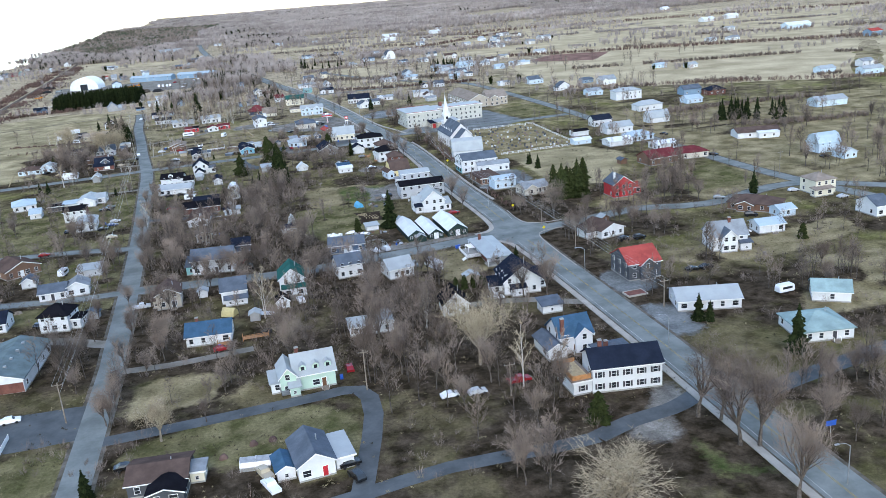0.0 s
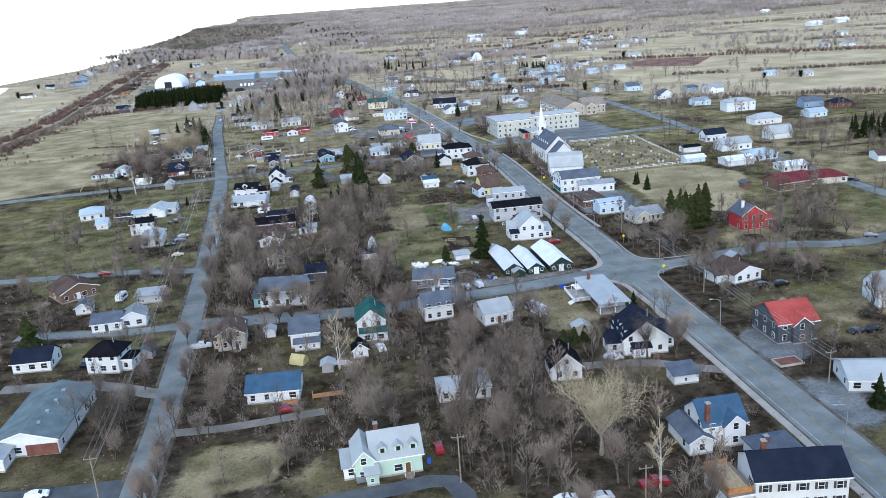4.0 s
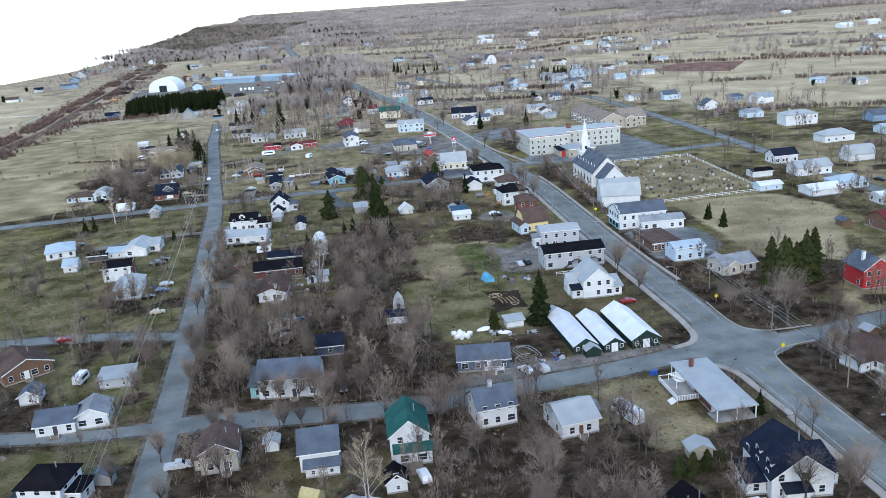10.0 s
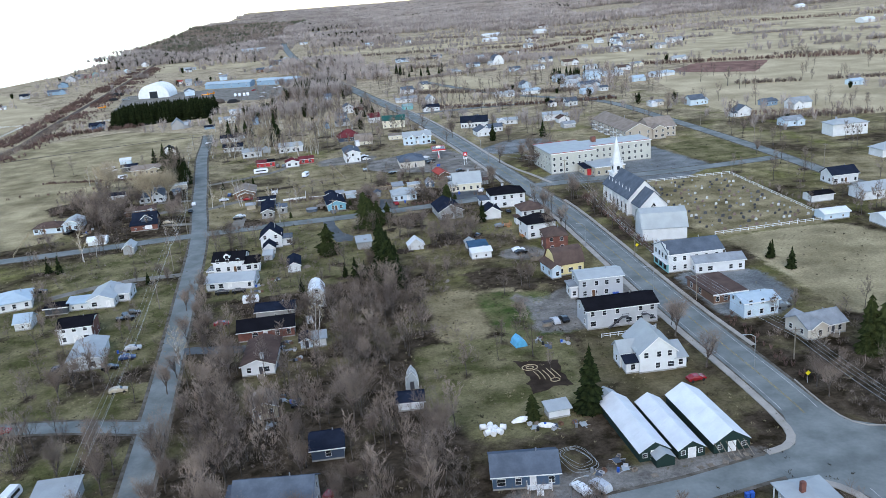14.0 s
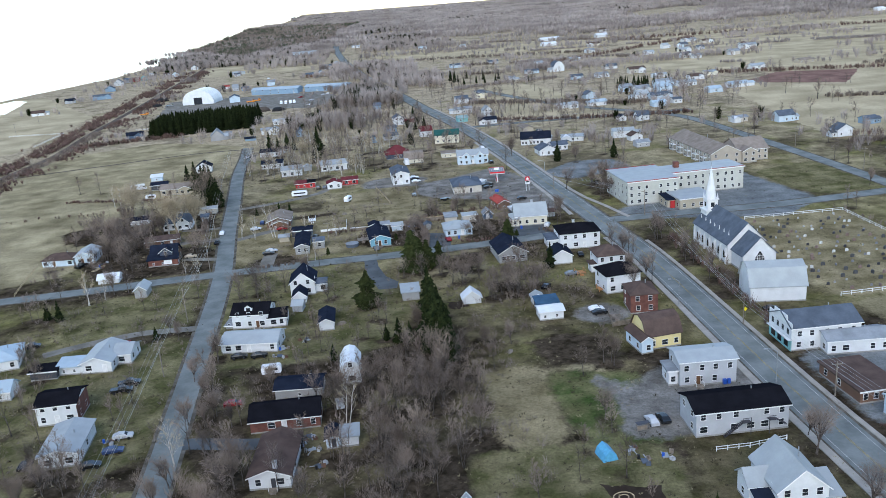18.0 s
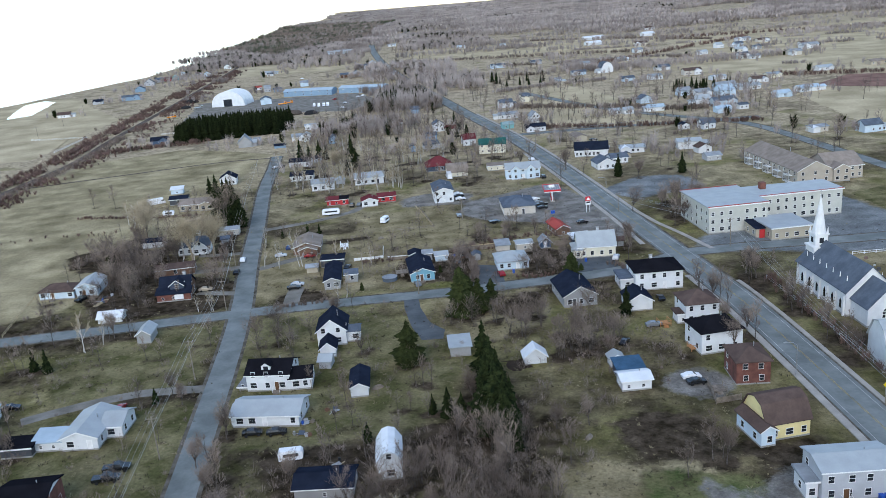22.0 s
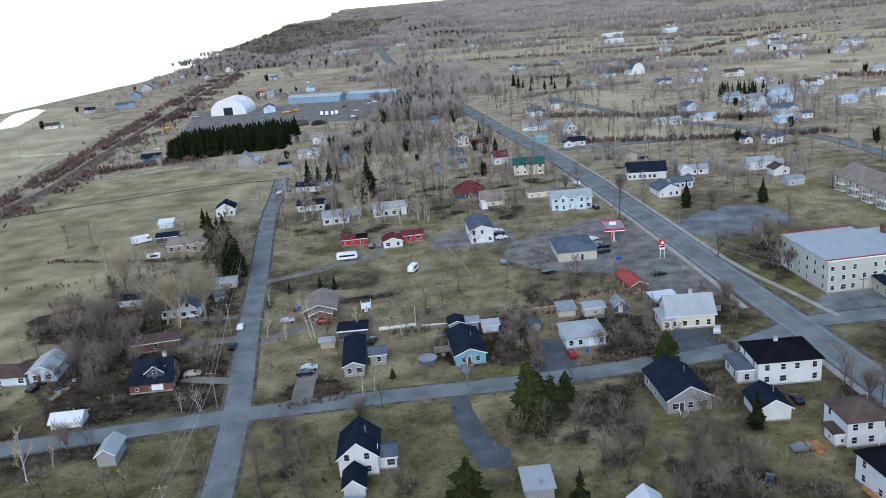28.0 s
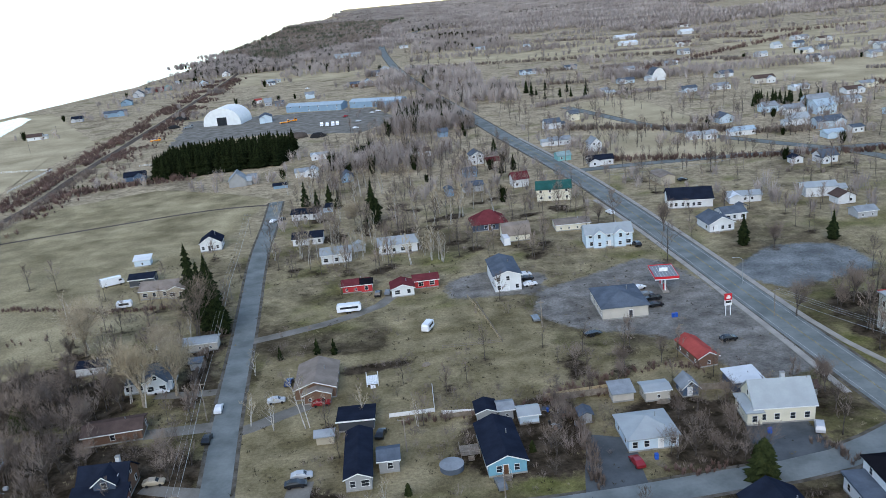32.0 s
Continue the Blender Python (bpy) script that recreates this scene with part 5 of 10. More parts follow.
house(191.9, 765.4, 3.6, 12.0, 8, 3, "gable", 0.3, "w", "pale_blue", "pale_blue", far=True)
house(207.3, 773.1, 8.5, 8.2, 7, 3, "gable", 0.3, "w", "white", "light", far=True)
house(217.9, 831.1, 9.6, 14.1, 12, 5, "gable", 0.6, "w", "pale_blue", "pale_blue", name="barn",far=True)
house(191.6, 805.2, 3.9, 13.1, 9, 4, "gable", 0.6, "w", "white", "light", far=True)
house(194.6, 853.0, 10.0, 11.3, 9, 4, "gable", 0.5, "w", "pale_blue", "light", far=True)
house(160.3, 831.9, 9.6, 11.7, 10, 3.4, "gable", 0.5, "d", "pale_blue", "slate", far=True)
house(156.5, 792.4, 1.4, 13.4, 8, 3, "gable", 0.4, "w", "white", "pale_blue", far=True)
house(129.5, 792.9, 8.9, 7.8, 7, 2.6, "gable", 0.4, "w", "white", "white", name="mobile_home",far=True)
house(137.4, 790.4, 8.8, 8.4, 8, 3, "gable", 0.4, "w", "white", "light", far=True)
house(245.7, 927.0, 10.0, 15.8, 8, 2.8, "gable", 0.3, "w", "white", "white", name="mobile_home",far=True)
house(246.7, 857.6, 10.0, 15.3, 9, 3, "gable", 0.4, "w", "white", "light", far=True)
house(285.6, 913.3, 10.0, 14.3, 9, 3, "gable", 0.3, "w", "cream", "light", far=True)
house(230.0, 1028.0, 10.0, 13.5, 9, 3.2, "gable", 0.5, "w", "white", "light", far=True)
house(239.2, 974.8, 3.6, 19.6, 9, 4, "gable", 0.5, "w", "white", "light", far=True)
house(203.8, 963.6, 10.0, 14.2, 9, 3, "gable", 0.4, "w", "white", "light", far=True)
house(180.7, 966.0, 10.0, 14.3, 8, 3, "gable", 0.4, "w", "pale_blue", "slate", far=True)
house(179.2, 929.8, 10.0, 10.6, 8, 3, "gable", 0.4, "w", "tan", "tan", far=True)
house(179.8, 1046.1, 10.0, 15.1, 12, 5, "gambrel", 0.5, "d", "white", "light", name="barn",win=0,far=True)
house(153.0, 1045.6, 10.0, 17.4, 8, 3, "gable", 0.4, "w", "white", "light", far=True)
house(172.6, 1114.4, 10.0, 11.7, 8, 4, "gable", 0.5, "w", "white", "white", far=True)
house(125.8, 982.0, 10.0, 8.6, 7, 3, "gable", 0.4, "w", "white", "white", far=True)
house(217.4, 1141.6, 10.0, 12.0, 8, 3, "gable", 0.4, "w", "white", "white", far=True)
house(239.3, 1389.5, 10.0, 20.6, 14, 3.4, "gable", 0.3, "w", "white", "white", name="farm_shed",win=0)
house(336.4, 1476.0, 10.0, 17.1, 12, 4, "gable", 0.4, "w", "white", "white", name="farm_shed",win=0)
house(257.6, 1229.6, 10.0, 13.9, 9, 3.4, "gable", 0.5, "w", "white", "white", far=True)
house(343.2, 1203.7, 10.0, 9.5, 9, 4, "gable", 0.6, "w", "white", "white", far=True)
house(364.5, 1199.6, 10.0, 12.2, 9, 4, "gable", 0.5, "w", "white", "white", far=True)
house(368.3, 1155.3, 10.0, 10.6, 9, 3, "gable", 0.4, "w", "white", "light", far=True)
house(321.5, 1071.7, 10.0, 13.0, 9, 4, "gable", 0.6, "w", "white", "white", far=True)
house(330.2, 1062.2, 10.0, 9.2, 8, 3, "gable", 0.4, "w", "white", "light", far=True)
house(370.6, 1065.8, 10.0, 15.4, 9, 4, "gable", 0.5, "w", "white", "light", far=True)
house(418.6, 1157.5, 10.0, 8.3, 8, 3, "gable", 0.4, "w", "white", "white", far=True)
house(88.6, 1179.7, 10.0, 19.6, 9, 3, "gable", 0.4, "w", "pale_blue", "light", far=True)
house(126.0, 1490.3, 10.0, 10.6, 8, 3.4, "gable", 0.6, "w", "white", "white", far=True)
house(67.0, 1534.9, 10.0, 15.6, 9, 3, "gable", 0.4, "w", "white", "pale_blue", far=True)
house(132.3, 1189.3, 10.0, 14.6, 8, 3, "gable", 0.4, "w", "grey", "slate", far=True)
house(125.1, 996.5, 10.0, 6.8, 8, 3, "gable", 0.4, "w", "white", "white", far=True)
house(-108.1, 1055.9, -17.1, 50.2, 14, 5, "gable", 0.25, "w", "steel_blue", "pale_blue", name="warehouse",win=6,far=True)
house(-56.0, 1046.4, -19.9, 45.8, 14, 5, "gable", 0.25, "w", "steel_blue", "pale_blue", name="warehouse",win=5,far=True)
house(-140.6, 1013.1, 10.0, 12.4, 14, 4.6, "gable", 0.45, "d", "pale_blue", "light", name="workshop",win=0,far=True)
house(-115.0, 781.8, 8.6, 11.2, 12, 3.6, "gable", 0.9, "d", "weathered", "light", name="barn",win=0,far=True)
house(-108.1, 786.2, 8.7, 4.1, 6, 3, "shed", 0.2, "w", "weathered", "grey", name="shed",win=0,far=True)
house(-183.1, 824.4, 9.5, 14.7, 9, 3, "gable", 0.5, "w", "blue", "navy", wing=(3,-1.5,6,5,3.2,"gable",0.6,"d","blue","navy"),far=True)
house(-81.4, 791.3, 8.8, 11.4, 8, 3, "gable", 0.4, "w", "white", "white", far=True)
house(-75.2, 786.6, 8.7, 5.7, 9, 4, "gable", 0.6, "d", "white", "light", far=True)
house(-78.3, 838.1, 9.8, 12.1, 8, 3, "gable", 0.2, "w", "white", "white", name="mobile_home",far=True)
house(-56.0, 768.5, 8.4, 7.7, 8, 3, "gable", 0.8, "d", "steel_blue", "slate", name="cottage",far=True)
house(-90.4, 768.7, 8.4, 7.2, 5, 1.8, "gable", 0.3, "w", "steel_blue", "navy", name="shed",win=0,far=True)
house(-69.0, 700.9, -5.9, 15.0, 8, 3, "gable", 0.4, "w", "white", "navy", far=True)
house(-62.8, 661.8, 1.9, 11.5, 8, 3, "gable", 0.4, "w", "white", "navy")
house(-60.1, 710.9, 7.2, 4.3, 5, 2.4, "gable", 0.4, "w", "pale_blue", "navy", name="shed",far=True)
house(-49.2, 635.8, 4.8, 10.7, 8, 3.6, "gable", 0.4, "w", "white", "light")
house(-27.1, 640.9, 4.5, 14.0, 9, 3.6, "gable", 0.4, "w", "white", "light")
house(-101.5, 666.5, 6.3, 8.2, 9, 3.6, "gable", 0.6, "d", "white", "navy")
house(-335.0, 1037.6, 10.0, 15.0, 8, 3, "gable", 0.6, "w", "white", "light", far=True)
house(-339.2, 1137.2, 10.0, 12.4, 8, 3, "gable", 0.6, "w", "grey", "navy", far=True)
house(-308.3, 1151.3, 10.0, 25.6, 9, 4, "gable", 0.4, "w", "steel_blue", "slate", far=True)
house(-327.6, 1241.4, 10.0, 14.1, 9, 4, "gable", 0.5, "d", "steel_blue", "slate", far=True)
house(-339.9, 1318.4, 10.0, 14.8, 8, 4.4, "gable", 0.7, "d", "grey", "slate", far=True)
house(-339.0, 1357.3, 10.0, 11.8, 8, 4, "gable", 0.6, "w", "grey", "slate", far=True)
house(-330.6, 1367.5, 10.0, 11.9, 8, 3, "gable", 0.6, "w", "red", "maroon", far=True)
house(-322.1, 1372.2, 10.0, 11.1, 8, 4, "gable", 0.6, "d", "teal", "sage", far=True)
house(-328.8, 1444.7, 10.0, 11.1, 7, 3, "gable", 0.4, "w", "white", "white", far=True)
house(-303.1, 1420.0, 10.0, 10.9, 7, 3, "gable", 0.4, "w", "white", "light", far=True)
house(-284.0, 1391.7, 10.0, 12.1, 8, 4, "gable", 0.6, "d", "pale_blue", "light", far=True)
house(-325.4, 1640.5, 10.0, 12.9, 8, 3.4, "gable", 0.4, "w", "pale_blue", "light", far=True)
house(-280.0, 1499.4, 10.0, 13.0, 9, 4, "gable", 0.6, "d", "white", "slate", far=True)
house(-172.2, 1150.5, 10.0, 8.5, 7, 3, "gable", 0.4, "w", "white", "red", far=True)
house(-157.8, 1123.0, 10.0, 8.2, 8, 3.6, "gambrel", 0.4, "w", "grey", "light", far=True)
house(-146.1, 1115.0, 10.0, 10.1, 8, 3, "gable", 0.4, "w", "steel_blue", "slate", far=True)
house(-122.7, 1149.9, 10.0, 10.6, 9, 4, "gable", 0.5, "w", "pale_blue", "white", far=True)
house(-190.6, 1337.8, 10.0, 16.2, 8, 3, "gable", 0.4, "w", "white", "light", far=True)
house(-186.6, 1314.2, 10.0, 9.5, 7, 3, "gable", 0.4, "w", "white", "slate", far=True)
house(-125.0, 1630.8, 10.0, 40.7, 14, 4, "gable", 0.3, "w", "pale_blue", "light", name="plant_building",win=0,far=True)
house(-185.4, 1699.9, 10.0, 22.7, 8, 3, "gable", 0.3, "w", "white", "light", far=True)
house(-84.4, 1214.3, 10.0, 12.0, 8, 3.4, "gable", 0.5, "w", "brown", "slate", far=True)
house(-71.6, 1219.1, 10.0, 11.7, 8, 4, "gable", 0.6, "d", "pale_blue", "slate", far=True)
house(-68.7, 1306.9, 10.0, 13.5, 8, 4, "gable", 0.6, "w", "white", "light", far=True)
house(-58.5, 1349.4, 10.0, 12.5, 8, 4, "gable", 0.5, "d", "white", "light", far=True)
house(-44.4, 1233.0, 10.0, 10.5, 8, 3.4, "gable", 0.6, "d", "cream", "tan", far=True)
house(-26.8, 1177.0, 10.0, 10.9, 8, 3.4, "gable", 0.5, "w", "white", "pale_blue", far=True)
house(-43.0, 1719.7, 10.0, 16.7, 8, 3, "gable", 0.4, "w", "white", "light", far=True)
house(-16.1, 817.6, 9.4, 8.1, 8, 3, "gable", 0.4, "w", "white", "light", far=True)
house(-49.4, 843.1, 9.9, 9.4, 8, 3, "gable", 0.3, "w", "navy", "navy", far=True)
house(-3.9, 874.1, 10.0, 7.1, 8, 3.4, "gable", 0.5, "w", "steel_blue", "slate", far=True)
house(6.4, 722.9, 7.5, 9.2, 8, 3, "gable", 0.4, "w", "grey", "slate", far=True)
house(6.0, 753.2, 8.1, 7.8, 8, 3, "gable", 0.4, "w", "steel_blue", "slate", far=True)
house(-5.5, 718.4, 7.4, 4.1, 8, 3, "gable", 0.5, "d", "steel_blue", "slate", far=True)
house(256.8, 535.0, -0.9, 18.7, 10, 6, "hip", 0.35, "w", "white", "light", win=6, name="guest_house",chimney=(-5,5,"grey"),far=True)
house(279.7, 618.9, 5.4, 16.3, 10, 4, "gable", 0.6, "w", "white", "light", far=True)
house(247.4, 571.0, 4.4, 14.3, 9, 3.4, "gable", 0.4, "w", "pale_blue", "light", far=True)
house(269.8, 639.1, 5.8, 9.4, 8, 3, "gable", 0.4, "w", "steel_blue", "slate", far=True)
house(240.0, 612.8, 5.3, 11.0, 8, 4, "gable", 0.6, "d", "white", "slate", far=True)
house(212.6, 679.5, 6.6, 12.1, 7, 2.8, "gable", 0.3, "w", "white", "white", name="mobile_home",far=True)
house(235.2, 667.8, 6.4, 13.0, 9, 4, "gable", 0.6, "w", "pale_blue", "light", far=True)
house(247.5, 484.0, 5.0, 16.8, 9, 3.6, "hip", 0.5, "w", "white", "light", far=True)
house(231.7, 441.4, 2.0, 12.4, 8, 3, "gambrel", 0.6, "w", "white", "light", name="glasshouse",win=0,far=True)
house(200.0, 449.6, 2.0, 11.3, 8, 4, "gable", 0.6, "w", "white", "navy")
house(177.9, 428.9, 2.0, 8.9, 6, 2.8, "gable", 0.3, "w", "white", "black", name="garage",win=0)
house(199.1, 424.6, 2.3, 15.6, 9, 3.6, "gable", 0.5, "w", "white", "light", far=True)
house(169.7, 406.6, 2.0, 9.5, 6, 2.6, "gable", 0.3, "w", "pale_blue", "white", name="garage",win=2)
house(184.7, 391.9, 3.2, 13.0, 9, 2.8, "gable", 0.3, "w", "white", "white", name="garage",win=0)
house(199.0, 397.5, 2.8, 13.7, 9, 3.2, "hip", 0.4, "w", "pale_blue", "pale_blue")
house(199.5, 371.3, 2.0, 11.1, 9, 3, "gable", 0.25, "w", "white", "white", win=5)
house(183.1, 342.8, 7.3, 14.9, 11, 3.4, "gable", 0.5, "w", "brown", "maroon")
house(199.2, 346.5, -4.4, 15.9, 10, 3, "hip", 0.4, "w", "beige", "maroon")
house(299.9, 525.6, 3.5, 13.5, 9, 4, "gable", 0.5, "w", "steel_blue", "slate", far=True)
house(282.2, 491.3, 2.8, 11.2, 9, 3, "gable", 0.4, "w", "pale_blue", "pale_blue", far=True)
house(311.7, 513.8, 3.3, 12.6, 9, 3.4, "hip", 0.5, "w", "brick", "navy", far=True)
house(304.7, 1144.6, 10.0, 13.9, 8, 3, "gable", 0.5, "w", "white", "white", far=True)
house(396.9, 1271.0, 10.0, 23.6, 9, 3, "gable", 0.4, "w", "white", "white", far=True)
house(344.5, 1140.7, 10.0, 17.3, 9, 3, "gable", 0.5, "w", "white", "white", far=True)
house(407.4, 1236.9, 10.0, 18.4, 9, 3, "gable", 0.4, "w", "white", "white", far=True)
house(409.6, 1120.3, 10.0, 24.3, 9, 4, "gable", 0.5, "w", "white", "light", far=True)
house(385.0, 943.2, 10.0, 16.4, 9, 3, "gable", 0.4, "w", "tan", "tan", far=True)
house(335.5, 930.5, 10.0, 17.4, 9, 3, "gable", 0.4, "w", "white", "light", far=True)
house(273.7, 824.8, 9.5, 20.6, 9, 3, "gable", 0.4, "w", "white", "pale_blue", far=True)
house(248.9, 809.4, 9.2, 13.2, 9, 3, "gable", 0.4, "w", "pale_blue", "pale_blue", far=True)
house(265.8, 892.8, 10.0, 15.8, 9, 3, "gable", 0.4, "w", "white", "light", far=True)
house(228.4, 862.5, 10.0, 20.1, 9, 4, "gable", 0.6, "w", "pale_blue", "light", far=True)
house(202.7, 837.6, 9.8, 14.8, 9, 4, "gable", 0.5, "w", "white", "light", far=True)
house(202.0, 791.4, 8.8, 19.9, 9, 4, "gable", 0.5, "w", "pale_blue", "slate", far=True)
house(378.4, 664.7, 6.3, 11.8, 9, 3, "gable", 0.4, "w", "white", "light", far=True)
house(359.7, 686.3, 6.7, 11.6, 9, 3, "gable", 0.3, "w", "pale_blue", "pale_blue", far=True)
house(517.1, 868.2, 10.0, 14.6, 9, 3, "gable", 0.4, "w", "white", "light", far=True)
house(682.6, 1157.8, 10.0, 19.9, 12, 4, "gable", 0.4, "w", "white", "white", name="farm_shed",win=0)
house(734.8, 1179.7, 10.0, 20.2, 12, 5, "gable", 0.4, "w", "white", "white", name="farm_shed",win=0)
house(607.7, 979.0, 10.0, 16.7, 9, 4, "gable", 0.4, "w", "white", "light", far=True)
house(825.0, 1563.5, 10.0, 14.4, 12, 4, "gable", 0.4, "w", "white", "white", name="farm_shed",win=0)
house(261.2, 1494.3, 10.0, 30.3, 14, 3.4, "gable", 0.3, "w", "white", "white", name="farm_shed",win=0)
house(283.5, 1315.8, 10.0, 21.2, 9, 4, "gable", 0.5, "w", "white", "white", far=True)
house(371.3, 1607.4, 10.0, 16.6, 9, 4, "gable", 0.5, "w", "white", "white", far=True)
house(542.4, 863.1, 10.0, 15.3, 9, 3, "gable", 0.4, "w", "white", "light", far=True)
house(686.0, 1165.2, 10.0, 20.6, 12, 4, "gable", 0.4, "w", "white", "white", name="farm_shed",win=0)
house(665.7, 921.9, 3.6, 33.7, 14, 5, "gable", 0.4, "w", "pale_blue", "white", name="farm_shed",win=0)
house(642.0, 761.4, 8.2, 14.4, 12, 5, "gable", 0.4, "w", "steel_blue", "red", name="farm_shed",win=0)
house(472.4, 566.2, 4.3, 13.8, 9, 4, "gable", 0.5, "w", "white", "light", far=True)
house(445.8, 527.2, 3.5, 17.3, 9, 4, "gable", 0.4, "w", "pale_blue", "light", far=True)
house(428.6, 554.6, 4.1, 13.3, 9, 3.4, "gable", 0.4, "w", "pale_blue", "light", far=True)
house(336.6, 429.4, -0.3, 20.2, 10, 3.6, "gable", 0.4, "w", "pale_blue", "light", far=True)
house(250.6, 372.1, -11.7, 21.6, 10, 3, "gable", 0.35, "w", "white", "brown", wing=(4,-3,10,3,2.8,"shed",0.1,"w","white","white"),far=True)
house(256.0, 325.3, 2.0, 11.3, 9, 4.4, "gambrel", 0.5, "w", "pale_blue", "pale_blue", far=True)
house(255.1, 310.1, 2.0, 6.6, 8, 3, "gable", 0.5, "d", "pale_blue", "light", far=True)


# ---- church ----
def church():
    thing = new("church")
    thing.matrix_basis = pose(112.4, 430.5, 0, 0, 0, 1.5)
    tagged(thing, "white clapboard church with grey roof and tall white steeple", "church")
    for bx, by, w, d, h in ((0, 8, 12.5, 27, 6.8), (0.3, 0, 10.5, 8, 5.4)):
        part("wall", (*wall_shape(w, d, h, "gable", 1.0, "d"), WALL["white"]), thing, pose(bx, by, 0))
        part("roof", (*joined(roof_shape(w, d, h, "gable", 1.0, "d")[0]), ROOF["slate"]), thing, pose(bx, by, 0))
        part("foundation", (*boxes([(-w / 2 - 0.05, -0.05, -0.1, w / 2 + 0.05, d + 0.05, 0.5)]), CONCRETE), thing, pose(bx, by, 0))
    for k in range(6):
        for s, turn in ((-6.27, -90), (6.27, 90)):
            lancet(thing, s, 10.5 + 4.2 * k, 1.6, 1.1, 2.8, turn)
    lancet(thing, 0.3, -0.03, 2.4, 3.0, 4.0, 0)
    for k in (-1, 0, 1):
        part("mullion", (*boxes([(0.24 + 0.75 * k, -0.16, 2.4, 0.36 + 0.75 * k, -0.1, 5.6 - 0.7 * abs(k))]), TRIM), thing)
    for k in range(3):
        part("transom", (*boxes([(-1.2, -0.15, 3.2 + 0.8 * k, 1.8, -0.11, 3.3 + 0.8 * k)]), TRIM), thing)
    for k in range(7):
        for s in (-1, 1):
            part("buttress", (*boxes([(s * 6.5 - 0.28, 8.4 + 4.2 * k, 0, s * 6.5 + 0.28, 8.9 + 4.2 * k, 5.4)]), WALL["white"]), thing)
    for k in range(7):
        for s in (-1, 1):
            part("roof_finial", (*joined([tube((s * 4.6, 11 + 3.6 * k, 8.6), (s * 4.6, 11 + 3.6 * k, 10.0), 0.16, 0.03, 6)]), TRIM), thing)
    tw = part("tower", (*joined([boxes([(-2.4, -2.4, 0, 2.4, 2.4, 11), (-2.7, -2.7, 11, 2.7, 2.7, 11.4), (-1.8, -1.8, 11.4, 1.8, 1.8, 14.6), (-2.1, -2.1, 14.6, 2.1, 2.1, 15)])]), WALL["white"]), thing, pose(-1.2, 33.5, 0))
    for a in range(4):
        lou = part("louvre", (*boxes([(-0.6, -0.06, 0, 0.6, 0, 1.5)]), GLASS), tw, pose(0, 0, 12.3, 0, 0, 90 * a) @ pose(0, -1.81, 0))
        lancet(tw, 2.42 * math.sin(a * math.pi / 2), -2.42 * math.cos(a * math.pi / 2), 7.2, 0.9, 2.6, 90 * a)
    cone, n = [], 8
    vs = [(1.9 * math.cos(6.2832 * i / n + 0.39), 1.9 * math.sin(6.2832 * i / n + 0.39), 15.0) for i in range(n)] + [(0, 0, 26.0)]
    part("spire", (vs, [(i, (i + 1) % n, n) for i in range(n)] + [tuple(range(n - 1, -1, -1))], WALL["white"]), tw)
    for x in (-1.7, 1.7):
        for y in (-1.7, 1.7):
            part("pinnacle", (*tube((x, y, 15), (x, y, 17), 0.3, 0.03, 6), WALL["white"]), tw)
    part("cross", (*boxes([(-0.06, -0.06, 25.8, 0.06, 0.06, 27.2), (-0.4, -0.06, 26.6, 0.4, 0.06, 26.72)]), METAL), tw)
    for y in range(5):
        BLOCKED.append((112.4, 433 + 7 * y, 8))


def lancet(parent, x, y, z, w, h, turn):
    """A tall pointed church window: trim with its glass under it."""
    key = (w, h)

    def outline(e, yy):
        return [(-w / 2 - e, yy, -e), (w / 2 + e, yy, -e), (w / 2 + e, yy, h - w * 0.8), (0, yy, h + e * 1.5), (-w / 2 - e, yy, h - w * 0.8)]

    def solid(e, y0, y1):
        a, c = outline(e, y0), outline(e, y1)
        return a + c, [(0, 1, 2, 3, 4), (9, 8, 7, 6, 5)] + [(i, i + 5, (i + 1) % 5 + 5, (i + 1) % 5) for i in range(5)]
    f = part("window", cached(("lancet", key), lambda: mesh_of("window_frame", *solid(0.14, -0.05, 0.02), TRIM)), parent, pose(x, y, z, 0, 0, turn))
    part("pane", cached(("lancetpane", key), lambda: mesh_of("pane", *solid(0, -0.08, -0.05), GLASS)), f)


church()

# ---- school, apartments, greenhouses ----
school = house(107.8, 517.5, 4, 21, 26, 9.4, "flat", 0, "w", "stone", "light", name="school", win=7,
               wing=[(26.6, 8.5, 32, 14, 9.2, "flat", 0, "w", "stone", "light"), (12.5, -13.5, 14, 14.5, 4.0, "flat", 0, "w", "tan", "light"), (4.0, -9, 3.6, 8, 3.2, "shed", 0.1, "w", "tan", "navy")])
part("roof_edge", (*boxes([(-10.9, -0.5, 9.7, 10.9, 0.1, 9.86), (-10.9, 25.9, 9.7, 10.9, 26.5, 9.86), (10.6, 8.1, 9.52, 42.9, 8.5, 9.68)]), ROOF["red"]), school, label="thin red roof edge")
part("chimney", (*boxes([(16, 17, 9, 18, 19, 12)]), WALL["brick"]), school)
part("entrance", (*boxes([(3.3, -9.6, 0, 5.0, -9.05, 2.8)]), WALL["red"]), school, label="red entrance porch")
apartments = house(160.8, 574, 3, 15, 50, 5.6, "gable", 0.5, "d", "stucco", "tan", name="apartment_building", win=3,
                   wing=[(14.5, 2.5, 15, 17, 5.6, "gable", 0.5, "w", "stucco", "tan"), (11, -1.2, 7, 10, 5.6, "gable", 0.5, "d", "stucco", "tan")])
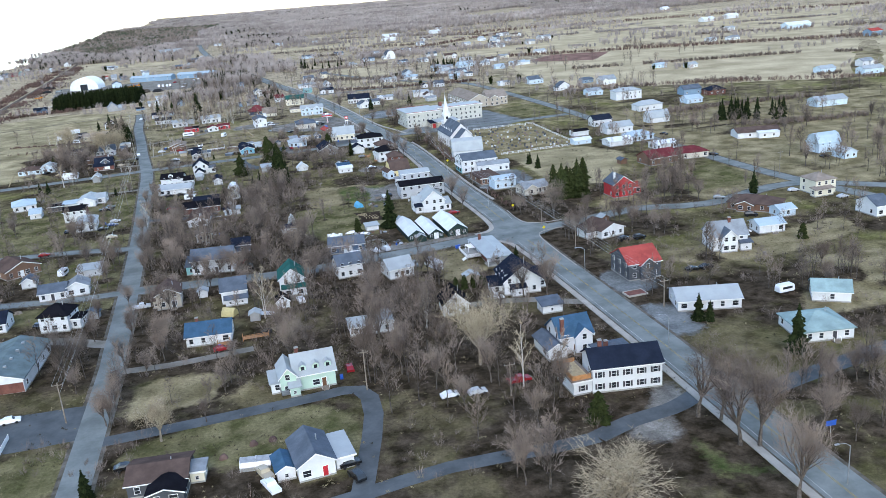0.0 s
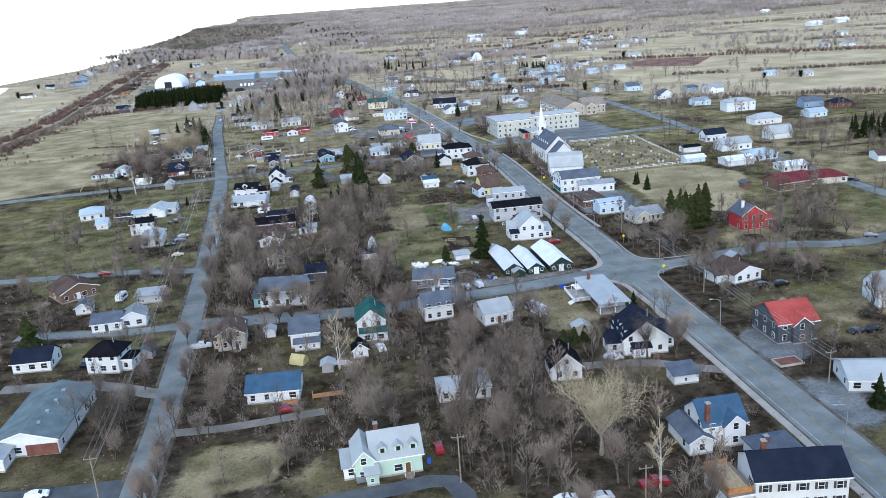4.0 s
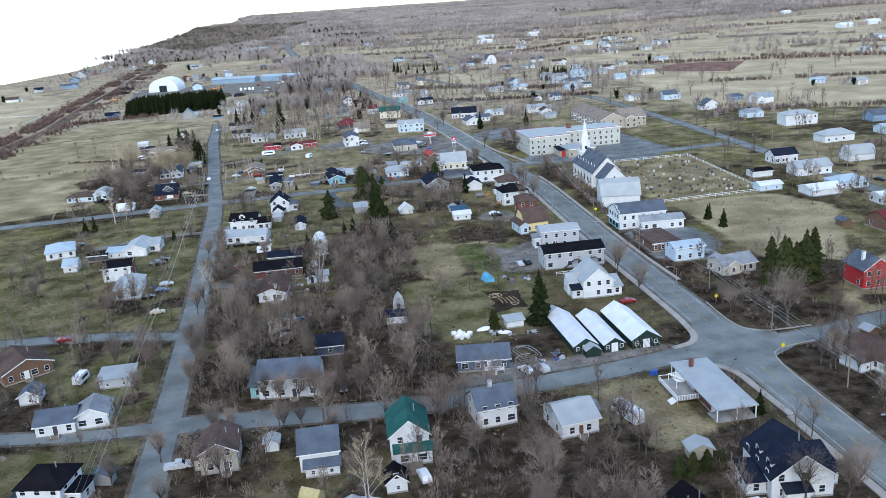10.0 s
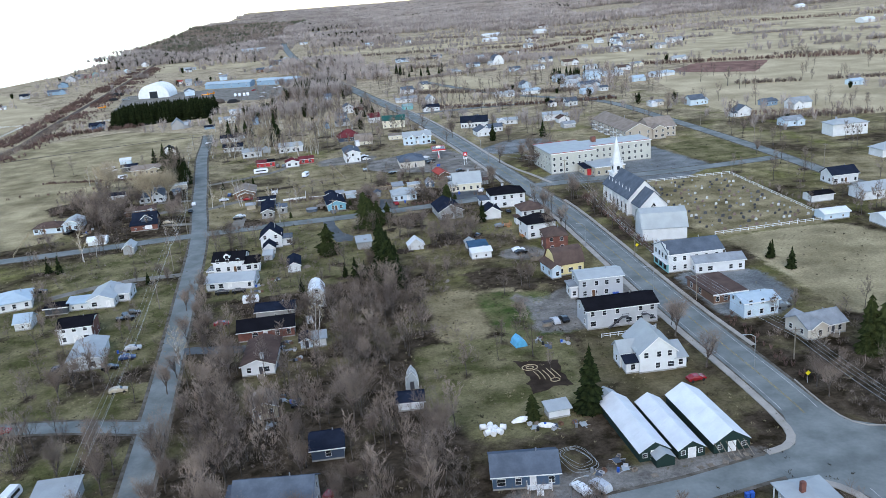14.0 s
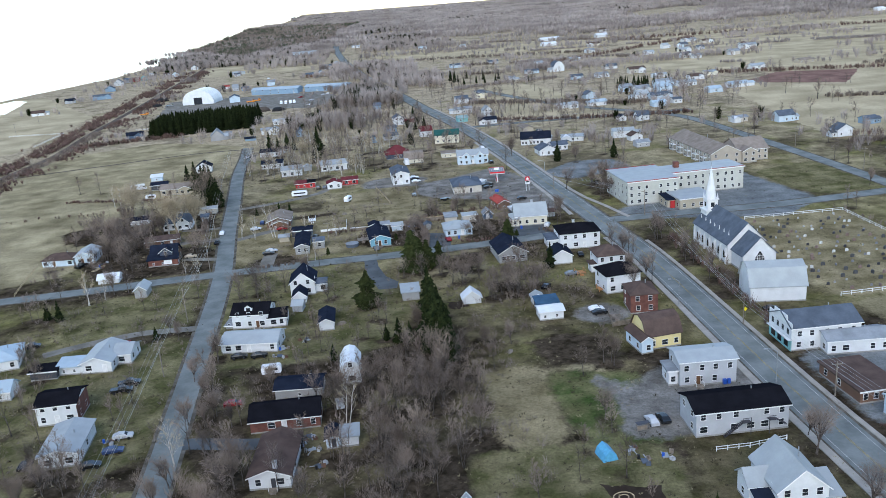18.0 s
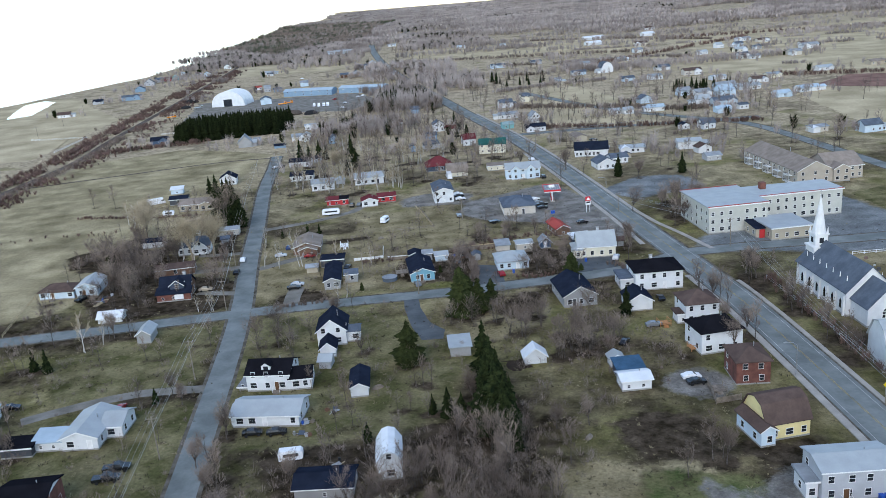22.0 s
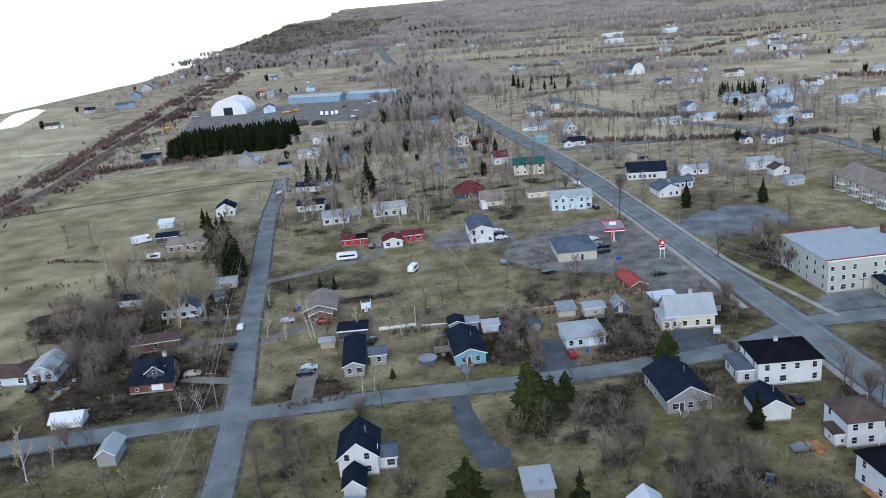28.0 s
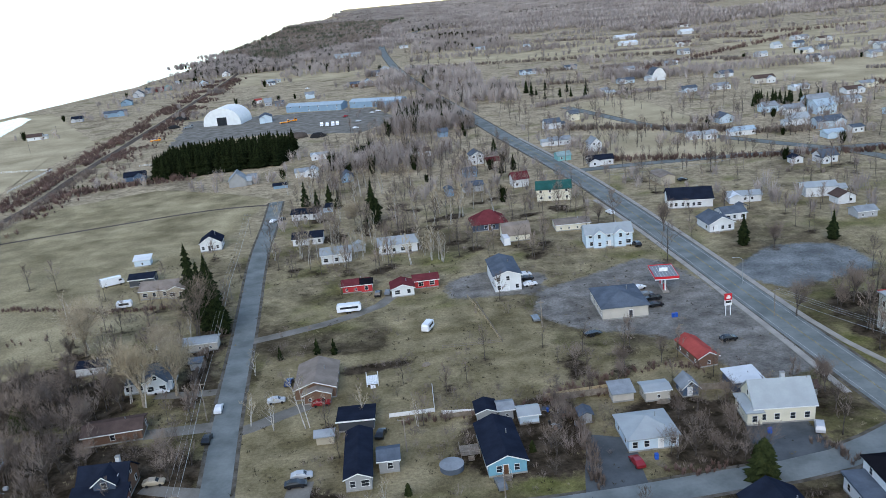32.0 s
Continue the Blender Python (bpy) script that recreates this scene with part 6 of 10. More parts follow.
for k in range(5):
    for f in range(2):
        bal = part("balcony", (*boxes([(-9.3, 4 + 9.4 * k, 0.2 + 2.7 * f, -7.55, 9 + 9.4 * k, 0.4 + 2.7 * f), (-9.3, 4 + 9.4 * k, 0.4, -9.15, 4.15 + 9.4 * k, 5.6), (-9.3, 8.85 + 9.4 * k, 0.4, -9.15, 9 + 9.4 * k, 5.6)]), TRIM), apartments)
        part("railing", (*boxes([(-9.3, 4 + 9.4 * k, 1.3 + 2.7 * f, -9.24, 9 + 9.4 * k, 1.38 + 2.7 * f)] + [(-9.3, 4.2 + 0.4 * j + 9.4 * k, 0.4 + 2.7 * f, -9.26, 4.24 + 0.4 * j + 9.4 * k, 1.3 + 2.7 * f) for j in range(12)]), DOOR["dark"]), bal)


def greenhouse(x, y, turn, w, d, h, porch=False):
    """A long polythene greenhouse with dark green lower boards, hoops showing through the cover."""
    thing = new("greenhouse")
    thing.matrix_basis = pose(x, y, 0, 0, 0, turn)
    tagged(thing, "long greenhouse with white plastic roof and dark green walls", "greenhouse", "greenhouses")
    part("wall", (*wall_shape(w, d, h, "gable", 0.62, "d"), WALL["dark_green"]), thing)
    part("cover", (*joined(roof_shape(w, d, h, "gable", 0.62, "d", 0.2, 0.06)[0]), ROOF["white"]), thing, label="white plastic cover")
    for k in range(int(d / 4.4)):
        pcs = [tube((s * (w / 2 + 0.2), 0.6 + 4.4 * k, h - 0.02), (0, 0.6 + 4.4 * k, h + 0.31 * w + 0.16), 0.03, 0.03, 4) for s in (-1, 1)]
        part("hoop", (*joined(pcs), ROOF["white"]), thing)
    door_at(thing, 0, -0.02, 0, 0, "white", 1.4, 2.1)
    for s in (-1, 1):
        window_at(thing, s * w * 0.33, -0.02, 0.9, 0.8, 0.8, 0)
    if porch:
        part("lean_to_frame", (*joined([tube((-w / 2 + 1.2 * k, -0.1, h + 0.2), (-w / 2 + 1.2 * k + 0.6, -3.0, 0.4), 0.07, 0.07, 4) for k in range(6)]), TIMBER), thing)
    for k in range(4):
        BLOCKED.append((x, y + 3 + 6 * k, 5))
    return thing


first = greenhouse(53.9, 279.5, 3, 6.0, 21, 2.0)
for name, x, y, w, d, h in (("front_porch", 1.0, -2.6, 3.6, 3.2, 1.7), ("back_shed", -0.4, 20.6, 4.4, 4.5, 1.8)):
    porch = part(name, (*wall_shape(w, d, h, "gable", 0.6, "d"), WALL["dark_green"]), first, pose(x, y, 0))
    part("porch_roof", (*joined(roof_shape(w, d, h, "gable", 0.6, "d", 0.2, 0.08)[0]), ROOF["light"]), porch)
greenhouse(60.8, 278.6, 3, 5.3, 20, 1.9)
greenhouse(68.8, 278.8, 3, 7.4, 20.5, 2.2, True)


# ---- storage dome ----
def dome(x, y, turn, w, d, h):
    thing = new("storage_dome")
    thing.matrix_basis = pose(x, y, 0, 0, 0, turn)
    tagged(thing, "white arched fabric storage building with a dark doorway", "storage building")
    n, vs, fs = 20, [], []
    rows = [(0, 0.0), (0.0, 1.0), (0.35, 1.0), (0.75, 1.0), (1.0, 0.95), (1.0, 0.0)]
    ring = [(math.cos(math.pi * i / n), math.sin(math.pi * i / n)) for i in range(n + 1)]
    for yy, s in ((0, 1.0), (d * 0.5, 1.0), (d, 1.0)):
        vs += [(-c * w / 2 * s, yy, abs(z) ** 0.8 * h * s) for c, z in ring]
    m_ = n + 1
    for k in range(2):
        fs += [(k * m_ + i, k * m_ + i + 1, (k + 1) * m_ + i + 1, (k + 1) * m_ + i) for i in range(n)]
    fs += [tuple(range(n, -1, -1)), tuple(range(2 * m_, 3 * m_))]
    part("cover", (vs, fs, ROOF["white"]), thing)
    part("doorway", (*boxes([(-4, -0.15, 0, 4, 0.3, 6.5)]), GLASS), thing)
    for k in range(8):
        pcs = [tube((-ring[i][0] * (w / 2 + 0.05), d * k / 7, ring[i][1] ** 0.8 * h + 0.05), (-ring[i + 1][0] * (w / 2 + 0.05), d * k / 7, ring[i + 1][1] ** 0.8 * h + 0.05), 0.12, 0.12, 4) for i in range(n)]
        part("rib", (*joined(pcs), TRIM), thing)


dome(-177, 1021, -8, 31, 26, 13.5)


# ---- filling station ----
def canopy():
    thing = new("filling_station_canopy")
    thing.matrix_basis = pose(53.1, 583, 0, 0, 0, -4)
    tagged(thing, "white and red filling station canopy over a pump island", "canopy")
    part("deck", (*boxes([(-3.4, -5.3, 4.4, 3.4, 5.3, 5.2)]), TRIM), thing)
    part("fascia", (*boxes([(-3.5, -5.4, 4.75, 3.5, -5.3, 5.45), (-3.5, 5.3, 4.75, 3.5, 5.4, 5.45), (-3.5, -5.3, 4.75, -3.4, 5.3, 5.45), (3.4, -5.3, 4.75, 3.5, 5.3, 5.45)]), PLASTIC["red"]), thing, label="red fascia band")
    for k in range(7):
        part("roof_panel", (*boxes([(-3.3 + 0.95 * k, -5.2, 5.2, -2.45 + 0.95 * k, 5.2, 5.26)]), ROOF["grey"]), thing)
    part("roof_sign", (*boxes([(-1.2, -0.2, 5.2, 1.2, 0.2, 6.3)]), PLASTIC["white"]), thing)
    for y in (-2.6, 2.6):
        part("post", (*boxes([(-0.2, y - 0.2, 0, 0.2, y + 0.2, 4.4)]), TRIM), thing)
        part("fuel_pump", (*boxes([(-0.4, y + 0.6, 0.15, 0.4, y + 1.4, 1.9)]), PLASTIC["red"]), thing)
    part("island", (*boxes([(-0.9, -4.2, 0, 0.9, 4.2, 0.18)]), KERB), thing)


canopy()
sg = new("price_sign")
sg.matrix_basis = pose(63.6, 558.5, 0, 0, 0, 10)
tagged(sg, "tall red and white filling station price sign on posts", "sign")
part("post", (*boxes([(-0.75, -0.1, 0, -0.6, 0.1, 3.2), (0.6, -0.1, 0, 0.75, 0.1, 3.2)]), TRIM), sg)
bd = part("panel", (*boxes([(-1.0, -0.2, 3.0, 1.0, 0.2, 4.5)]), PLASTIC["white"]), sg)
top = part("top_panel", (*boxes([(-1.0, -0.2, 4.5, 1.0, 0.2, 6.3)]), PLASTIC["red"]), sg, label="red top panel")
part("emblem", (*boxes([(-0.6, -0.24, 4.9, 0.6, -0.2, 5.5), (-0.3, -0.24, 5.5, 0.3, -0.2, 5.9)]), PLASTIC["white"]), top)
part("price_bar", (*boxes([(-0.8, -0.24, 3.7, 0.8, -0.2, 4.3)]), BLACKP), bd)
house(48.9, 530.0, 10, 4.8, 11.5, 2.7, "gable", 0.5, "d", "brown", "red", name="log_chalet")
house(101.8, 347.5, 4, 9.5, 15, 2.8, "flat", 0, "w", "brown", "brown", name="market_shelter", win=4)

# ---- yards, fields, cemetery ----
yard("yard_depot", [(-196, 934), (-137, 952), (-60, 922), (-34, 972), (-60, 1046), (-214, 1062)], GRAVEL, 0.04, "dark gravel depot yard")
yard("yard_community_hall", [(-75, 170), (-42, 172), (-43, 188), (-75, 190)], ASPHALT_DARK, 0.035, "dark asphalt parking of the hall")
yard("yard_bungalow_drive", [(11, 484), (23, 485), (24, 502), (15, 505)], ASPHALT_DARK, 0.035, "asphalt driveway")
yard("yard_cream_house", [(45, 488), (60, 491), (60, 505), (48, 506)], ASPHALT_DARK, 0.035, "asphalt driveway")
yard("yard_corner_drive", [(-8.5, 480), (-4, 480), (-3.5, 470), (-1, 458), (3, 452), (2.5, 446), (-3.5, 446), (-6, 456), (-8, 468)], ASPHALT_DARK, 0.035, "asphalt driveway")
# yard grass, laid into the ground sheet at the end
COVER = [
    ("soil_and_shade", [(-117, 506), (-113, 520), (-98, 521), (-80, 517), (-68, 511), (-63, 482), (-87, 480), (-100, 477)]),
    ("soil_and_shade", [(-50, 478), (-49, 491), (-37, 494), (-30, 487), (-36, 477)]),
    ("soil_and_shade", [(-12, 500), (-8, 520), (8, 523), (15, 516), (14, 487), (8, 494), (-4, 490)]),
    ("soil_and_shade", [(-132, 536), (-140, 556), (-121, 566), (-97, 544), (-98, 531)]),
    ("soil_and_shade", [(-73, 532), (-76, 572), (-82, 571), (-80, 535)]),
    ("soil_and_shade", [(20, 510), (35, 520), (46, 513), (58, 498), (44, 500), (36, 484), (33, 500)]),
    ("soil_and_shade", [(24.5, 476), (34, 476), (28, 456), (18, 458)]),
    ("tar", [(88, 500), (110, 494), (147, 484), (170, 503), (168, 514), (160, 560), (130, 566), (119, 519), (94, 517)]),
    ("olive", [(165, 556), (200, 566), (206, 512), (172, 509), (166, 530)]),
    ("tar", [(95, 219), (96, 199), (108, 203), (112, 212), (104, 222)]),
    ("tar", [(95, 170), (106, 172), (108, 190), (96, 194)]),
    ("olive", [(-125, 348), (-92, 344), (-62, 345), (-53, 360), (-55, 418), (-62, 424), (-98, 416), (-130, 425)]),
    ("olive", [(-48, 398), (-26, 396), (4, 402), (6, 440), (-20, 474), (-54, 470)]),
    ("dry", [(-60, 484), (58, 496), (62, 540), (20, 548), (-60, 560)]),
    ("soil_and_shade", [(35, 397), (46, 398), (56, 395), (57, 384), (47, 381), (38, 382)]),
    ("gravel", [(14, 588), (3, 596), (-4, 604), (2, 610), (20, 604)]),
    ("gravel", [(46, 345), (58, 342), (60, 352), (50, 372), (44, 374), (50, 358)]),
    ("gravel", [(50, 411), (53, 404), (59, 401.5), (65, 403), (66, 413), (61, 417), (55, 417)]),
    ("gravel", [(20, 268.5), (78, 274), (76, 278), (34, 279), (20, 273)]),
    ("gravel", [(68, 128), (80, 131), (85.5, 150), (80, 151), (74, 140), (66, 136)]),
    ("gravel", [(50, 345), (84, 343), (84, 376), (58, 372)]),
    ("tar", [(96.5, 338), (112, 336), (122, 350), (120, 372), (97, 374)]),
    ("tar", [(74, 590), (87, 573), (119, 584), (117, 609), (95, 612)]),
    ("gravel", [(-10, 590), (12, 590), (22, 604), (4, 612), (-12, 606)]),
    ("gravel", [(14, 571), (22, 560), (34, 554), (46, 548), (53, 530), (60, 522), (74, 523), (70.5, 556), (66, 585), (60, 606), (53, 612), (30, 597), (16, 590)]),
    ("hay", [(-300, 430), (-150, 478), (-118, 492), (-106, 560), (-100, 640), (-97, 700), (-92, 748), (-120, 770), (-160, 793), (-212, 766), (-221, 700), (-222, 600), (-226, 520)]),
    ("hay", [(126, 332), (150, 322), (180, 378), (168, 404), (126, 402)]),
    ("dry", [(124, 405), (168, 407), (168, 486), (124, 486)]),
    
    ("dry", [(176, 285), (236, 270), (300, 300), (420, 330), (460, 480), (300, 470), (214, 500), (196, 420), (206, 330)]),
    ("dry", [(206, 210), (300, 180), (420, 240), (420, 320), (236, 262)]),
    ("olive", [(150, 290), (205, 296), (204, 330), (182, 336), (158, 318)]),
    ("lush", [(38, 343), (60, 340), (58, 372), (36, 378)]),
    ("dry", [(-25, 535), (10, 535), (16, 556), (8, 585), (-30, 582)]),
    ("dry", [(124.5, 405), (167.6, 407.7), (168, 484), (131, 484), (119, 470), (119, 430)]),
    ("dry", [(-37, 173), (-28, 180), (-14, 180), (-2.5, 175.5), (-2.5, 181), (-8, 190), (-19, 197), (-31, 196), (-36.5, 184)]),
    ("olive", [(-35.5, 160), (-27, 167), (-12, 168.5), (9, 170), (15.8, 160), (16.5, 146), (13, 137), (4, 139), (-8, 148), (-26, 154)]),
    ("olive", [(-62, 168), (-43, 170), (-42.5, 150), (-54, 150)]),
    ("olive", [(-87, 266), (-69, 264), (-47, 263), (-47, 254), (-64, 249), (-81, 252)]),
    ("olive", [(-82, 318), (-50, 314), (-49, 276), (-58, 274), (-72, 286)]),
    ("olive", [(-110, 338), (-93, 321), (-76, 322), (-76, 308), (-93, 306), (-107, 322)]),
    ("olive", [(-110, 348), (-66, 342), (-50, 345), (-49, 323), (-66, 328), (-106, 333)]),
    ("olive", [(15, 345), (38, 345), (54, 340), (50, 300), (40, 294), (22, 293), (14, 312)]),
    ("dry", [(45, 233), (68, 236), (66, 262), (58, 264), (46, 258)]),
    ("lush", [(79, 137), (88.5, 138), (88, 114), (74, 113)]),
    ("dry", [(131, 170), (158, 208), (186, 206), (170, 182), (153, 168)]),
    ("olive", [(-55, 455), (-47, 465), (-36, 462), (-33, 447), (-38, 438), (-52, 442)]),
    ("olive", [(-106, 450), (-80, 470), (-61.5, 470), (-59.5, 430), (-80, 429), (-92, 424)]),
    ("dry", [(-1, 476), (34, 478), (32, 453), (17, 441), (3, 443), (2, 458)]),
    ("dry", [(20, 382), (34, 380), (58, 380), (62, 374), (48, 372), (36, 378), (36, 345), (22, 344)]),
    ("dry", [(122, 232), (160, 232), (196, 240), (190, 222), (150, 212), (124, 218)]),
    ("dry", [(126, 282), (164, 280), (206, 292), (204, 330), (176, 330), (150, 318), (132, 300)]),
]
for key, poly in COVER:
    if key in ("gravel", "tar"):
        for x in np.arange(min(p[0] for p in poly), max(p[0] for p in poly), 5):
            for y in np.arange(min(p[1] for p in poly), max(p[1] for p in poly), 5):
                if inside(x, y, poly):
                    BLOCKED.append((x, y, 3.5))
LAID = []
for nm, pts, mt, lb in (
        ("field_shore", [(-470, 800), (-262, 800), (-268, 990), (-400, 1230), (-450, 1220)], STRAW, "rough straw-coloured shore meadow"),
        ("field_barns", [(72, 765), (140, 742), (165, 790), (118, 840), (88, 855), (70, 800)], STRAW, "straw-coloured field"),
        ("field_north", [(75, 862), (124, 830), (150, 850), (140, 945), (122, 970), (90, 960)], STRAW, "straw-coloured field"),
        ("field_far", [(178, 1110), (300, 917), (342, 998), (247, 1220)], STRAW, "straw-coloured field"),
        ("field_east", [(235, 620), (420, 520), (620, 760), (420, 900), (260, 820)], STRAW, "straw-coloured field"),
        ("field_east_far", [(290, 930), (620, 790), (1000, 1200), (900, 1500), (330, 1400)], STRAW, "straw-coloured field"),
        ("field_right", [(450, 520), (900, 420), (1200, 1000), (1020, 1150), (640, 760)], STRAW, "straw-coloured field"),
        ("field_lane", [(318, 812), (298, 775), (322, 722), (345, 690), (400, 760), (375, 790), (350, 800)], STRAW, "pale straw-coloured field beside a lane"),
        ("field_fallow", [(293, 858), (336, 897), (394, 872), (345, 802), (300, 838)], FALLOW, "reddish brown fallow field"),
        ("field_beyond", [(-20, 1350), (260, 1240), (330, 1420), (220, 1560), (0, 1560)], STRAW, "straw-coloured field"),
        ("field_coast", [(-250, 1330), (-90, 1330), (-100, 1480), (-250, 1520)], STRAW, "straw-coloured field"),
        ("soil_garden", [(38, 327.6), (47.6, 327), (47.3, 312.8), (38, 311.7)], DIRT, "dug garden plot of dark soil"),
        ("soil_bed", [(17, 430), (23, 429), (22, 423), (18, 423)], DIRT, "small dug vegetable bed"),
        ("lagoon", [(-384, 1080), (-398, 1150), (-410, 1200), (-432, 1224), (-440, 1191), (-420, 1120), (-400, 1060)], SEA, "shallow shining lagoon behind the beach")):
    LAID.append(nm)
    yard(nm, pts, mt, 0.012 + 0.0022 * len(LAID) if nm != "lagoon" else 0.09, lb, "lawn" if "lawn" in nm else "field", block=False)

rc = random.Random(77)
stone_meshes = []
for k in range(6):
    w_, h_ = 0.3 + 0.06 * k, 0.6 + 0.1 * k
    prof = [(-w_, 0), (w_, 0), (w_, h_ * 0.8), (w_ * 0.5, h_), (-w_ * 0.5, h_), (-w_, h_ * 0.8)]
    vs = [(x, -0.15, z) for x, z in prof] + [(x, 0.15, z) for x, z in prof]
    fs = [tuple(range(6)), tuple(range(11, 5, -1))] + [(i, i + 6, (i + 1) % 6 + 6, (i + 1) % 6) for i in range(6)]
    stone_meshes.append(mesh_of("gravestone", vs, fs, material("gravestone " + "abcdef"[k], [(0.4, 0.4, 0.38), (0.2, 0.2, 0.21), (0.05, 0.05, 0.055), (0.55, 0.55, 0.53), (0.2, 0.14, 0.12), (0.07, 0.07, 0.075)][k], 0.6, 0.15, 0.5, 30, 0.1)))
for row in range(15):
    for col in range(13):
        x, y = 126 + 3.1 * col + rc.uniform(-1.2, 1.2), 410 + 4.9 * row + rc.uniform(-1.3, 1.3)
        if rc.random() < 0.3 or x > 166:
            continue
        g = part("gravestone", stone_meshes[rc.randrange(6)], None, pose(x, y, 0, rc.uniform(-4, 4), 0, rc.uniform(-8, 8) + 90 * (rc.random() < 0.1)))
        tagged(g, "upright stone grave marker on short grass", "gravestone", "gravestones in the cemetery")


def fence(points, h=1.1, mat=TRIM, gap=2.4, label="low white wooden post fence", rails=2, solid=False):
    thing = new("fence")
    tagged(thing, label, "fence")
    thing.matrix_basis = pose(points[0][0], points[0][1], 0)
    o = Vector((points[0][0], points[0][1], 0))
    pm = cached(("post", h, mat.name), lambda: mesh_of("post", box(-0.07, -0.07, 0, 0.07, 0.07, h), BOX_F, mat))
    for (x0, y0), (x1, y1) in zip(points, points[1:]):
        a, c = Vector((x0, y0, 0)) - o, Vector((x1, y1, 0)) - o
        n = max(1, int((c - a).length / gap))
        ang = math.degrees(math.atan2(c.y - a.y, c.x - a.x))
        ln = (c - a).length
        for k in range(n + 1):
            p = a.lerp(c, k / n)
            part("post", pm, thing, pose(p.x, p.y, 0, 0, 0, ang))
        for k in range(rails):
            z = h * (0.35 + 0.5 * k / max(1, rails - 1))
            part("rail", (*boxes([(0, -0.03, z, ln, 0.03, z + 0.12)]), mat), thing, pose(a.x, a.y, 0, 0, 0, ang))
        if solid:
            part("panel", (*boxes([(0.05, 0.04, 0.1, ln - 0.05, 0.07, h)]), mat), thing, pose(a.x, a.y, 0, 0, 0, ang))


fence([(124.5, 405), (167.6, 407.7)], 1.2, TRIM, 3.0)
fence([(167.6, 407.7), (168, 484)], 1.2, TRIM, 3.5)
fence([(168, 484), (131, 484)], 1.2, TRIM, 3.5)
# gate house of the cemetery
house(171, 408, 4, 6, 5, 2.4, "gable", 0.3, "w", "white", "white", name="gate_house", win=1)


# ---- bungalow at the crossing, with its verandah and deck ----
def corner_bungalow():
    thing = new("bungalow")
    thing.matrix_basis = pose(73.2, 241, 0, 0, 0, 1)
    tagged(thing, "long bungalow with pale grey metal roof and white deck", "house")
    part("wall", (*wall_shape(7.6, 18, 3, "hip", 0.2, "d"), WALL["white"]), thing, pose(0.4, 4, 0))
    part("brick_front", (*boxes([(-3.5, 4.2, 0.3, -3.4, 12, 2.6)]), WALL["brick"]), thing)
    part("roof", (*joined([slab(p, 0.2) for p in ([(-4.6, -0.4, 3.05), (0, 4, 4.1), (0, 20, 4.1), (-4.6, 22.6, 3.05)], [(-4.6, -0.4, 3.05), (4.4, -0.4, 3.05), (0, 4, 4.1)], [(4.4, -0.4, 3.05), (4.4, 22.6, 3.05), (0, 20, 4.1), (0, 4, 4.1)], [(4.4, 22.6, 3.05), (-4.6, 22.6, 3.05), (0, 20, 4.1)])]), ROOF["light"]), thing)
    for x, y in ((-4.2, 0), (0, 0), (4.0, 0), (-4.2, 18), (-4.2, 20), (-4.2, 22)):
        part("porch_post", (*boxes([(x - 0.09, y - 0.09, 0, x + 0.09, y + 0.09, 2.9)]), TRIM), thing)
    part("porch_floor", (*boxes([(-4.3, -0.2, 0, 4.2, 4, 0.25)]), CONCRETE), thing)
    ch = part("chimney", (*boxes([(-1.9, 17.6, 2.8, -1.1, 18.4, 5.6)]), WALL["brick"]), thing)
    deck = part("deck", (*boxes([(-8.6, 9, 0.8, -3.5, 19, 1.0)] + [(-8.5, 9.2 + 2.4 * k, 0, -8.35, 9.35 + 2.4 * k, 0.8) for k in range(5)]), CONCRETE), thing)
    part("railing", (*boxes([(-8.6, 9, 1.9, -8.52, 19, 2.0), (-8.6, 9, 1.9, -3.6, 9.08, 2.0), (-8.6, 18.95, 1.9, -5, 19.03, 2.0)] + [(-8.6, 9 + 0.35 * k, 1.0, -8.54, 9.08 + 0.35 * k, 1.9) for k in range(29)] + [(-8.5 + 0.35 * k, 9, 1.0, -8.42 + 0.35 * k, 9.06, 1.9) for k in range(14)]), TRIM), deck)
    for k in range(5):
        part("stair_tread", (*boxes([(-8.3 - 0.3 * (k + 1), 9.3, 0.8 - 0.16 * (k + 1), -8.3 - 0.3 * k, 11.3, 0.85 - 0.16 * k)]), TRIM), deck)
    part("pergola", (*boxes([(-6.6, 14 + 0.6 * k, 2.5, -4.2, 14.12 + 0.6 * k, 2.65) for k in range(8)] + [(-6.6, 14, 1.0, -6.48, 14.12, 2.5), (-6.6, 18.2, 1.0, -6.48, 18.32, 2.5)]), TRIM), deck)
    for k in range(3):
        window_at(thing, -3.42, 6.5 + 5 * k, 1.0, 1.4, 1.3, -90)
    window_at(thing, 0, 3.97, 0.9, 1.4, 1.3, 0)
    for k in range(5):
        BLOCKED.append((71, 242 + 4.5 * k, 7))


corner_bungalow()


# ---- vehicles ----
WHEEL = joined([tube((0, -0.11, 0), (0, 0.11, 0), 0.34, 0.34, 12)])


def shell(profile, half, top_in, z_waist):
    """A body lofted across: profile of (x, z) round the side, drawn in above the waist."""
    n = len(profile)
    vs = []
    for s in (-1, 1):
        vs += [(x, s * (half - (top_in if z > z_waist else 0)), z) for x, z in profile]
    fs = [tuple(range(n - 1, -1, -1)), tuple(range(n, 2 * n))] + [(i, (i + 1) % n, (i + 1) % n + n, i + n) for i in range(n)]
    return vs, fs


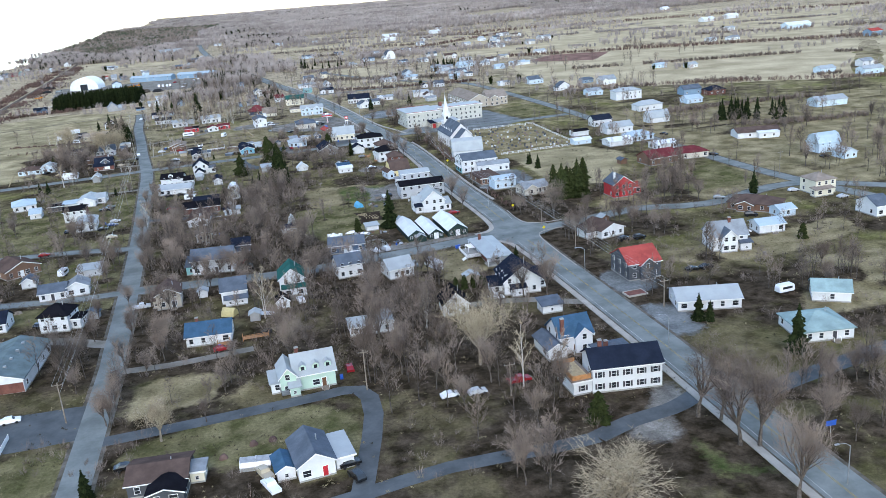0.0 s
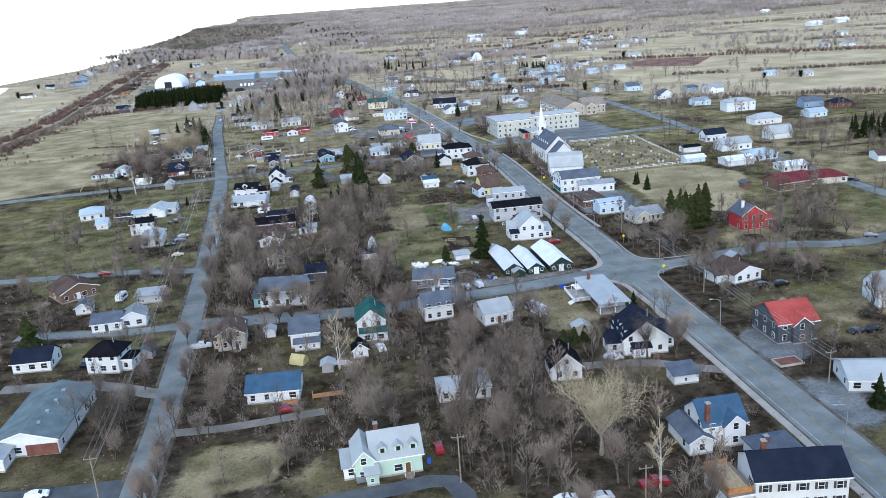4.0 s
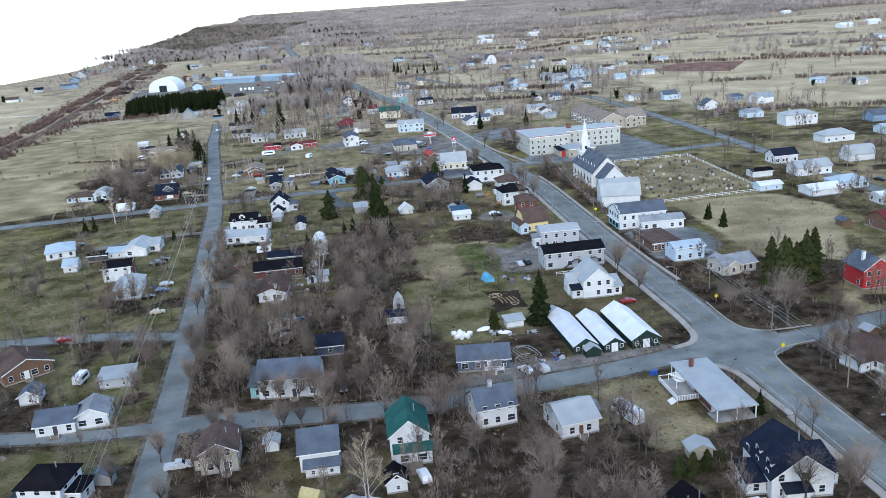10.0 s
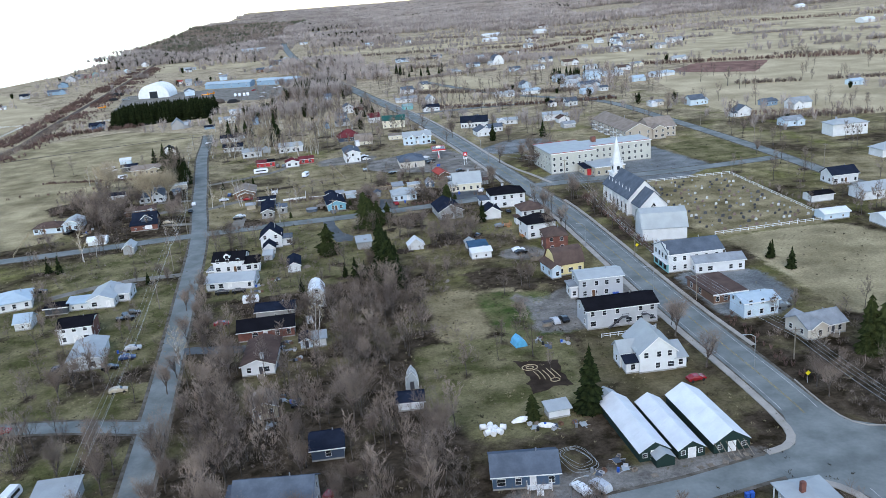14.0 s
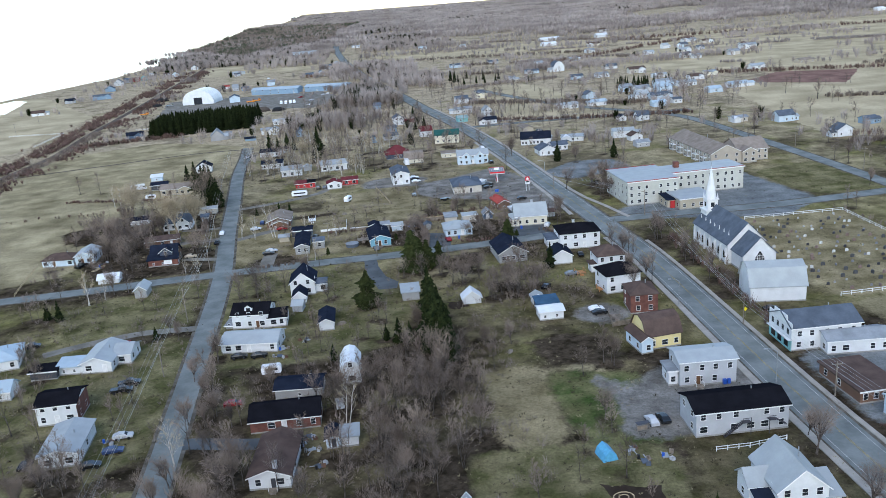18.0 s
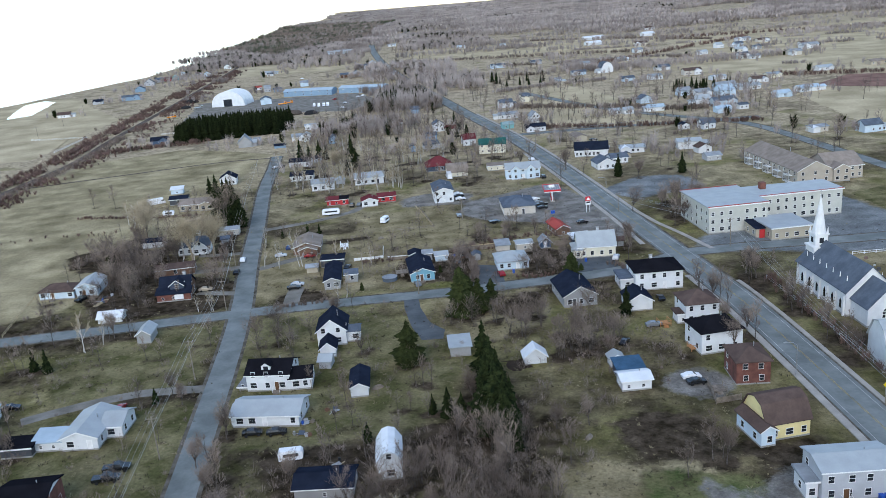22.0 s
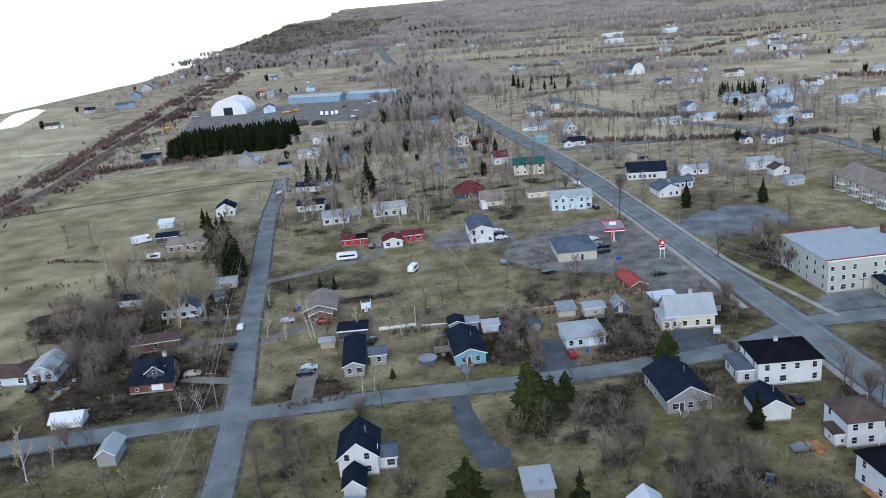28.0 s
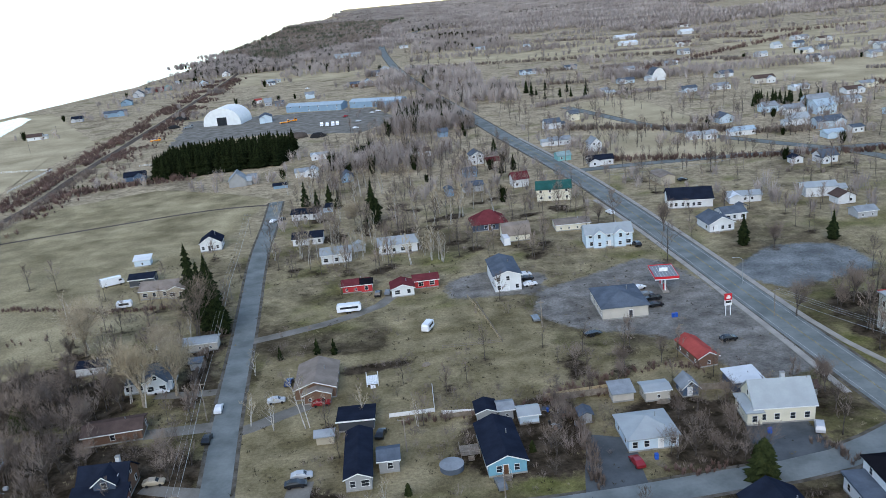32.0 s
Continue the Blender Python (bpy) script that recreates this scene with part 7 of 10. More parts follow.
CAR_SHAPES = dict(
    car=([(-2.15, 0.35), (2.15, 0.35), (2.2, 0.65), (1.95, 0.85), (1.0, 0.98), (0.35, 1.42), (-0.95, 1.44), (-1.75, 1.02), (-2.18, 0.95)], [(0.92, 0.99), (0.32, 1.39), (-0.92, 1.41), (-1.62, 1.03)], 0.88, 1.35, -1.3),
    suv=([(-2.2, 0.4), (2.25, 0.4), (2.3, 0.8), (2.05, 1.05), (1.1, 1.15), (0.5, 1.72), (-1.8, 1.75), (-2.15, 1.2), (-2.25, 1.0)], [(1.02, 1.17), (0.48, 1.68), (-1.75, 1.7), (-2.05, 1.2)], 0.93, 1.4, -1.35),
    pickup=([(-2.7, 0.45), (2.7, 0.45), (2.75, 0.85), (2.5, 1.1), (1.3, 1.18), (0.75, 1.78), (-0.55, 1.8), (-0.75, 1.15), (-2.72, 1.12)], [(1.22, 1.2), (0.72, 1.74), (-0.5, 1.75), (-0.66, 1.2)], 0.97, 1.7, -1.75),
    truck=([(-4.0, 0.6), (3.6, 0.6), (3.65, 2.2), (3.2, 2.7), (1.9, 2.75), (1.8, 1.4), (-4.0, 1.4)], [(3.5, 1.7), (3.18, 2.6), (2.1, 2.65), (2.05, 1.7)], 1.2, 2.6, -2.6),
    trailer=([(-2.0, 0.5), (1.6, 0.5), (2.8, 0.55), (2.8, 0.65), (1.6, 0.75), (1.6, 1.1), (-2.0, 1.1)], None, 0.95, 0.2, -0.6),
    motorhome=([(-4.0, 0.5), (4.0, 0.5), (4.05, 1.3), (3.6, 1.6), (3.1, 2.3), (3.3, 3.1), (-4.0, 3.15)], [(3.5, 1.62), (3.12, 2.25), (2.2, 2.25), (2.2, 1.62)], 1.2, 2.7, -2.4),
    caravan=([(-3.6, 0.6), (3.2, 0.6), (3.7, 1.0), (3.75, 1.9), (3.3, 2.7), (-3.3, 2.75), (-3.7, 2.2)], [(2.8, 1.5), (2.8, 2.1), (-2.6, 2.1), (-2.6, 1.5)], 1.2, 0.3, -0.6),
    camper=([(-2.4, 0.6), (2.2, 0.6), (2.5, 1.0), (2.5, 2.0), (2.1, 2.5), (-2.2, 2.55), (-2.5, 2.0)], [(1.6, 1.4), (1.6, 2.0), (-1.4, 2.0), (-1.4, 1.4)], 1.1, 0.2, -0.5))
CAR_SAYS = dict(car="parked car", suv="parked sport utility car", pickup="parked pickup truck", truck="parked work truck", trailer="small utility trailer", motorhome="parked motorhome", caravan="parked travel trailer", camper="small camper trailer")


def car(x, y, turn, colour="white", kind="car"):
    prof, glass, half, fx, rx = CAR_SHAPES[kind]
    thing = new({"car": "car", "suv": "car", "pickup": "pickup_truck", "truck": "truck", "trailer": "utility_trailer", "motorhome": "motorhome", "caravan": "travel_trailer", "camper": "camper_trailer"}[kind])
    thing.matrix_basis = pose(x, y, 0.08, 0, 0, turn)
    tagged(thing, f"{colour} {CAR_SAYS[kind]} on the ground", "car" if kind in ("car", "suv") else "vehicle")
    waist = glass[0][1] if glass else 9
    part("body", cached(("body", kind, colour), lambda: mesh_of("body", *shell(prof, half, 0.16, waist + 0.05), CARPAINT[colour])), thing)
    if glass:
        part("side_window", cached(("glass", kind), lambda: mesh_of("side_window", *shell(glass, half + 0.012 if kind in ("motorhome", "caravan", "camper", "truck") else half - 0.08, 0.0 if kind in ("caravan", "camper", "motorhome") else 0.06, waist + 0.05), GLASS)), thing)
        if kind in ("car", "suv", "pickup"):
            (x0, z0), (x1, z1) = glass[0], glass[1]
            part("windscreen", cached(("screen", kind), lambda: mesh_of("windscreen", [(x0 + 0.1, -half + 0.2, z0 + 0.02), (x0 + 0.1, half - 0.2, z0 + 0.02), (x1 + 0.1, half - 0.26, z1 - 0.02), (x1 + 0.1, -half + 0.26, z1 - 0.02), (x0 + 0.06, -half + 0.2, z0), (x0 + 0.06, half - 0.2, z0), (x1 + 0.06, half - 0.26, z1 - 0.04), (x1 + 0.06, -half + 0.26, z1 - 0.04)], BOX_F, GLASS)), thing)
    wm = cached("wheel", lambda: mesh_of("wheel", *WHEEL, RUBBER))
    for px in (fx, rx):
        for s in (-1, 1):
            part("wheel", wm, thing, pose(px, s * (half - 0.1), 0.27))
    BLOCKED.append((x, y, 2.5))


# ---- poles, wires, lamps, signs ----
POLE_TOPS = []


def utility_pole(x, y, h):
    h = max(h, 8.5)
    thing = new("utility_pole")
    thing.matrix_basis = pose(x, y, 0)
    tagged(thing, "weathered wooden utility pole with a crossarm", "pole", "utility poles")
    part("pole", cached(("upole", round(h)), lambda: mesh_of("pole", *tube((0, 0, -0.2), (0, 0, round(h)), 0.16, 0.11, 8), TIMBER)), thing)
    part("crossarm", cached(("arm", round(h)), lambda: mesh_of("crossarm", *boxes([(-1.2, -0.06, round(h) - 0.7, 1.2, 0.06, round(h) - 0.55)]), TIMBER)), thing)
    for k in (-1.1, 0, 1.1):
        part("insulator", cached(("insul", round(h)), lambda: mesh_of("insulator", *tube((0, 0, round(h) - 0.55), (0, 0, round(h) - 0.3), 0.06, 0.04, 6), METAL)), thing, pose(k, 0, 0))
    POLE_TOPS.append((x, y, round(h) - 0.3))


def wire(a, c, sag=0.6):
    """Three sagging lines and a lower cable between two pole tops."""
    a, c = Vector(a), Vector(c)
    side = (c - a).cross(Vector((0, 0, 1))).normalized()
    line = tagged(new("power_line"), "thin grey overhead power lines between poles", "power line")
    for off, drop, rad in ((-1.1, 0, 0.018), (0, 0, 0.018), (1.1, 0, 0.018), (0.2, 2.1, 0.03)):
        vs, fs = [], []
        for k in range(13):
            t = k / 12
            p = a.lerp(c, t) + side * off - Vector((0, 0, drop + 4 * sag * t * (1 - t)))
            vs += [tuple(p + side * rad), tuple(p + Vector((0, 0, rad * 1.6))), tuple(p - side * rad)]
            if k:
                b_ = 3 * k
                fs += [(b_ - 3 + e, b_ - 3 + (e + 1) % 3, b_ + (e + 1) % 3, b_ + e) for e in range(3)]
        part("wire", (vs, fs, METAL), line)


def street_lamp(x, y, h):
    thing = new("street_lamp")
    thing.matrix_basis = pose(x, y, 0, 0, 0, 180 if x > 60 else 0)
    tagged(thing, "grey steel street lamp with a curved arm", "lamp", "street lamps")
    part("pole", cached("lpole", lambda: mesh_of("pole", *tube((0, 0, 0), (0, 0, 7.6), 0.11, 0.07, 8), METAL)), thing)
    part("arm", cached("larm", lambda: mesh_of("arm", *joined([tube((0, 0, 7.5), (0.9, 0, 8.2), 0.06, 0.05, 6), tube((0.9, 0, 8.2), (2.4, 0, 8.4), 0.05, 0.05, 6)]), METAL)), thing)
    part("lamp_head", cached("lhead", lambda: mesh_of("lamp_head", *boxes([(2.3, -0.16, 8.3, 3.1, 0.16, 8.48)]), METAL)), thing)


def road_sign(x, y, colour):
    thing = new("road_sign")
    thing.matrix_basis = pose(x, y, 0)
    tagged(thing, f"{colour} road sign on a steel post", "sign")
    part("post", (*tube((0, 0, 0), (0, 0, 2.6), 0.05, 0.05, 6), METAL), thing)
    if colour == "yellow":
        vs = [(0, -0.06, 1.8), (0.62, -0.06, 2.42), (0, -0.06, 3.04), (-0.62, -0.06, 2.42), (0, -0.04, 1.8), (0.62, -0.04, 2.42), (0, -0.04, 3.04), (-0.62, -0.04, 2.42)]
        part("plate", (vs, [(0, 1, 2, 3), (7, 6, 5, 4), (0, 4, 5, 1), (1, 5, 6, 2), (2, 6, 7, 3), (3, 7, 4, 0)], PLASTIC["yellow"]), thing)
    else:
        part("plate", (*boxes([(-1.1, -0.08, 1.6, 1.1, 0.0, 2.7)]), PLASTIC["blue"]), thing)


car(-30.9, 155.7, 5, "black")
car(-13.0, 207.8, 5, "red")
car(-37.3, 249.8, 5, "silver", "pickup")
car(9.4, 234.9, 100, "white", "suv")
car(17.3, 183.5, 92, "red")
car(-3.1, 138.6, 112, "white", "pickup")
car(-4.1, 143.5, 112, "tan", "pickup")
car(12.7, 136.6, 110, "black", "suv")
car(-59.2, 185.8, 8, "white")
car(53.1, 162.2, 4, "red", "pickup")
car(42.8, 160.5, 5, "silver")
car(36.8, 161.2, 5, "white")
car(63.1, 213.1, 4, "white", "suv")
car(127.9, 211.3, 8, "black")
car(123.4, 211.3, 8, "black")
car(123.3, 246.1, 8, "black", "suv")
car(118.0, 246.7, 8, "black", "suv")
car(172.1, 278.2, -25, "grey")
car(169.2, 252.3, -25, "black", "suv")
car(210.7, 258.0, 6, "silver")
car(215.5, 405.3, -60, "black")
car(210.5, 347.0, -60, "black")
car(136.4, 185.5, 5, "white", "camper")
car(52.7, 247.2, 108, "white", "motorhome")
car(37.6, 273.2, 112, "white")
car(41.2, 272.9, 112, "silver", "suv")
car(74.5, 307.5, 8, "red")
car(53.3, 348.5, 95, "silver")
car(55.9, 349.0, 95, "black")
car(112.8, 340.1, 6, "grey")
car(-80.0, 325.2, 8, "red")
car(-66.0, 392.8, 5, "black", "pickup")
car(-59.7, 365.4, 6, "silver")
car(-63.1, 354.0, 10, "black")
car(-57.8, 339.5, 10, "tan")
car(-14.3, 320.6, 80, "black")
car(-4.6, 274.6, 92, "black", "suv")
car(-68.0, 296.3, 80, "white", "camper")
car(-37.3, 375.6, 4, "red")
car(-44.1, 495.6, 6, "black")
car(-40.2, 402.7, 3, "black")
car(-34.9, 402.2, 4, "black")
car(-66.8, 389.0, 5, "black", "pickup")
car(-60.0, 359.3, 6, "blue")
car(-102.3, 424.8, 8, "black")
car(-74.2, 419.7, 92, "red")
car(-23.3, 358.9, 4, "black")
car(-20.1, 354.2, 88, "black")
car(-114.3, 501.5, 70, "black", "pickup")
car(57.6, 411.7, 4, "white")
car(57.9, 408.9, 5, "black")
car(102.3, 399.8, 8, "black")
car(64.5, 460.5, 88, "black")
car(57.6, 442.4, 5, "grey")
car(-30.2, 391.0, 4, "white", "camper")
car(-84.8, 543.6, 6, "white")
car(-67.4, 530.8, 95, "white")
car(-73.8, 501.1, 5, "tan")
car(-43.3, 498.5, 5, "silver")
car(-53.9, 532.3, 5, "silver")
car(-4.2, 489.2, 100, "grey")
car(22.5, 492.3, 100, "red")
car(60.7, 498.5, 70, "silver", "suv")
car(-66.8, 516.7, 92, "black")
car(-42.8, 528.8, 5, "red")
car(-32.6, 598.8, 85, "black", "suv")
car(-29.6, 599.6, 85, "grey")
car(-40.8, 587.0, 3, "white", "caravan")
car(-17.2, 567.6, 70, "white", "camper")
car(-28.0, 512.1, 80, "black")
car(15.0, 595.2, 8, "white")
car(14.6, 600.6, 8, "black")
car(14.4, 604.4, 8, "white")
car(12.9, 567.3, 95, "grey", "trailer")
car(25.8, 553.6, 15, "black", "trailer")
car(47.1, 569.3, 8, "black")
car(47.3, 574.1, 8, "black", "pickup")
car(46.6, 577.5, 8, "grey")
car(45.9, 583.4, 30, "white")
car(58.3, 543.2, 8, "black")
car(55.6, 666.5, 106, "white", "suv")
car(55.4, 624.0, 100, "black", "suv")
car(96.4, 707.2, 10, "black")
car(11.8, 640.4, 95, "white", "motorhome")
car(-129.2, 634.5, 30, "white", "motorhome")
car(-116.3, 609.4, 8, "white", "camper")
car(-118.9, 1005.8, 20, "orange", "truck")
car(-123.8, 1000.3, 20, "orange", "truck")
car(-91.6, 967.8, 95, "white", "truck")
car(-87.2, 965.2, 95, "white", "truck")
car(-83.0, 965.3, 95, "white", "truck")
car(-79.7, 966.0, 95, "white", "truck")
car(-77.0, 1003.3, 60, "red", "pickup")
car(-214.7, 969.1, 20, "orange", "truck")
car(-64.8, 973.1, 15, "silver")
car(-64.6, 942.0, 15, "white")
car(-52.1, 1017.8, 8, "white")
car(-56.3, 1011.1, 8, "silver")
car(-204.4, 1022.4, 10, "grey", "truck")
car(-82.9, 702.1, 70, "white")
car(-79.5, 703.6, 70, "black")
car(-35.2, 812.1, 10, "white")
car(-136.7, 1238.8, 10, "white")
car(-33.2, 820.9, 10, "silver")
car(47.6, 433.0, 60, "black")
car(12.6, 393.8, 90, "white")
utility_pole(49.5, 157.0, 8.2)
utility_pole(19.8, 171.6, 9.9)
utility_pole(-46.6, 181.0, 10.1)
utility_pole(102.8, 189.4, 6.6)
utility_pole(101.4, 248.1, 7.5)
utility_pole(100.0, 277.2, 6.1)
utility_pole(-53.3, 300.1, 9.4)
utility_pole(99.7, 311.2, 7.8)
utility_pole(94.2, 351.8, 6.5)
utility_pole(91.7, 392.9, 8.2)
utility_pole(-58.3, 395.9, 9.8)
utility_pole(-60.3, 433.2, 11.1)
utility_pole(-3.9, 481.4, 6.1)
utility_pole(-62.8, 481.2, 10.5)
utility_pole(99.4, 502.0, 9.7)
utility_pole(-22.3, 504.7, 7.5)
utility_pole(-69.2, 526.5, 9.9)
utility_pole(74.8, 555.3, 6.4)
utility_pole(14.0, 562.1, 7.5)
utility_pole(-81.0, 608.5, 6.9)
utility_pole(-88.8, 681.8, 9.6)
utility_pole(62.0, 695.7, 11.1)
utility_pole(127.5, 718.3, 7.8)
street_lamp(93.3, 105.5, 6.9)
street_lamp(92.3, 167.0, 7.5)
street_lamp(94.2, 222.9, 7.5)
street_lamp(33.7, 265.3, 6.3)
street_lamp(89.4, 309.9, 7.5)
street_lamp(85.2, 360.2, 7.0)
street_lamp(80.1, 408.6, 11.4)
street_lamp(75.6, 580.2, 7.5)
road_sign(96.4, 299.9, "yellow")
road_sign(97.0, 266.5, "yellow")
road_sign(93.9, 397.0, "yellow")
road_sign(101.4, 120.6, "blue")


# ---- yard things ----
def thing_of(name, x, y, turn, label, cat):
    t = new(name)
    t.matrix_basis = pose(x, y, 0, 0, 0, turn)
    return tagged(t, label, cat)


def bin_(x, y, colour="blue", turn=0):
    t = thing_of("wheeled_bin", x, y, turn, f"{colour} plastic wheeled bin with a lid", "bin")
    part("body", (*slab([(-0.35, -0.35, 1.0), (0.35, -0.35, 1.0), (0.35, 0.35, 1.05), (-0.35, 0.35, 1.05)], 0.98), PLASTIC[colour]), t)
    part("lid", (*boxes([(-0.38, -0.4, 1.05, 0.38, 0.38, 1.14)]), PLASTIC[colour]), t)


def tarp_shelter(x, y, turn, colour):
    t = thing_of("tarp_shelter", x, y, turn, f"{colour} tarpaulin ridge shelter on a frame", "shelter")
    vs = [(-1.6, -2, 0), (1.6, -2, 0), (1.6, 2, 0), (-1.6, 2, 0), (-1.1, -2, 1.4), (1.1, -2, 1.4), (0, -2, 2.3), (-1.1, 2, 1.4), (1.1, 2, 1.4), (0, 2, 2.3)]
    part("cover", (vs, [(0, 1, 5, 6, 4), (3, 7, 9, 8, 2), (0, 4, 7, 3), (1, 2, 8, 5), (4, 6, 9, 7), (5, 8, 9, 6)], PLASTIC[colour]), t)


def mound(x, y, turn, l, w, h, mat, name, label):
    """A tarpaulin or snow heap with a lumpy rounded top."""
    r = random.Random(int(x * 7 + y))
    n, rings, vs, fs = 12, 4, [], []
    for k in range(rings):
        f = k / (rings - 0.5)
        for i in range(n):
            a = 6.283 * i / n
            q = (1 - f ** 2) ** 0.5 * r.uniform(0.9, 1.1)
            vs.append((l / 2 * q * math.cos(a), w / 2 * q * math.sin(a), h * f * r.uniform(0.9, 1.1)))
    vs.append((0, 0, h))
    for k in range(rings - 1):
        fs += [(k * n + i, k * n + (i + 1) % n, (k + 1) * n + (i + 1) % n, (k + 1) * n + i) for i in range(n)]
    fs += [((rings - 1) * n + i, (rings - 1) * n + (i + 1) % n, rings * n) for i in range(n)]
    return tagged(part(name, (vs, fs, mat), None, pose(x, y, 0, 0, 0, turn)), label, name.split("_")[-1])


def bale(x, y):
    t = tagged(part("wrapped_bale", cached("bale", lambda: mesh_of("wrapped_bale", *tube((-0.6, 0, 0.6), (0.6, 0, 0.6), 0.62, 0.62, 12), PLASTIC["white"])), None, pose(x, y, 0, 0, 0, (x * 37) % 180)), "round bale wrapped in white plastic", "bale", "wrapped bales")


def pallet(x, y, turn):
    t = thing_of("pallet", x, y, turn, "weathered wooden pallet lying on gravel", "pallet")
    for k in range(5):
        part("board", cached("pboard", lambda: mesh_of("board", box(-0.6, -0.08, 0.1, 0.6, 0.08, 0.14), BOX_F, TIMBER)), t, pose(0, -0.48 + 0.24 * k, 0))
    for k in (-0.5, 0, 0.5):
        part("bearer", cached("pbearer", lambda: mesh_of("bearer", box(-0.05, -0.5, 0, 0.05, 0.5, 0.1), BOX_F, TIMBER)), t, pose(k, 0, 0))


def pool(x, y, rad):
    t = thing_of("swimming_pool", x, y, 0, "round above-ground pool with a grey cover", "pool")
    part("wall", (*tube((0, 0, 0), (0, 0, 1.2), rad, rad, 24), ROOF["slate"]), t)
    part("cover", (*tube((0, 0, 1.2), (0, 0, 1.26), rad + 0.1, rad - 0.3, 24), ROOF["grey"]), t)


def deck(x, y, turn, w, d, h, mat, label, steps=True):
    t = thing_of("deck", x, y, turn, label, "deck")
    for k in range(int(w / 0.4)):
        part("board", cached(("dboard", d, mat.name), lambda: mesh_of("board", box(-0.19, 0, -0.05, 0.19, d, 0.0), BOX_F, mat)), t, pose(-w / 2 + 0.2 + 0.4 * k, 0, h))
    for px in (-w / 2 + 0.1, w / 2 - 0.1):
        for py in (0.1, d - 0.1):
            part("post", (*boxes([(-0.07, -0.07, 0, 0.07, 0.07, h + 1.0)]), mat), t, pose(px, py, 0))
    part("handrail", (*boxes([(-w / 2, 0, h + 0.92, w / 2, 0.08, h + 1.0), (-w / 2, 0, h + 0.45, w / 2, 0.05, h + 0.52), (-w / 2, 0, h + 0.92, -w / 2 + 0.08, d, h + 1.0), (w / 2 - 0.08, 0, h + 0.92, w / 2, d, h + 1.0)]), mat), t)
    if steps:
        for k in range(3):
            part("step", (*boxes([(-0.6, -0.3 * (k + 1), 0, 0.6, -0.3 * k, h * (0.75 - 0.25 * k))]), mat), t)


tarp_shelter(41, 338, 10, "azure")
for x, y in ((25, 296.5), (26.3, 296.2), (27.6, 296.4), (25.6, 297.8), (27, 297.7), (24.5, 299), (26, 299.2), (28.6, 298)):
    bale(x, y)
mound(33, 300.5, 10, 4.5, 1.6, 0.9, PLASTIC["white"], "covered_boat", "small boat under a white tarpaulin")
mound(37.5, 297, 160, 4.2, 1.5, 0.8, PLASTIC["white"], "covered_boat", "small boat under a white tarpaulin")
house(41, 299.5, 5, 4.6, 3, 2, "shed", 0.15, "w", "white", "light", name="shed", win=0)
tarp_shelter(-11.2, 233.4, 60, "tan")
mound(-1, 230.2, -20, 7.5, 2.6, 0.5, SNOW, "snow_patch", "last patch of old dirty snow on grass")
for x, y, c in ((64.5, 264.2, "blue"), (65.4, 264.3, "blue"), (-13.6, 209.5, "blue"), (26.6, 493.6, "blue"), (50.9, 499, "blue"), (74.2, 362, "blue"), (75.2, 362.2, "blue"), (49.5, 560.8, "blue"), (50.4, 561, "blue"), (-6, 300, "green"), (-36, 430, "blue")):
    bin_(x, y, c)
for x, y, a in ((52, 274.6, 8), (61, 275, 20), (63, 275.2, 4), (66, 275.4, 60), (68.5, 276, 12), (71, 277, 5)):
    pallet(x, y, a)
pool(-13.2, 496.8, 2.4)
deck(-12.5, 209.4, 2, 3.4, 3, 0.6, CEDAR, "red-stained timber deck with steps by the blue-roofed bungalow")
deck(-4.2, 212, 2, 7, 2, 0.5, CEDAR, "low red-stained timber walkway beside the bungalow", False)
deck(-76, 205, 0, 5, 3, 0.5, TIMBER, "weathered timber deck by a white house")
deck(7.6, 237.7, -0.9, 4, 2.4, 0.7, TIMBER, "weathered timber porch deck by the green-roofed house")
deck(30.5, 274.5, -7, 4.6, 1.6, 0.7, TRIM, "white timber porch of the dark blue house")
deck(-9.2, 500, 5, 4, 4, 0.8, TIMBER, "weathered timber deck beside the pool")
deck(-31, 536, 5, 3, 5, 0.7, TRIM, "white timber deck beside the brown bungalow")
deck(64.2, 425.5, 5, 4.4, 3, 0.6, CEDAR, "red-stained timber deck behind a white house")
deck(60.5, 441.5, 5, 3, 3, 0.6, CEDAR, "red-stained timber steps and landing behind a white house")
deck(61.4, 404, 0, 3.4, 3, 0.4, TIMBER, "grey timber deck behind the brick house")
# roof deck of the large white house
rd = thing_of("roof_deck", 64, 151.9, 1.5, "orange cedar roof deck with railings on the white house", "deck")
for k in range(10):
    part("board", cached("rdboard", lambda: mesh_of("board", box(-0.19, 0, 0, 0.19, 8.6, 0.05), BOX_F, PLANK)), rd, pose(-1.9 + 0.4 * k, 0.2, 3.56))
for x, y in ((-2.1, 0.1), (0, 0.1), (2.0, 0.1), (-2.1, 3), (-2.1, 6), (-2.1, 8.8)):
    part("post", (*boxes([(x - 0.08, y - 0.08, 3.5, x + 0.08, y + 0.08, 4.7)]), CEDAR), rd)
for panel in ((-2.2, -0.02, 3.55, 2.1, 0.06, 4.5), (-2.24, 0.08, 3.55, -2.16, 8.9, 4.5), (-2.2, 8.92, 3.55, 2.1, 9.0, 4.5)):
    part("parapet_panel", (*boxes([panel]), CEDAR), rd)
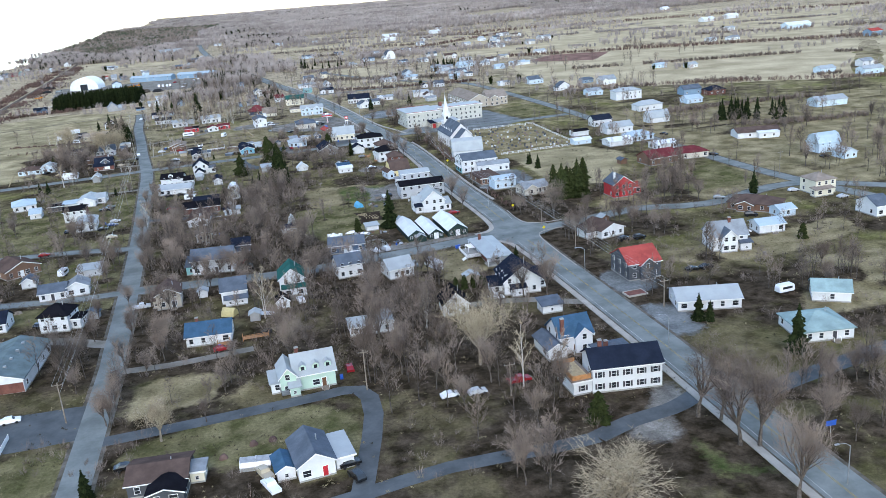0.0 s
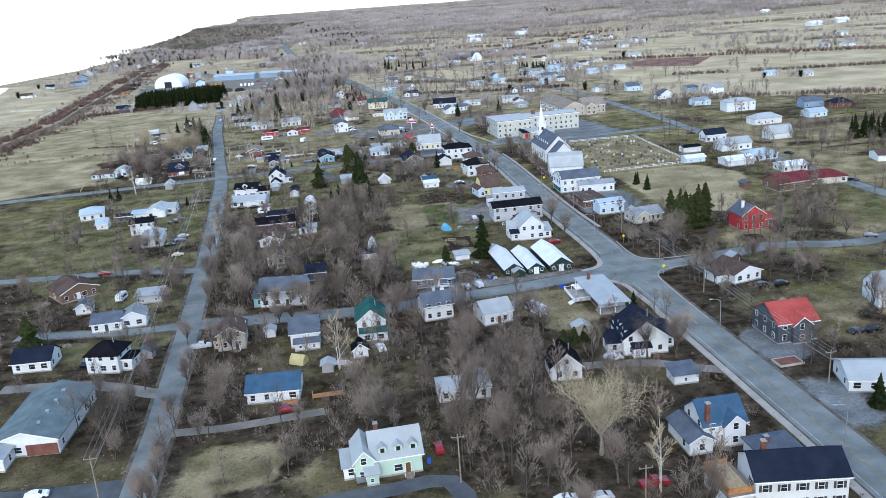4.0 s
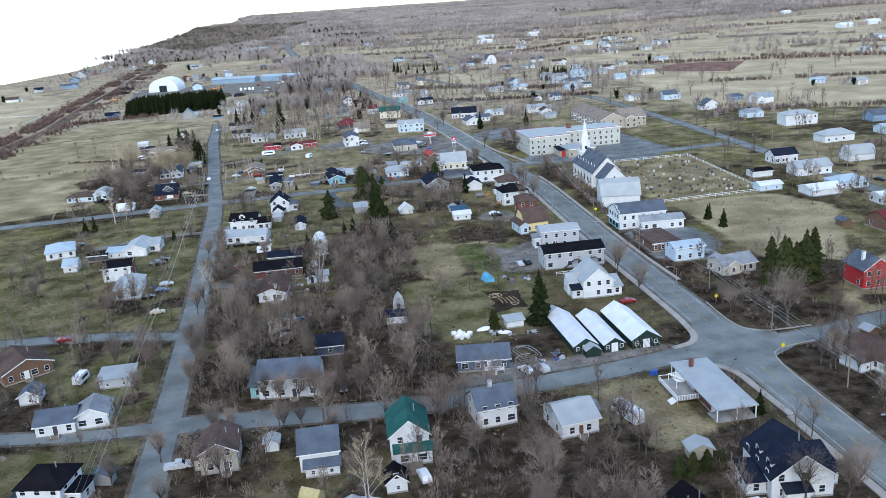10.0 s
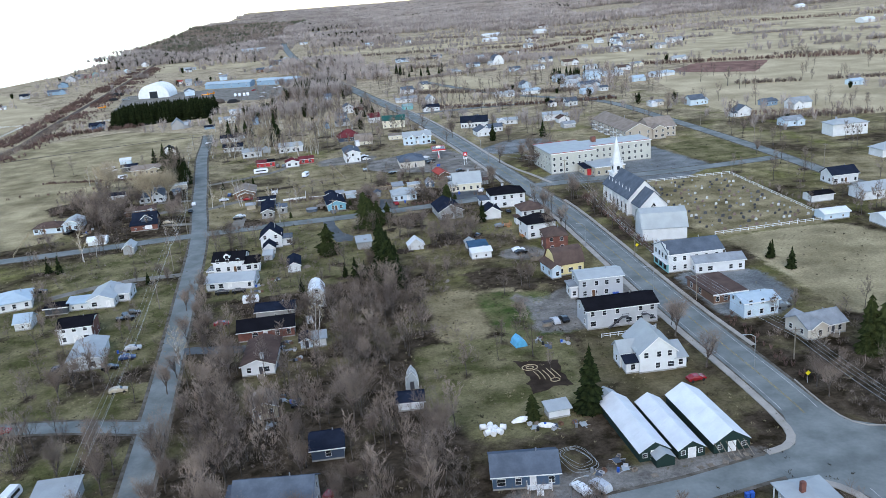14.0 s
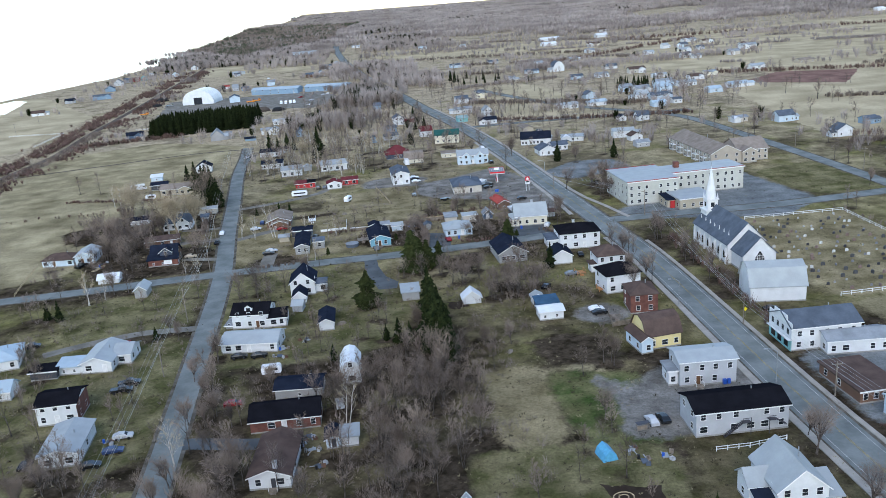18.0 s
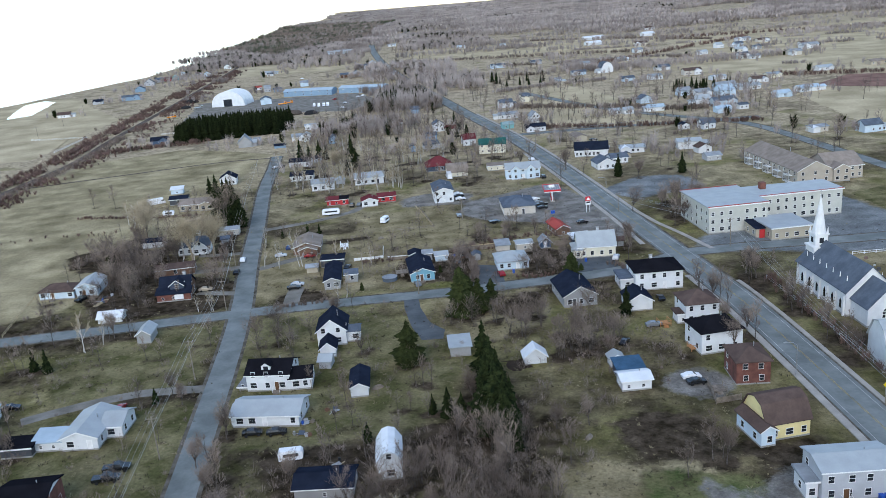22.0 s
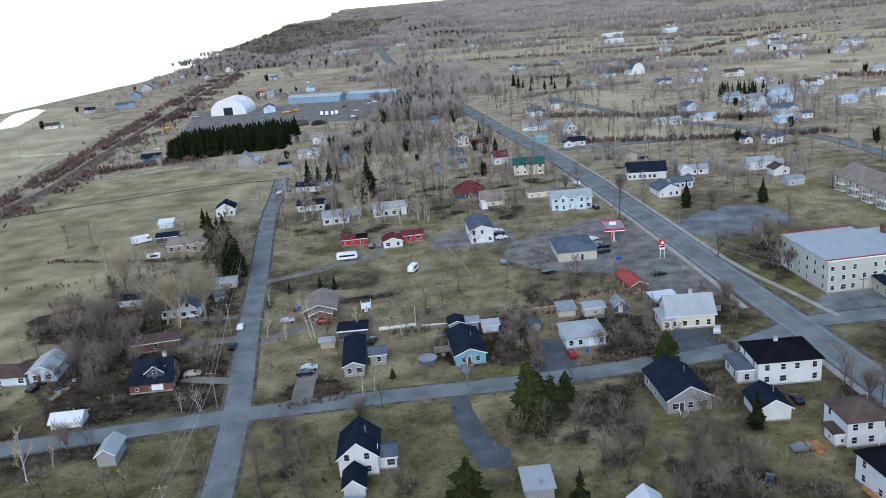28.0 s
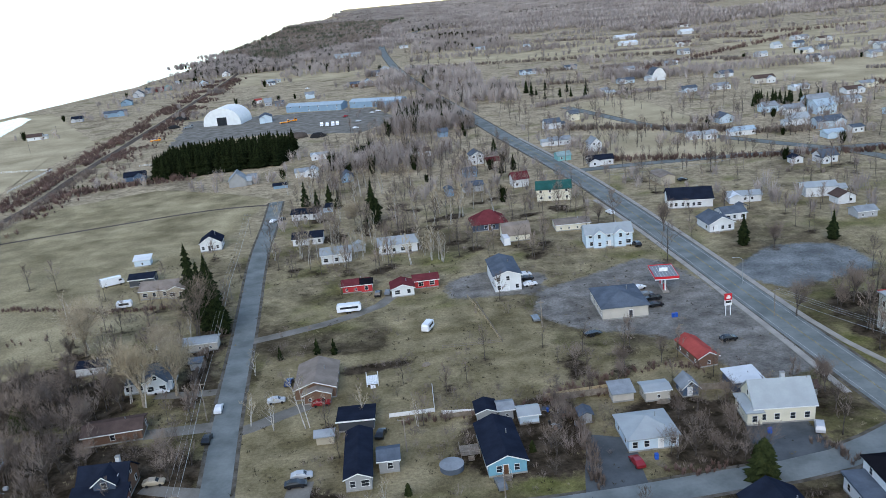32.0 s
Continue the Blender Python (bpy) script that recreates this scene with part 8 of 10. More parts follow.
part("railing", (*boxes([(-2.2, 0, 4.55, 2.1, 0.1, 4.65), (-2.2, 0, 4.55, -2.1, 8.9, 4.65)] + [(-2.1 + 0.25 * k, 0.02, 3.6, -2.04 + 0.25 * k, 0.07, 4.55) for k in range(17)] + [(-2.18, 0.2 + 0.25 * k, 3.6, -2.12, 0.26 + 0.25 * k, 4.55) for k in range(35)]), CEDAR), rd)
# fences
fence([(-26.4, 519.7), (-16.2, 520.4), (-16.6, 532.4)], 1.1, TRIM, 2.0, "low white board yard fence", 2, True)
fence([(10.4, 520.5), (24.3, 521.3)], 1.7, TIMBER, 2.4, "weathered grey board fence", 2, True)
fence([(43.4, 518.9), (50.9, 518.4)], 1.7, TIMBER, 2.4, "weathered grey board fence", 2, True)
fence([(-14.5, 517), (-7.2, 517.4)], 1.2, TIMBER, 2.4, "weathered grey board fence", 2, True)
fence([(-3, 586.7), (2.5, 554.6), (-13.5, 554.2)], 1.0, TIMBER, 3.0, "weathered split-rail paddock fence")
fence([(60.3, 408.6), (58.9, 399.1), (64.6, 400)], 1.5, TIMBER, 2.0, "tan board fence round a yard", 2, True)
fence([(61.9, 335.6), (68.6, 335.7), (76.5, 337)], 1.1, TRIM, 2.0, "white rail fence before apartments")
fence([(-195, 870), (-150, 872)], 1.2, TRIM, 3.0, "white rail fence beside the field")
fence([(98.5, 470), (99.6, 425), (99, 405)], 1.2, METAL, 3.0, "grey wire fence before the churchyard")
# outside stairs of the apartment house
ap = thing_of("outside_stair", 68.3, 341.2, 3, "dark timber outside stair on the apartment house", "stair")
for k in range(12):
    part("tread", (*boxes([(-3 + 0.3 * k, -1.1, 0.22 * k + 0.1, -2.7 + 0.3 * k, -0.1, 0.22 * k + 0.16)]), DOOR["dark"]), ap)
part("landing", (*boxes([(0.6, -1.2, 2.7, 2.4, -0.1, 2.8), (0.6, -1.2, 2.8, 0.68, -1.12, 3.8), (2.3, -1.2, 0, 2.4, -1.1, 3.8), (0.6, -1.2, 3.7, 2.4, -1.14, 3.8)]), DOOR["dark"]), ap)
upper = thing_of("outside_stair", 77.2, 341.2, 3, "dark timber upper stair on the apartment house", "stair")
for k in range(8):
    part("tread", (*boxes([(-1.6 + 0.3 * k, -1.1, 2.9 - 0.2 * k, -1.3 + 0.3 * k, -0.1, 2.96 - 0.2 * k)]), DOOR["dark"]), upper)
part("landing", (*boxes([(-3.0, -1.2, 2.9, -1.6, -0.1, 3.0), (-3.0, -1.2, 0, -2.9, -1.1, 3.9), (-3.0, -1.2, 3.8, -1.6, -1.12, 3.9)]), DOOR["dark"]), upper)
part("stringer", (*slab([(-3.1, -1.2, 0.3), (0.6, -1.2, 2.9), (0.6, -1.12, 2.9), (-3.1, -1.12, 0.3)], 0.25), DOOR["dark"]), ap)
# swing bench, garden rows, hedging plants
sw = thing_of("garden_swing", 50.5, 345.6, 8, "dark garden swing bench on green lawn", "bench")
part("seat", (*boxes([(-1, -0.3, 0.5, 1, 0.3, 0.58)]), TIMBER), sw)
part("backrest", (*boxes([(-1, 0.25, 0.6, 1, 0.32, 1.2)]), TIMBER), sw)
for x in (-1.3, 1.3):
    part("frame", (*joined([tube((x, -0.7, 0), (x, 0, 2), 0.05, 0.05, 6), tube((x, 0.7, 0), (x, 0, 2), 0.05, 0.05, 6)]), TIMBER), sw)
part("canopy", (*boxes([(-1.4, -0.6, 2.0, 1.4, 0.6, 2.08)]), DOOR["dark"]), sw)
for k in range(9):
    tree(-38.5 + 1.9 * k, 545.5 + 0.35 * k, 1.1, "shrub")
for k in range(12):
    tree(-203 + 3.1 * k, 806 + 0.6 * k, 2.6, "cedar", 0.6)

# teal street front and false gable of the hall
hall = bpy.data.objects["hall"]
part("shop_front", (*boxes([(-8.82, -0.15, 0.1, -8.58, 11.15, 2.9)]), WALL["teal"]), hall, label="pale teal ground-floor street front")
part("false_front", (*boxes([(-8.8, -0.3, 2.9, -8.6, 11.3, 7.2), (-8.8, 2.2, 7.2, -8.6, 8.8, 8.4), (-9.5, -0.2, 2.85, -8.8, 11.2, 3.0)]), WALL["white"]), hall)
for k in range(3):
    part("window_panel", (*boxes([(-8.88, 1.2 + 3.3 * k, 0.7, -8.83, 3.2 + 3.3 * k, 2.4)]), GLASS), hall)
for k in range(4):
    part("window_panel", (*boxes([(-8.85, 1.0 + 2.6 * k, 4.0, -8.81, 2.0 + 2.6 * k, 5.4)]), GLASS), hall)
# small heaps of yard clutter
def yard_clutter(x, y, seed):
    """A few boards, a drum, a crate and a folded sheet thrown together."""
    r = random.Random(seed)
    t = thing_of("scrap_pile", x, y, r.uniform(0, 180), "jumble of boards, drum and crates in a yard", "clutter")
    for k in range(3):
        part("board", cached(("scrapboard", k), lambda: mesh_of("board", box(-1.0 - 0.3 * k, -0.11, 0, 1.0 + 0.3 * k, 0.11, 0.06), BOX_F, (PLANK, TIMBER, WALL["weathered"])[k])), t, pose(r.uniform(-0.6, 0.6), r.uniform(-0.6, 0.6), 0.02 + 0.07 * k, 0, r.uniform(-6, 6), r.uniform(0, 180)))
    part("drum", cached(("drum", seed % 3), lambda: mesh_of("drum", *tube((0, 0, 0), (0, 0, 0.85), 0.29, 0.29, 10), (PLASTIC["blue"], METAL, BLACKP)[seed % 3])), t, pose(r.uniform(-1.4, 1.4), r.uniform(0.6, 1.2), 0))
    for k in range(2):
        part("crate", cached(("crate", (seed + k) % 4), lambda: mesh_of("crate", *boxes([(-0.45, -0.35, 0, 0.45, 0.35, 0.08), (-0.45, -0.35, 0.08, 0.45, -0.29, 0.6), (-0.45, 0.29, 0.08, 0.45, 0.35, 0.6), (-0.45, -0.29, 0.08, -0.39, 0.29, 0.6), (0.39, -0.29, 0.08, 0.45, 0.29, 0.6)]), (TIMBER, WALL["grey"], WALL["brown"], ROOF["slate"])[(seed + k) % 4])), t, pose(r.uniform(-1.6, 1.6), r.uniform(-1.3, -0.5), 0, 0, 0, r.uniform(0, 90)))
    sheet = [(-0.9, -0.6, 0.18), (0.9, -0.7, 0.12), (1.0, 0.6, 0.3), (-0.8, 0.7, 0.2)]
    part("sheet", cached(("sheet", seed % 2), lambda: mesh_of("sheet", *slab(sheet, 0.05), (ROOF["light"], ROOF["slate"])[seed % 2])), t, pose(r.uniform(-0.5, 0.5), r.uniform(-0.4, 0.4), 0.12, 0, 0, r.uniform(0, 180)))


CLUTTER = [(-28.7, 406.1), (-29.4, 401.1), (-23.5, 410.2), (-19.6, 344.6), (-17.2, 351.6), (-15.2, 345.5), (-19.1, 354.7), (-27.6, 384.4), (-20.6, 388.1), (-62.5, 364.2), (46.2, 339.0), (47.6, 335.0), (52.2, 335.8), (11.8, 514.4), (9.3, 509.6), (8.1, 516.8), (14.8, 509.3), (-106.7, 503.2), (-107.2, 498.4), (-80.1, 501.1), (35.2, 296.9), (38.8, 296.6), (44.6, 295.7), (47.0, 280.9), (47.6, 277.4), (42.2, 277.7), (-17.4, 323.9), (-14.4, 321.5), (-19.6, 312.6), (-18.0, 357.2)]
for k, (x, y) in enumerate(CLUTTER):
    yard_clutter(x, y, k)
# pale straw beds and rings in the dug garden
bed = thing_of("garden_beds", 43, 320, 4, "pale straw-mulched garden rings and rows", "garden bed")


def loop_of(points, rad, closed=True, z=0.05):
    pts = [Vector((*p, z)) for p in points]
    pairs = list(zip(pts, pts[1:] + pts[:1])) if closed else list(zip(pts, pts[1:]))
    return joined([tube(p, c, rad, rad, 5) for p, c in pairs])


for cx, cy, rad in ((-2.2, 4.4, 1.9), (-2.2, 4.4, 0.9), (1.4, -3.6, 1.1)):
    part("ring_bed", (*loop_of([(cx + rad * math.cos(k * 0.5236), cy + 0.8 * rad * math.sin(k * 0.5236)) for k in range(12)], 0.11), PLANK), bed)
for k in range(5):
    part("row_bed", (*loop_of([(-2 + 1.1 * k, 2.0 + 0.4 * (k % 2)), (-1.6 + 1.1 * k, -0.5), (-1.8 + 1.2 * k, -2.2 - 0.5 * (k % 3))], 0.12, False), PLANK), bed)
hose = thing_of("irrigation_pipe", 40, 283.4, 12, "pale plastic pipe laid in loops on grass", "pipe")
for k in range(4):
    part("pipe_loop", (*loop_of([((3.1 - 0.5 * k) * math.copysign(abs(math.cos(a * 0.3927)) ** 0.6, math.cos(a * 0.3927)), (4.6 - 0.6 * k) * math.copysign(abs(math.sin(a * 0.3927)) ** 0.6, math.sin(a * 0.3927))) for a in range(16)], 0.035, True, 0.06 + 0.03 * k), ROOF["light"]), hose, pose(0.25 * (k % 2), 0.2 * k, 0, 0, 0, 5 * k))


def arched_hut(x, y, turn, w, d, h, mat, label):
    """A pointed hut of bent covers."""
    t = thing_of("arched_hut", x, y, turn, label, "shed")
    prof = [(-w / 2, 0), (-w / 2 * 0.95, h * 0.35), (-w / 2 * 0.62, h * 0.72), (0, h), (w / 2 * 0.62, h * 0.72), (w / 2 * 0.95, h * 0.35), (w / 2, 0)]
    vs = [(a, e, z) for e in (0, d) for a, z in prof]
    part("cover", (vs, [tuple(range(6, -1, -1)), tuple(range(7, 14))] + [(i, i + 1, i + 8, i + 7) for i in range(6)], mat), t)
    part("doorway", (*boxes([(-w * 0.16, -0.06, 0, w * 0.16, 0.0, h * 0.45)]), DOOR["dark"]), t)
    for e in (0.04, d / 2, d - 0.04):
        part("rib", (*joined([tube((a * 1.02, e, z * 1.01), (c * 1.02, e, y_ * 1.01), 0.05, 0.05, 4) for (a, z), (c, y_) in zip(prof, prof[1:])]), TRIM), t)


arched_hut(12.1, 321, -4, 3.0, 3.6, 4.4, ROOF["light"], "pointed white polythene hut among brush")
arched_hut(-2.6, 147.5, 82, 3.6, 6.0, 2.2, METAL, "low galvanised arched shelter beside a house")
fence([(-57.8, 178), (-58, 166)], 1.3, TRIM, 2.4, "white board fence beside the hall parking", 2, True)
fence([(-127.6, 474), (-130.5, 492), (-132.7, 508)], 1.0, PLANK, 3.0, "pale timber rail fence across a yard", 2)
for x, y in ((-6.0, 156.3), (-2.1, 156.6), (-30, 152), (-12, 153)):
    mound(x, y, 0, 1.8, 1.6, 1.0, TWIG_RED, "clipped_bush", "low rounded brown garden bush")
planter = thing_of("flower_bed", 100.1, 201.2, 3, "raised bed of red mulch with pale stone edging", "flower bed")
part("edging", (*boxes([(-3, -2, 0, 3, -1.7, 0.45), (-3, 1.7, 0, 3, 2, 0.45), (-3, -1.7, 0, -2.7, 1.7, 0.45), (2.7, -1.7, 0, 3, 1.7, 0.45)]), KERB), planter)
part("mulch", (*boxes([(-2.7, -1.7, 0, 2.7, 1.7, 0.36)]), WALL["brick"]), planter)
# rubbish heap and planks
mound(-1.4, 215.6, 30, 3.6, 2.6, 1.1, RUBBER, "scrap_pile", "dark scrap heap on rough grass")
mound(24, 280.5, 80, 2.2, 1.4, 0.9, TIMBER, "log_heap", "stacked grey firewood beside the lane")
# heaps of branches and firewood in back yards
for x, y, a, l, w_, h_ in ((-14, 420, 20, 3, 1.2, 1.0), (-22, 356, 80, 3.4, 1.3, 1.1), (-75, 262, 10, 2.6, 1.2, 1.0), (30, 390, 60, 2.4, 1.2, 0.7), (-92, 300, 35, 3, 1.4, 1.0), (118, 236, 15, 3, 1.2, 1.0), (150, 215, 75, 2.6, 1.2, 1.0), (-18, 545, 30, 2.6, 1.2, 0.9), (34, 515, 5, 3, 1.1, 1.0)):
    mound(x, y, a, l, w_, h_, TIMBER, "log_heap", "stacked grey firewood in a back yard")

# row of clipped evergreens, paddock fences, sawn timber
for k in range(12):
    x, y = -219.4 + 2.97 * k, 820.4 + -0.82 * k
    tree(x, y, 2.2, "cedar", 0.8)
fence([(-303.2, 894.4), (-257.0, 886.2), (-256.5, 823.9)], 1.3, TRIM, 3.5, "white rail fence round a shore paddock")
lum = thing_of("lumber_pile", -106.9, 497.5, 75, "stack of pale sawn boards beside a drive", "lumber")
for k in range(10):
    part("board", cached("lumber", lambda: mesh_of("board", box(-3.2, -0.12, 0, 3.2, 0.12, 0.12), BOX_F, PLANK)), lum, pose(0.2 * (k % 3), -0.6 + 0.3 * (k % 5), 0.02 + 0.13 * (k // 5), 0, 0, 2 * (k % 4) - 3))


# ---- trees ----
tree(-36.9, 147.3, 6.6, "spruce")
tree(106.5, 178.1, 7.6, "spruce")
tree(108.9, 176.7, 5.7, "spruce")
tree(117.1, 152.9, 12.3, "spruce")
tree(187.4, 279.1, 9.4, "spruce")
tree(116.9, 309.6, 14.5, "cedar", 0.62)
tree(119.8, 307.9, 15.1, "cedar", 0.62)
tree(123.5, 307.9, 12.8, "cedar", 0.62)
tree(126.5, 308.2, 15.9, "cedar", 0.62)
tree(129.7, 309.5, 15.9, "cedar", 0.62)
tree(123.9, 312.8, 12.5, "cedar", 0.62)
tree(129.5, 377.8, 5.5, "spruce")
tree(130.6, 367.1, 6.8, "spruce")
tree(169.4, 223.9, 5.3, "cedar")
tree(-24.9, 164.7, 10.5, "broad")
tree(-15.8, 169.8, 7.5, "bare")
for x, y, h in ((-37.2, 208, 11), (-37.4, 176, 10.5), (-31, 199, 9), (-27.4, 207, 11), (-34.7, 209.7, 9.5), (-48.5, 213, 10), (-52, 205.5, 9.5), (-47.5, 228, 9), (-37.5, 226.9, 10), (-37, 190, 9),
                (-36.2, 183, 9.5), (-47, 196, 8.5), (-38, 236, 8.5), (-49, 246, 9), (-39.5, 283, 10), (-38.4, 292, 9.5), (-52, 284, 9), (-40.4, 371.3, 8.5), (-46, 368, 8), (-45.5, 335, 10), (-44.5, 343, 9), (-56, 312, 10),
                (31, 395, 8), (24.2, 394.6, 7.5), (-45, 381, 8), (-49.5, 391, 8.5), (-63.4, 424.6, 8), (-60, 420, 7.5)):
    tree(x, y, h, "bare", 0.9)
tree(53.7, 160.2, 13.0, "birch")
tree(51.7, 105.8, 20.0, "broad")
tree(81.8, 134.8, 20.0, "bare", 1.1)
tree(85.2, 131.9, 18.9, "bare", 1.1)
tree(83.6, 122.6, 19.6, "bare", 1.1)
tree(86.7, 121.0, 20.0, "bare", 1.1)
tree(83.0, 104.2, 20.0, "bare")
tree(62.7, 140.2, 7.0, "cedar")
tree(47.4, 174.4, 20.0, "broad")
tree(78.8, 242.6, 5.3, "spruce")
tree(-1.7, 226.9, 14.6, "birch")
tree(40.5, 201.3, 11.1, "birch")
tree(-82.7, 257.8, 12.0, "cedar")
tree(71.1, 212.3, 13.1, "bare")
tree(77.5, 210.6, 14.3, "bare")
tree(3.6, 190.8, 16.5, "bare")
tree(-50.2, 203.9, 18.3, "bare")
tree(-27.5, 214.4, 12.7, "bare")
tree(48.1, 301.2, 15.0, "spruce")
tree(35.6, 301.1, 5.6, "cedar")
tree(130.8, 378.9, 5.6, "spruce")
tree(-1.8, 308.2, 14.5, "bare")
tree(-40.8, 299.1, 14.7, "bare")
tree(79.4, 313.0, 11.9, "bare")
tree(81.1, 337.5, 6.6, "bare")
tree(97.4, 293.2, 9.0, "bare")
tree(97.3, 297.8, 8.5, "bare")
tree(106.2, 280.9, 16.8, "bare")
tree(-6.5, 432.3, 11.7, "cedar")
tree(8.3, 462.2, 14.3, "cedar")
tree(-1.2, 405.5, 5.0, "spruce")
tree(2.1, 403.7, 7.3, "spruce")
tree(5.1, 403.7, 5.8, "spruce")
tree(-14.9, 395.6, 5.0, "spruce")
tree(-106.3, 447.0, 6.4, "spruce")
tree(-102.0, 445.1, 6.9, "spruce")
tree(-66.7, 422.0, 4.2, "spruce")
tree(12.0, 394.9, 17.0, "spruce", 1.15)
tree(13.6, 388.6, 12.5, "spruce", 1.2)
tree(11.0, 399, 15.0, "spruce", 1.25)
tree(13.4, 391.4, 15.4, "spruce")
tree(10.5, 400.1, 16.7, "spruce")
tree(-10.2, 360.9, 11.0, "birch")
tree(-44.9, 350.8, 11.1, "birch")
tree(72.2, 424.0, 10.1, "bare")
tree(79.5, 331.1, 12.2, "bare")
tree(111.9, 448.0, 5.5, "bare")
tree(-97.0, 457.0, 11.4, "birch")
tree(-93.3, 461.6, 7.1, "birch")
tree(-71.7, 482.0, 5.8, "birch")
tree(-66.8, 481.0, 6.6, "birch")
tree(17.5, 471.5, 6.9, "cedar")
tree(43.5, 483.6, 8.9, "cedar")
tree(52.7, 452.2, 8.7, "spruce")
tree(-113.8, 533.3, 5.9, "spruce")
tree(24.3, 446.3, 7.1, "bare")
tree(-18.9, 440.3, 7.8, "bare")
tree(7.9, 409.2, 9.6, "bare")
tree(78.0, 457.3, 10.3, "bare")
tree(94.8, 476.0, 11.1, "bare")
tree(-58.1, 521.8, 8.7, "birch")
tree(-52.0, 518.9, 10.1, "birch")
tree(-44.7, 518.6, 13.7, "birch")
tree(-61.9, 548.9, 7.7, "birch")
tree(-32.4, 520.4, 7.8, "birch")
tree(-19.9, 514.8, 6.8, "birch")
tree(-47.2, 558.5, 5.0, "spruce")
tree(-42.5, 557.4, 4.8, "spruce")
tree(-56.9, 557.0, 4.0, "spruce")
tree(-114.9, 530.5, 6.6, "cedar")
tree(-92.0, 603.7, 18.5, "spruce")
tree(-86.8, 595.2, 18.2, "spruce")
tree(-81.2, 586.2, 18.9, "spruce")
tree(-107.3, 650.8, 8.9, "spruce")
tree(-88.7, 610.5, 15.7, "spruce")
tree(-77.5, 579.7, 14.2, "spruce")
tree(-114.6, 572.2, 20.0, "broad")
tree(-86.9, 536.7, 20.0, "broad")
tree(-80.2, 541.3, 18.3, "broad")
tree(-90.1, 563.2, 13.4, "broad")
tree(-82.4, 572.8, 14.7, "shrub")
tree(-71.9, 725.2, 11.7, "spruce")
tree(-66.2, 721.1, 8.7, "spruce")
tree(-60.0, 718.8, 11.3, "spruce")
tree(-56.2, 719.4, 8.2, "spruce")
tree(-38.2, 683.1, 19.1, "spruce")
tree(-45.9, 684.1, 13.2, "broad")
tree(22.0, 805.7, 9.4, "spruce")
tree(21.4, 756.3, 7.7, "spruce")
tree(27.8, 761.4, 8.3, "spruce")
tree(88.8, 614.7, 10.9, "spruce")
tree(117.4, 612.0, 10.1, "spruce")
tree(96.5, 608.6, 10.5, "bare")
tree(80.2, 554.0, 12.7, "bare")
tree(68.6, 637.6, 13.6, "bare")
tree(48.9, 655.7, 10.0, "bare")
tree(140.6, 814.2, 5.1, "spruce")
tree(143.6, 814.4, 4.8, "spruce")
tree(-340.8, 1791.0, 9.3, "spruce")
tree(54.4, 225.3, 4.2, "cedar")
tree(57.1, 225.4, 4.5, "cedar")
tree(60.1, 226.1, 4.2, "cedar")
tree(63.0, 226.7, 3.5, "cedar")
tree(11.3, 418.8, 15.9, "spruce")
tree(12.1, 411.5, 15.0, "spruce")
tree(13.0, 403.3, 15.3, "spruce")
tree(13.7, 396.9, 14.5, "spruce")
tree(10.6, 406.9, 12.4, "spruce")
tree(14.9, 395.1, 12.7, "spruce")
tree(7.0, 435.9, 4.1, "bare")
tree(10.2, 463.2, 11.4, "cedar")
tree(8.0, 465.4, 10.0, "cedar")
tree(13.1, 463.6, 10.1, "cedar")
scatter([(24, 212), (47, 207), (34, 148), (17, 154)], 20, 9, 13, "bare", 11)
scatter([(53, 233), (62, 170), (51, 141), (34, 148)], 12, 8, 12, "bare", 12)
scatter([(-35, 238), (-9, 227), (-9, 193), (-36, 203)], 9, 5, 8, "bare", 13)
scatter([(-44, 229), (-37, 243), (-35, 171), (-39, 173)], 7, 7, 10, "bare", 14)
scatter([(38, 144), (60, 153), (47, 120), (33, 125)], 12, 8, 12, "bare", 15)
scatter([(113, 149), (140, 151), (106, 112), (96, 120)], 14, 7, 11, "bare", 16)
scatter([(141, 208), (187, 209), (159, 174), (131, 187)], 8, 4, 8, "bare", 17)
scatter([(95, 282), (126, 270), (103, 232), (86, 253)], 12, 6, 10, "bare", 18)
scatter([(131, 314), (185, 304), (165, 275), (120, 273)], 10, 6, 10, "bare", 19)
scatter([(270, 383), (342, 391), (253, 286), (222, 305)], 16, 7, 12, "bare", 20)
scatter([(-3, 248), (37, 236), (36, 186), (-6, 197)], 30, 7, 11, "bare", 21)
scatter([(-61, 349), (-32, 333), (-25, 239), (-31, 235)], 12, 7, 10, "bare", 22)
scatter([(-45, 387), (25, 416), (16, 276), (-30, 278)], 42, 6, 9, "bare", 23)
scatter([(-91, 381), (-58, 384), (-47, 296), (-67, 281)], 10, 7, 10, "bare", 24)
scatter([(-137, 406), (-105, 386), (-75, 280), (-87, 262)], 8, 6, 9, "bare", 25)
scatter([(35, 266), (54, 248), (47, 209), (27, 209)], 16, 7, 10, "bare", 26)
scatter([(104, 285), (153, 285), (131, 236), (99, 250)], 14, 7, 10, "bare", 27)
scatter([(241, 643), (225, 512), (184, 428), (175, 481)], 10, 7, 11, "bare", 28)
scatter([(-81, 910), (89, 779), (63, 576), (-66, 651)], 26, 7, 12, "bare", 29)
scatter([(92, 1234), (221, 1034), (134, 652), (69, 733)], 34, 7, 11, "bare", 30)
scatter([(-40, 1608), (111, 1270), (75, 790), (-25, 892)], 30, 8, 12, "bare", 31)
scatter([(140, 719), (333, 869), (292, 641), (204, 635)], 24, 7, 11, "bare", 32)
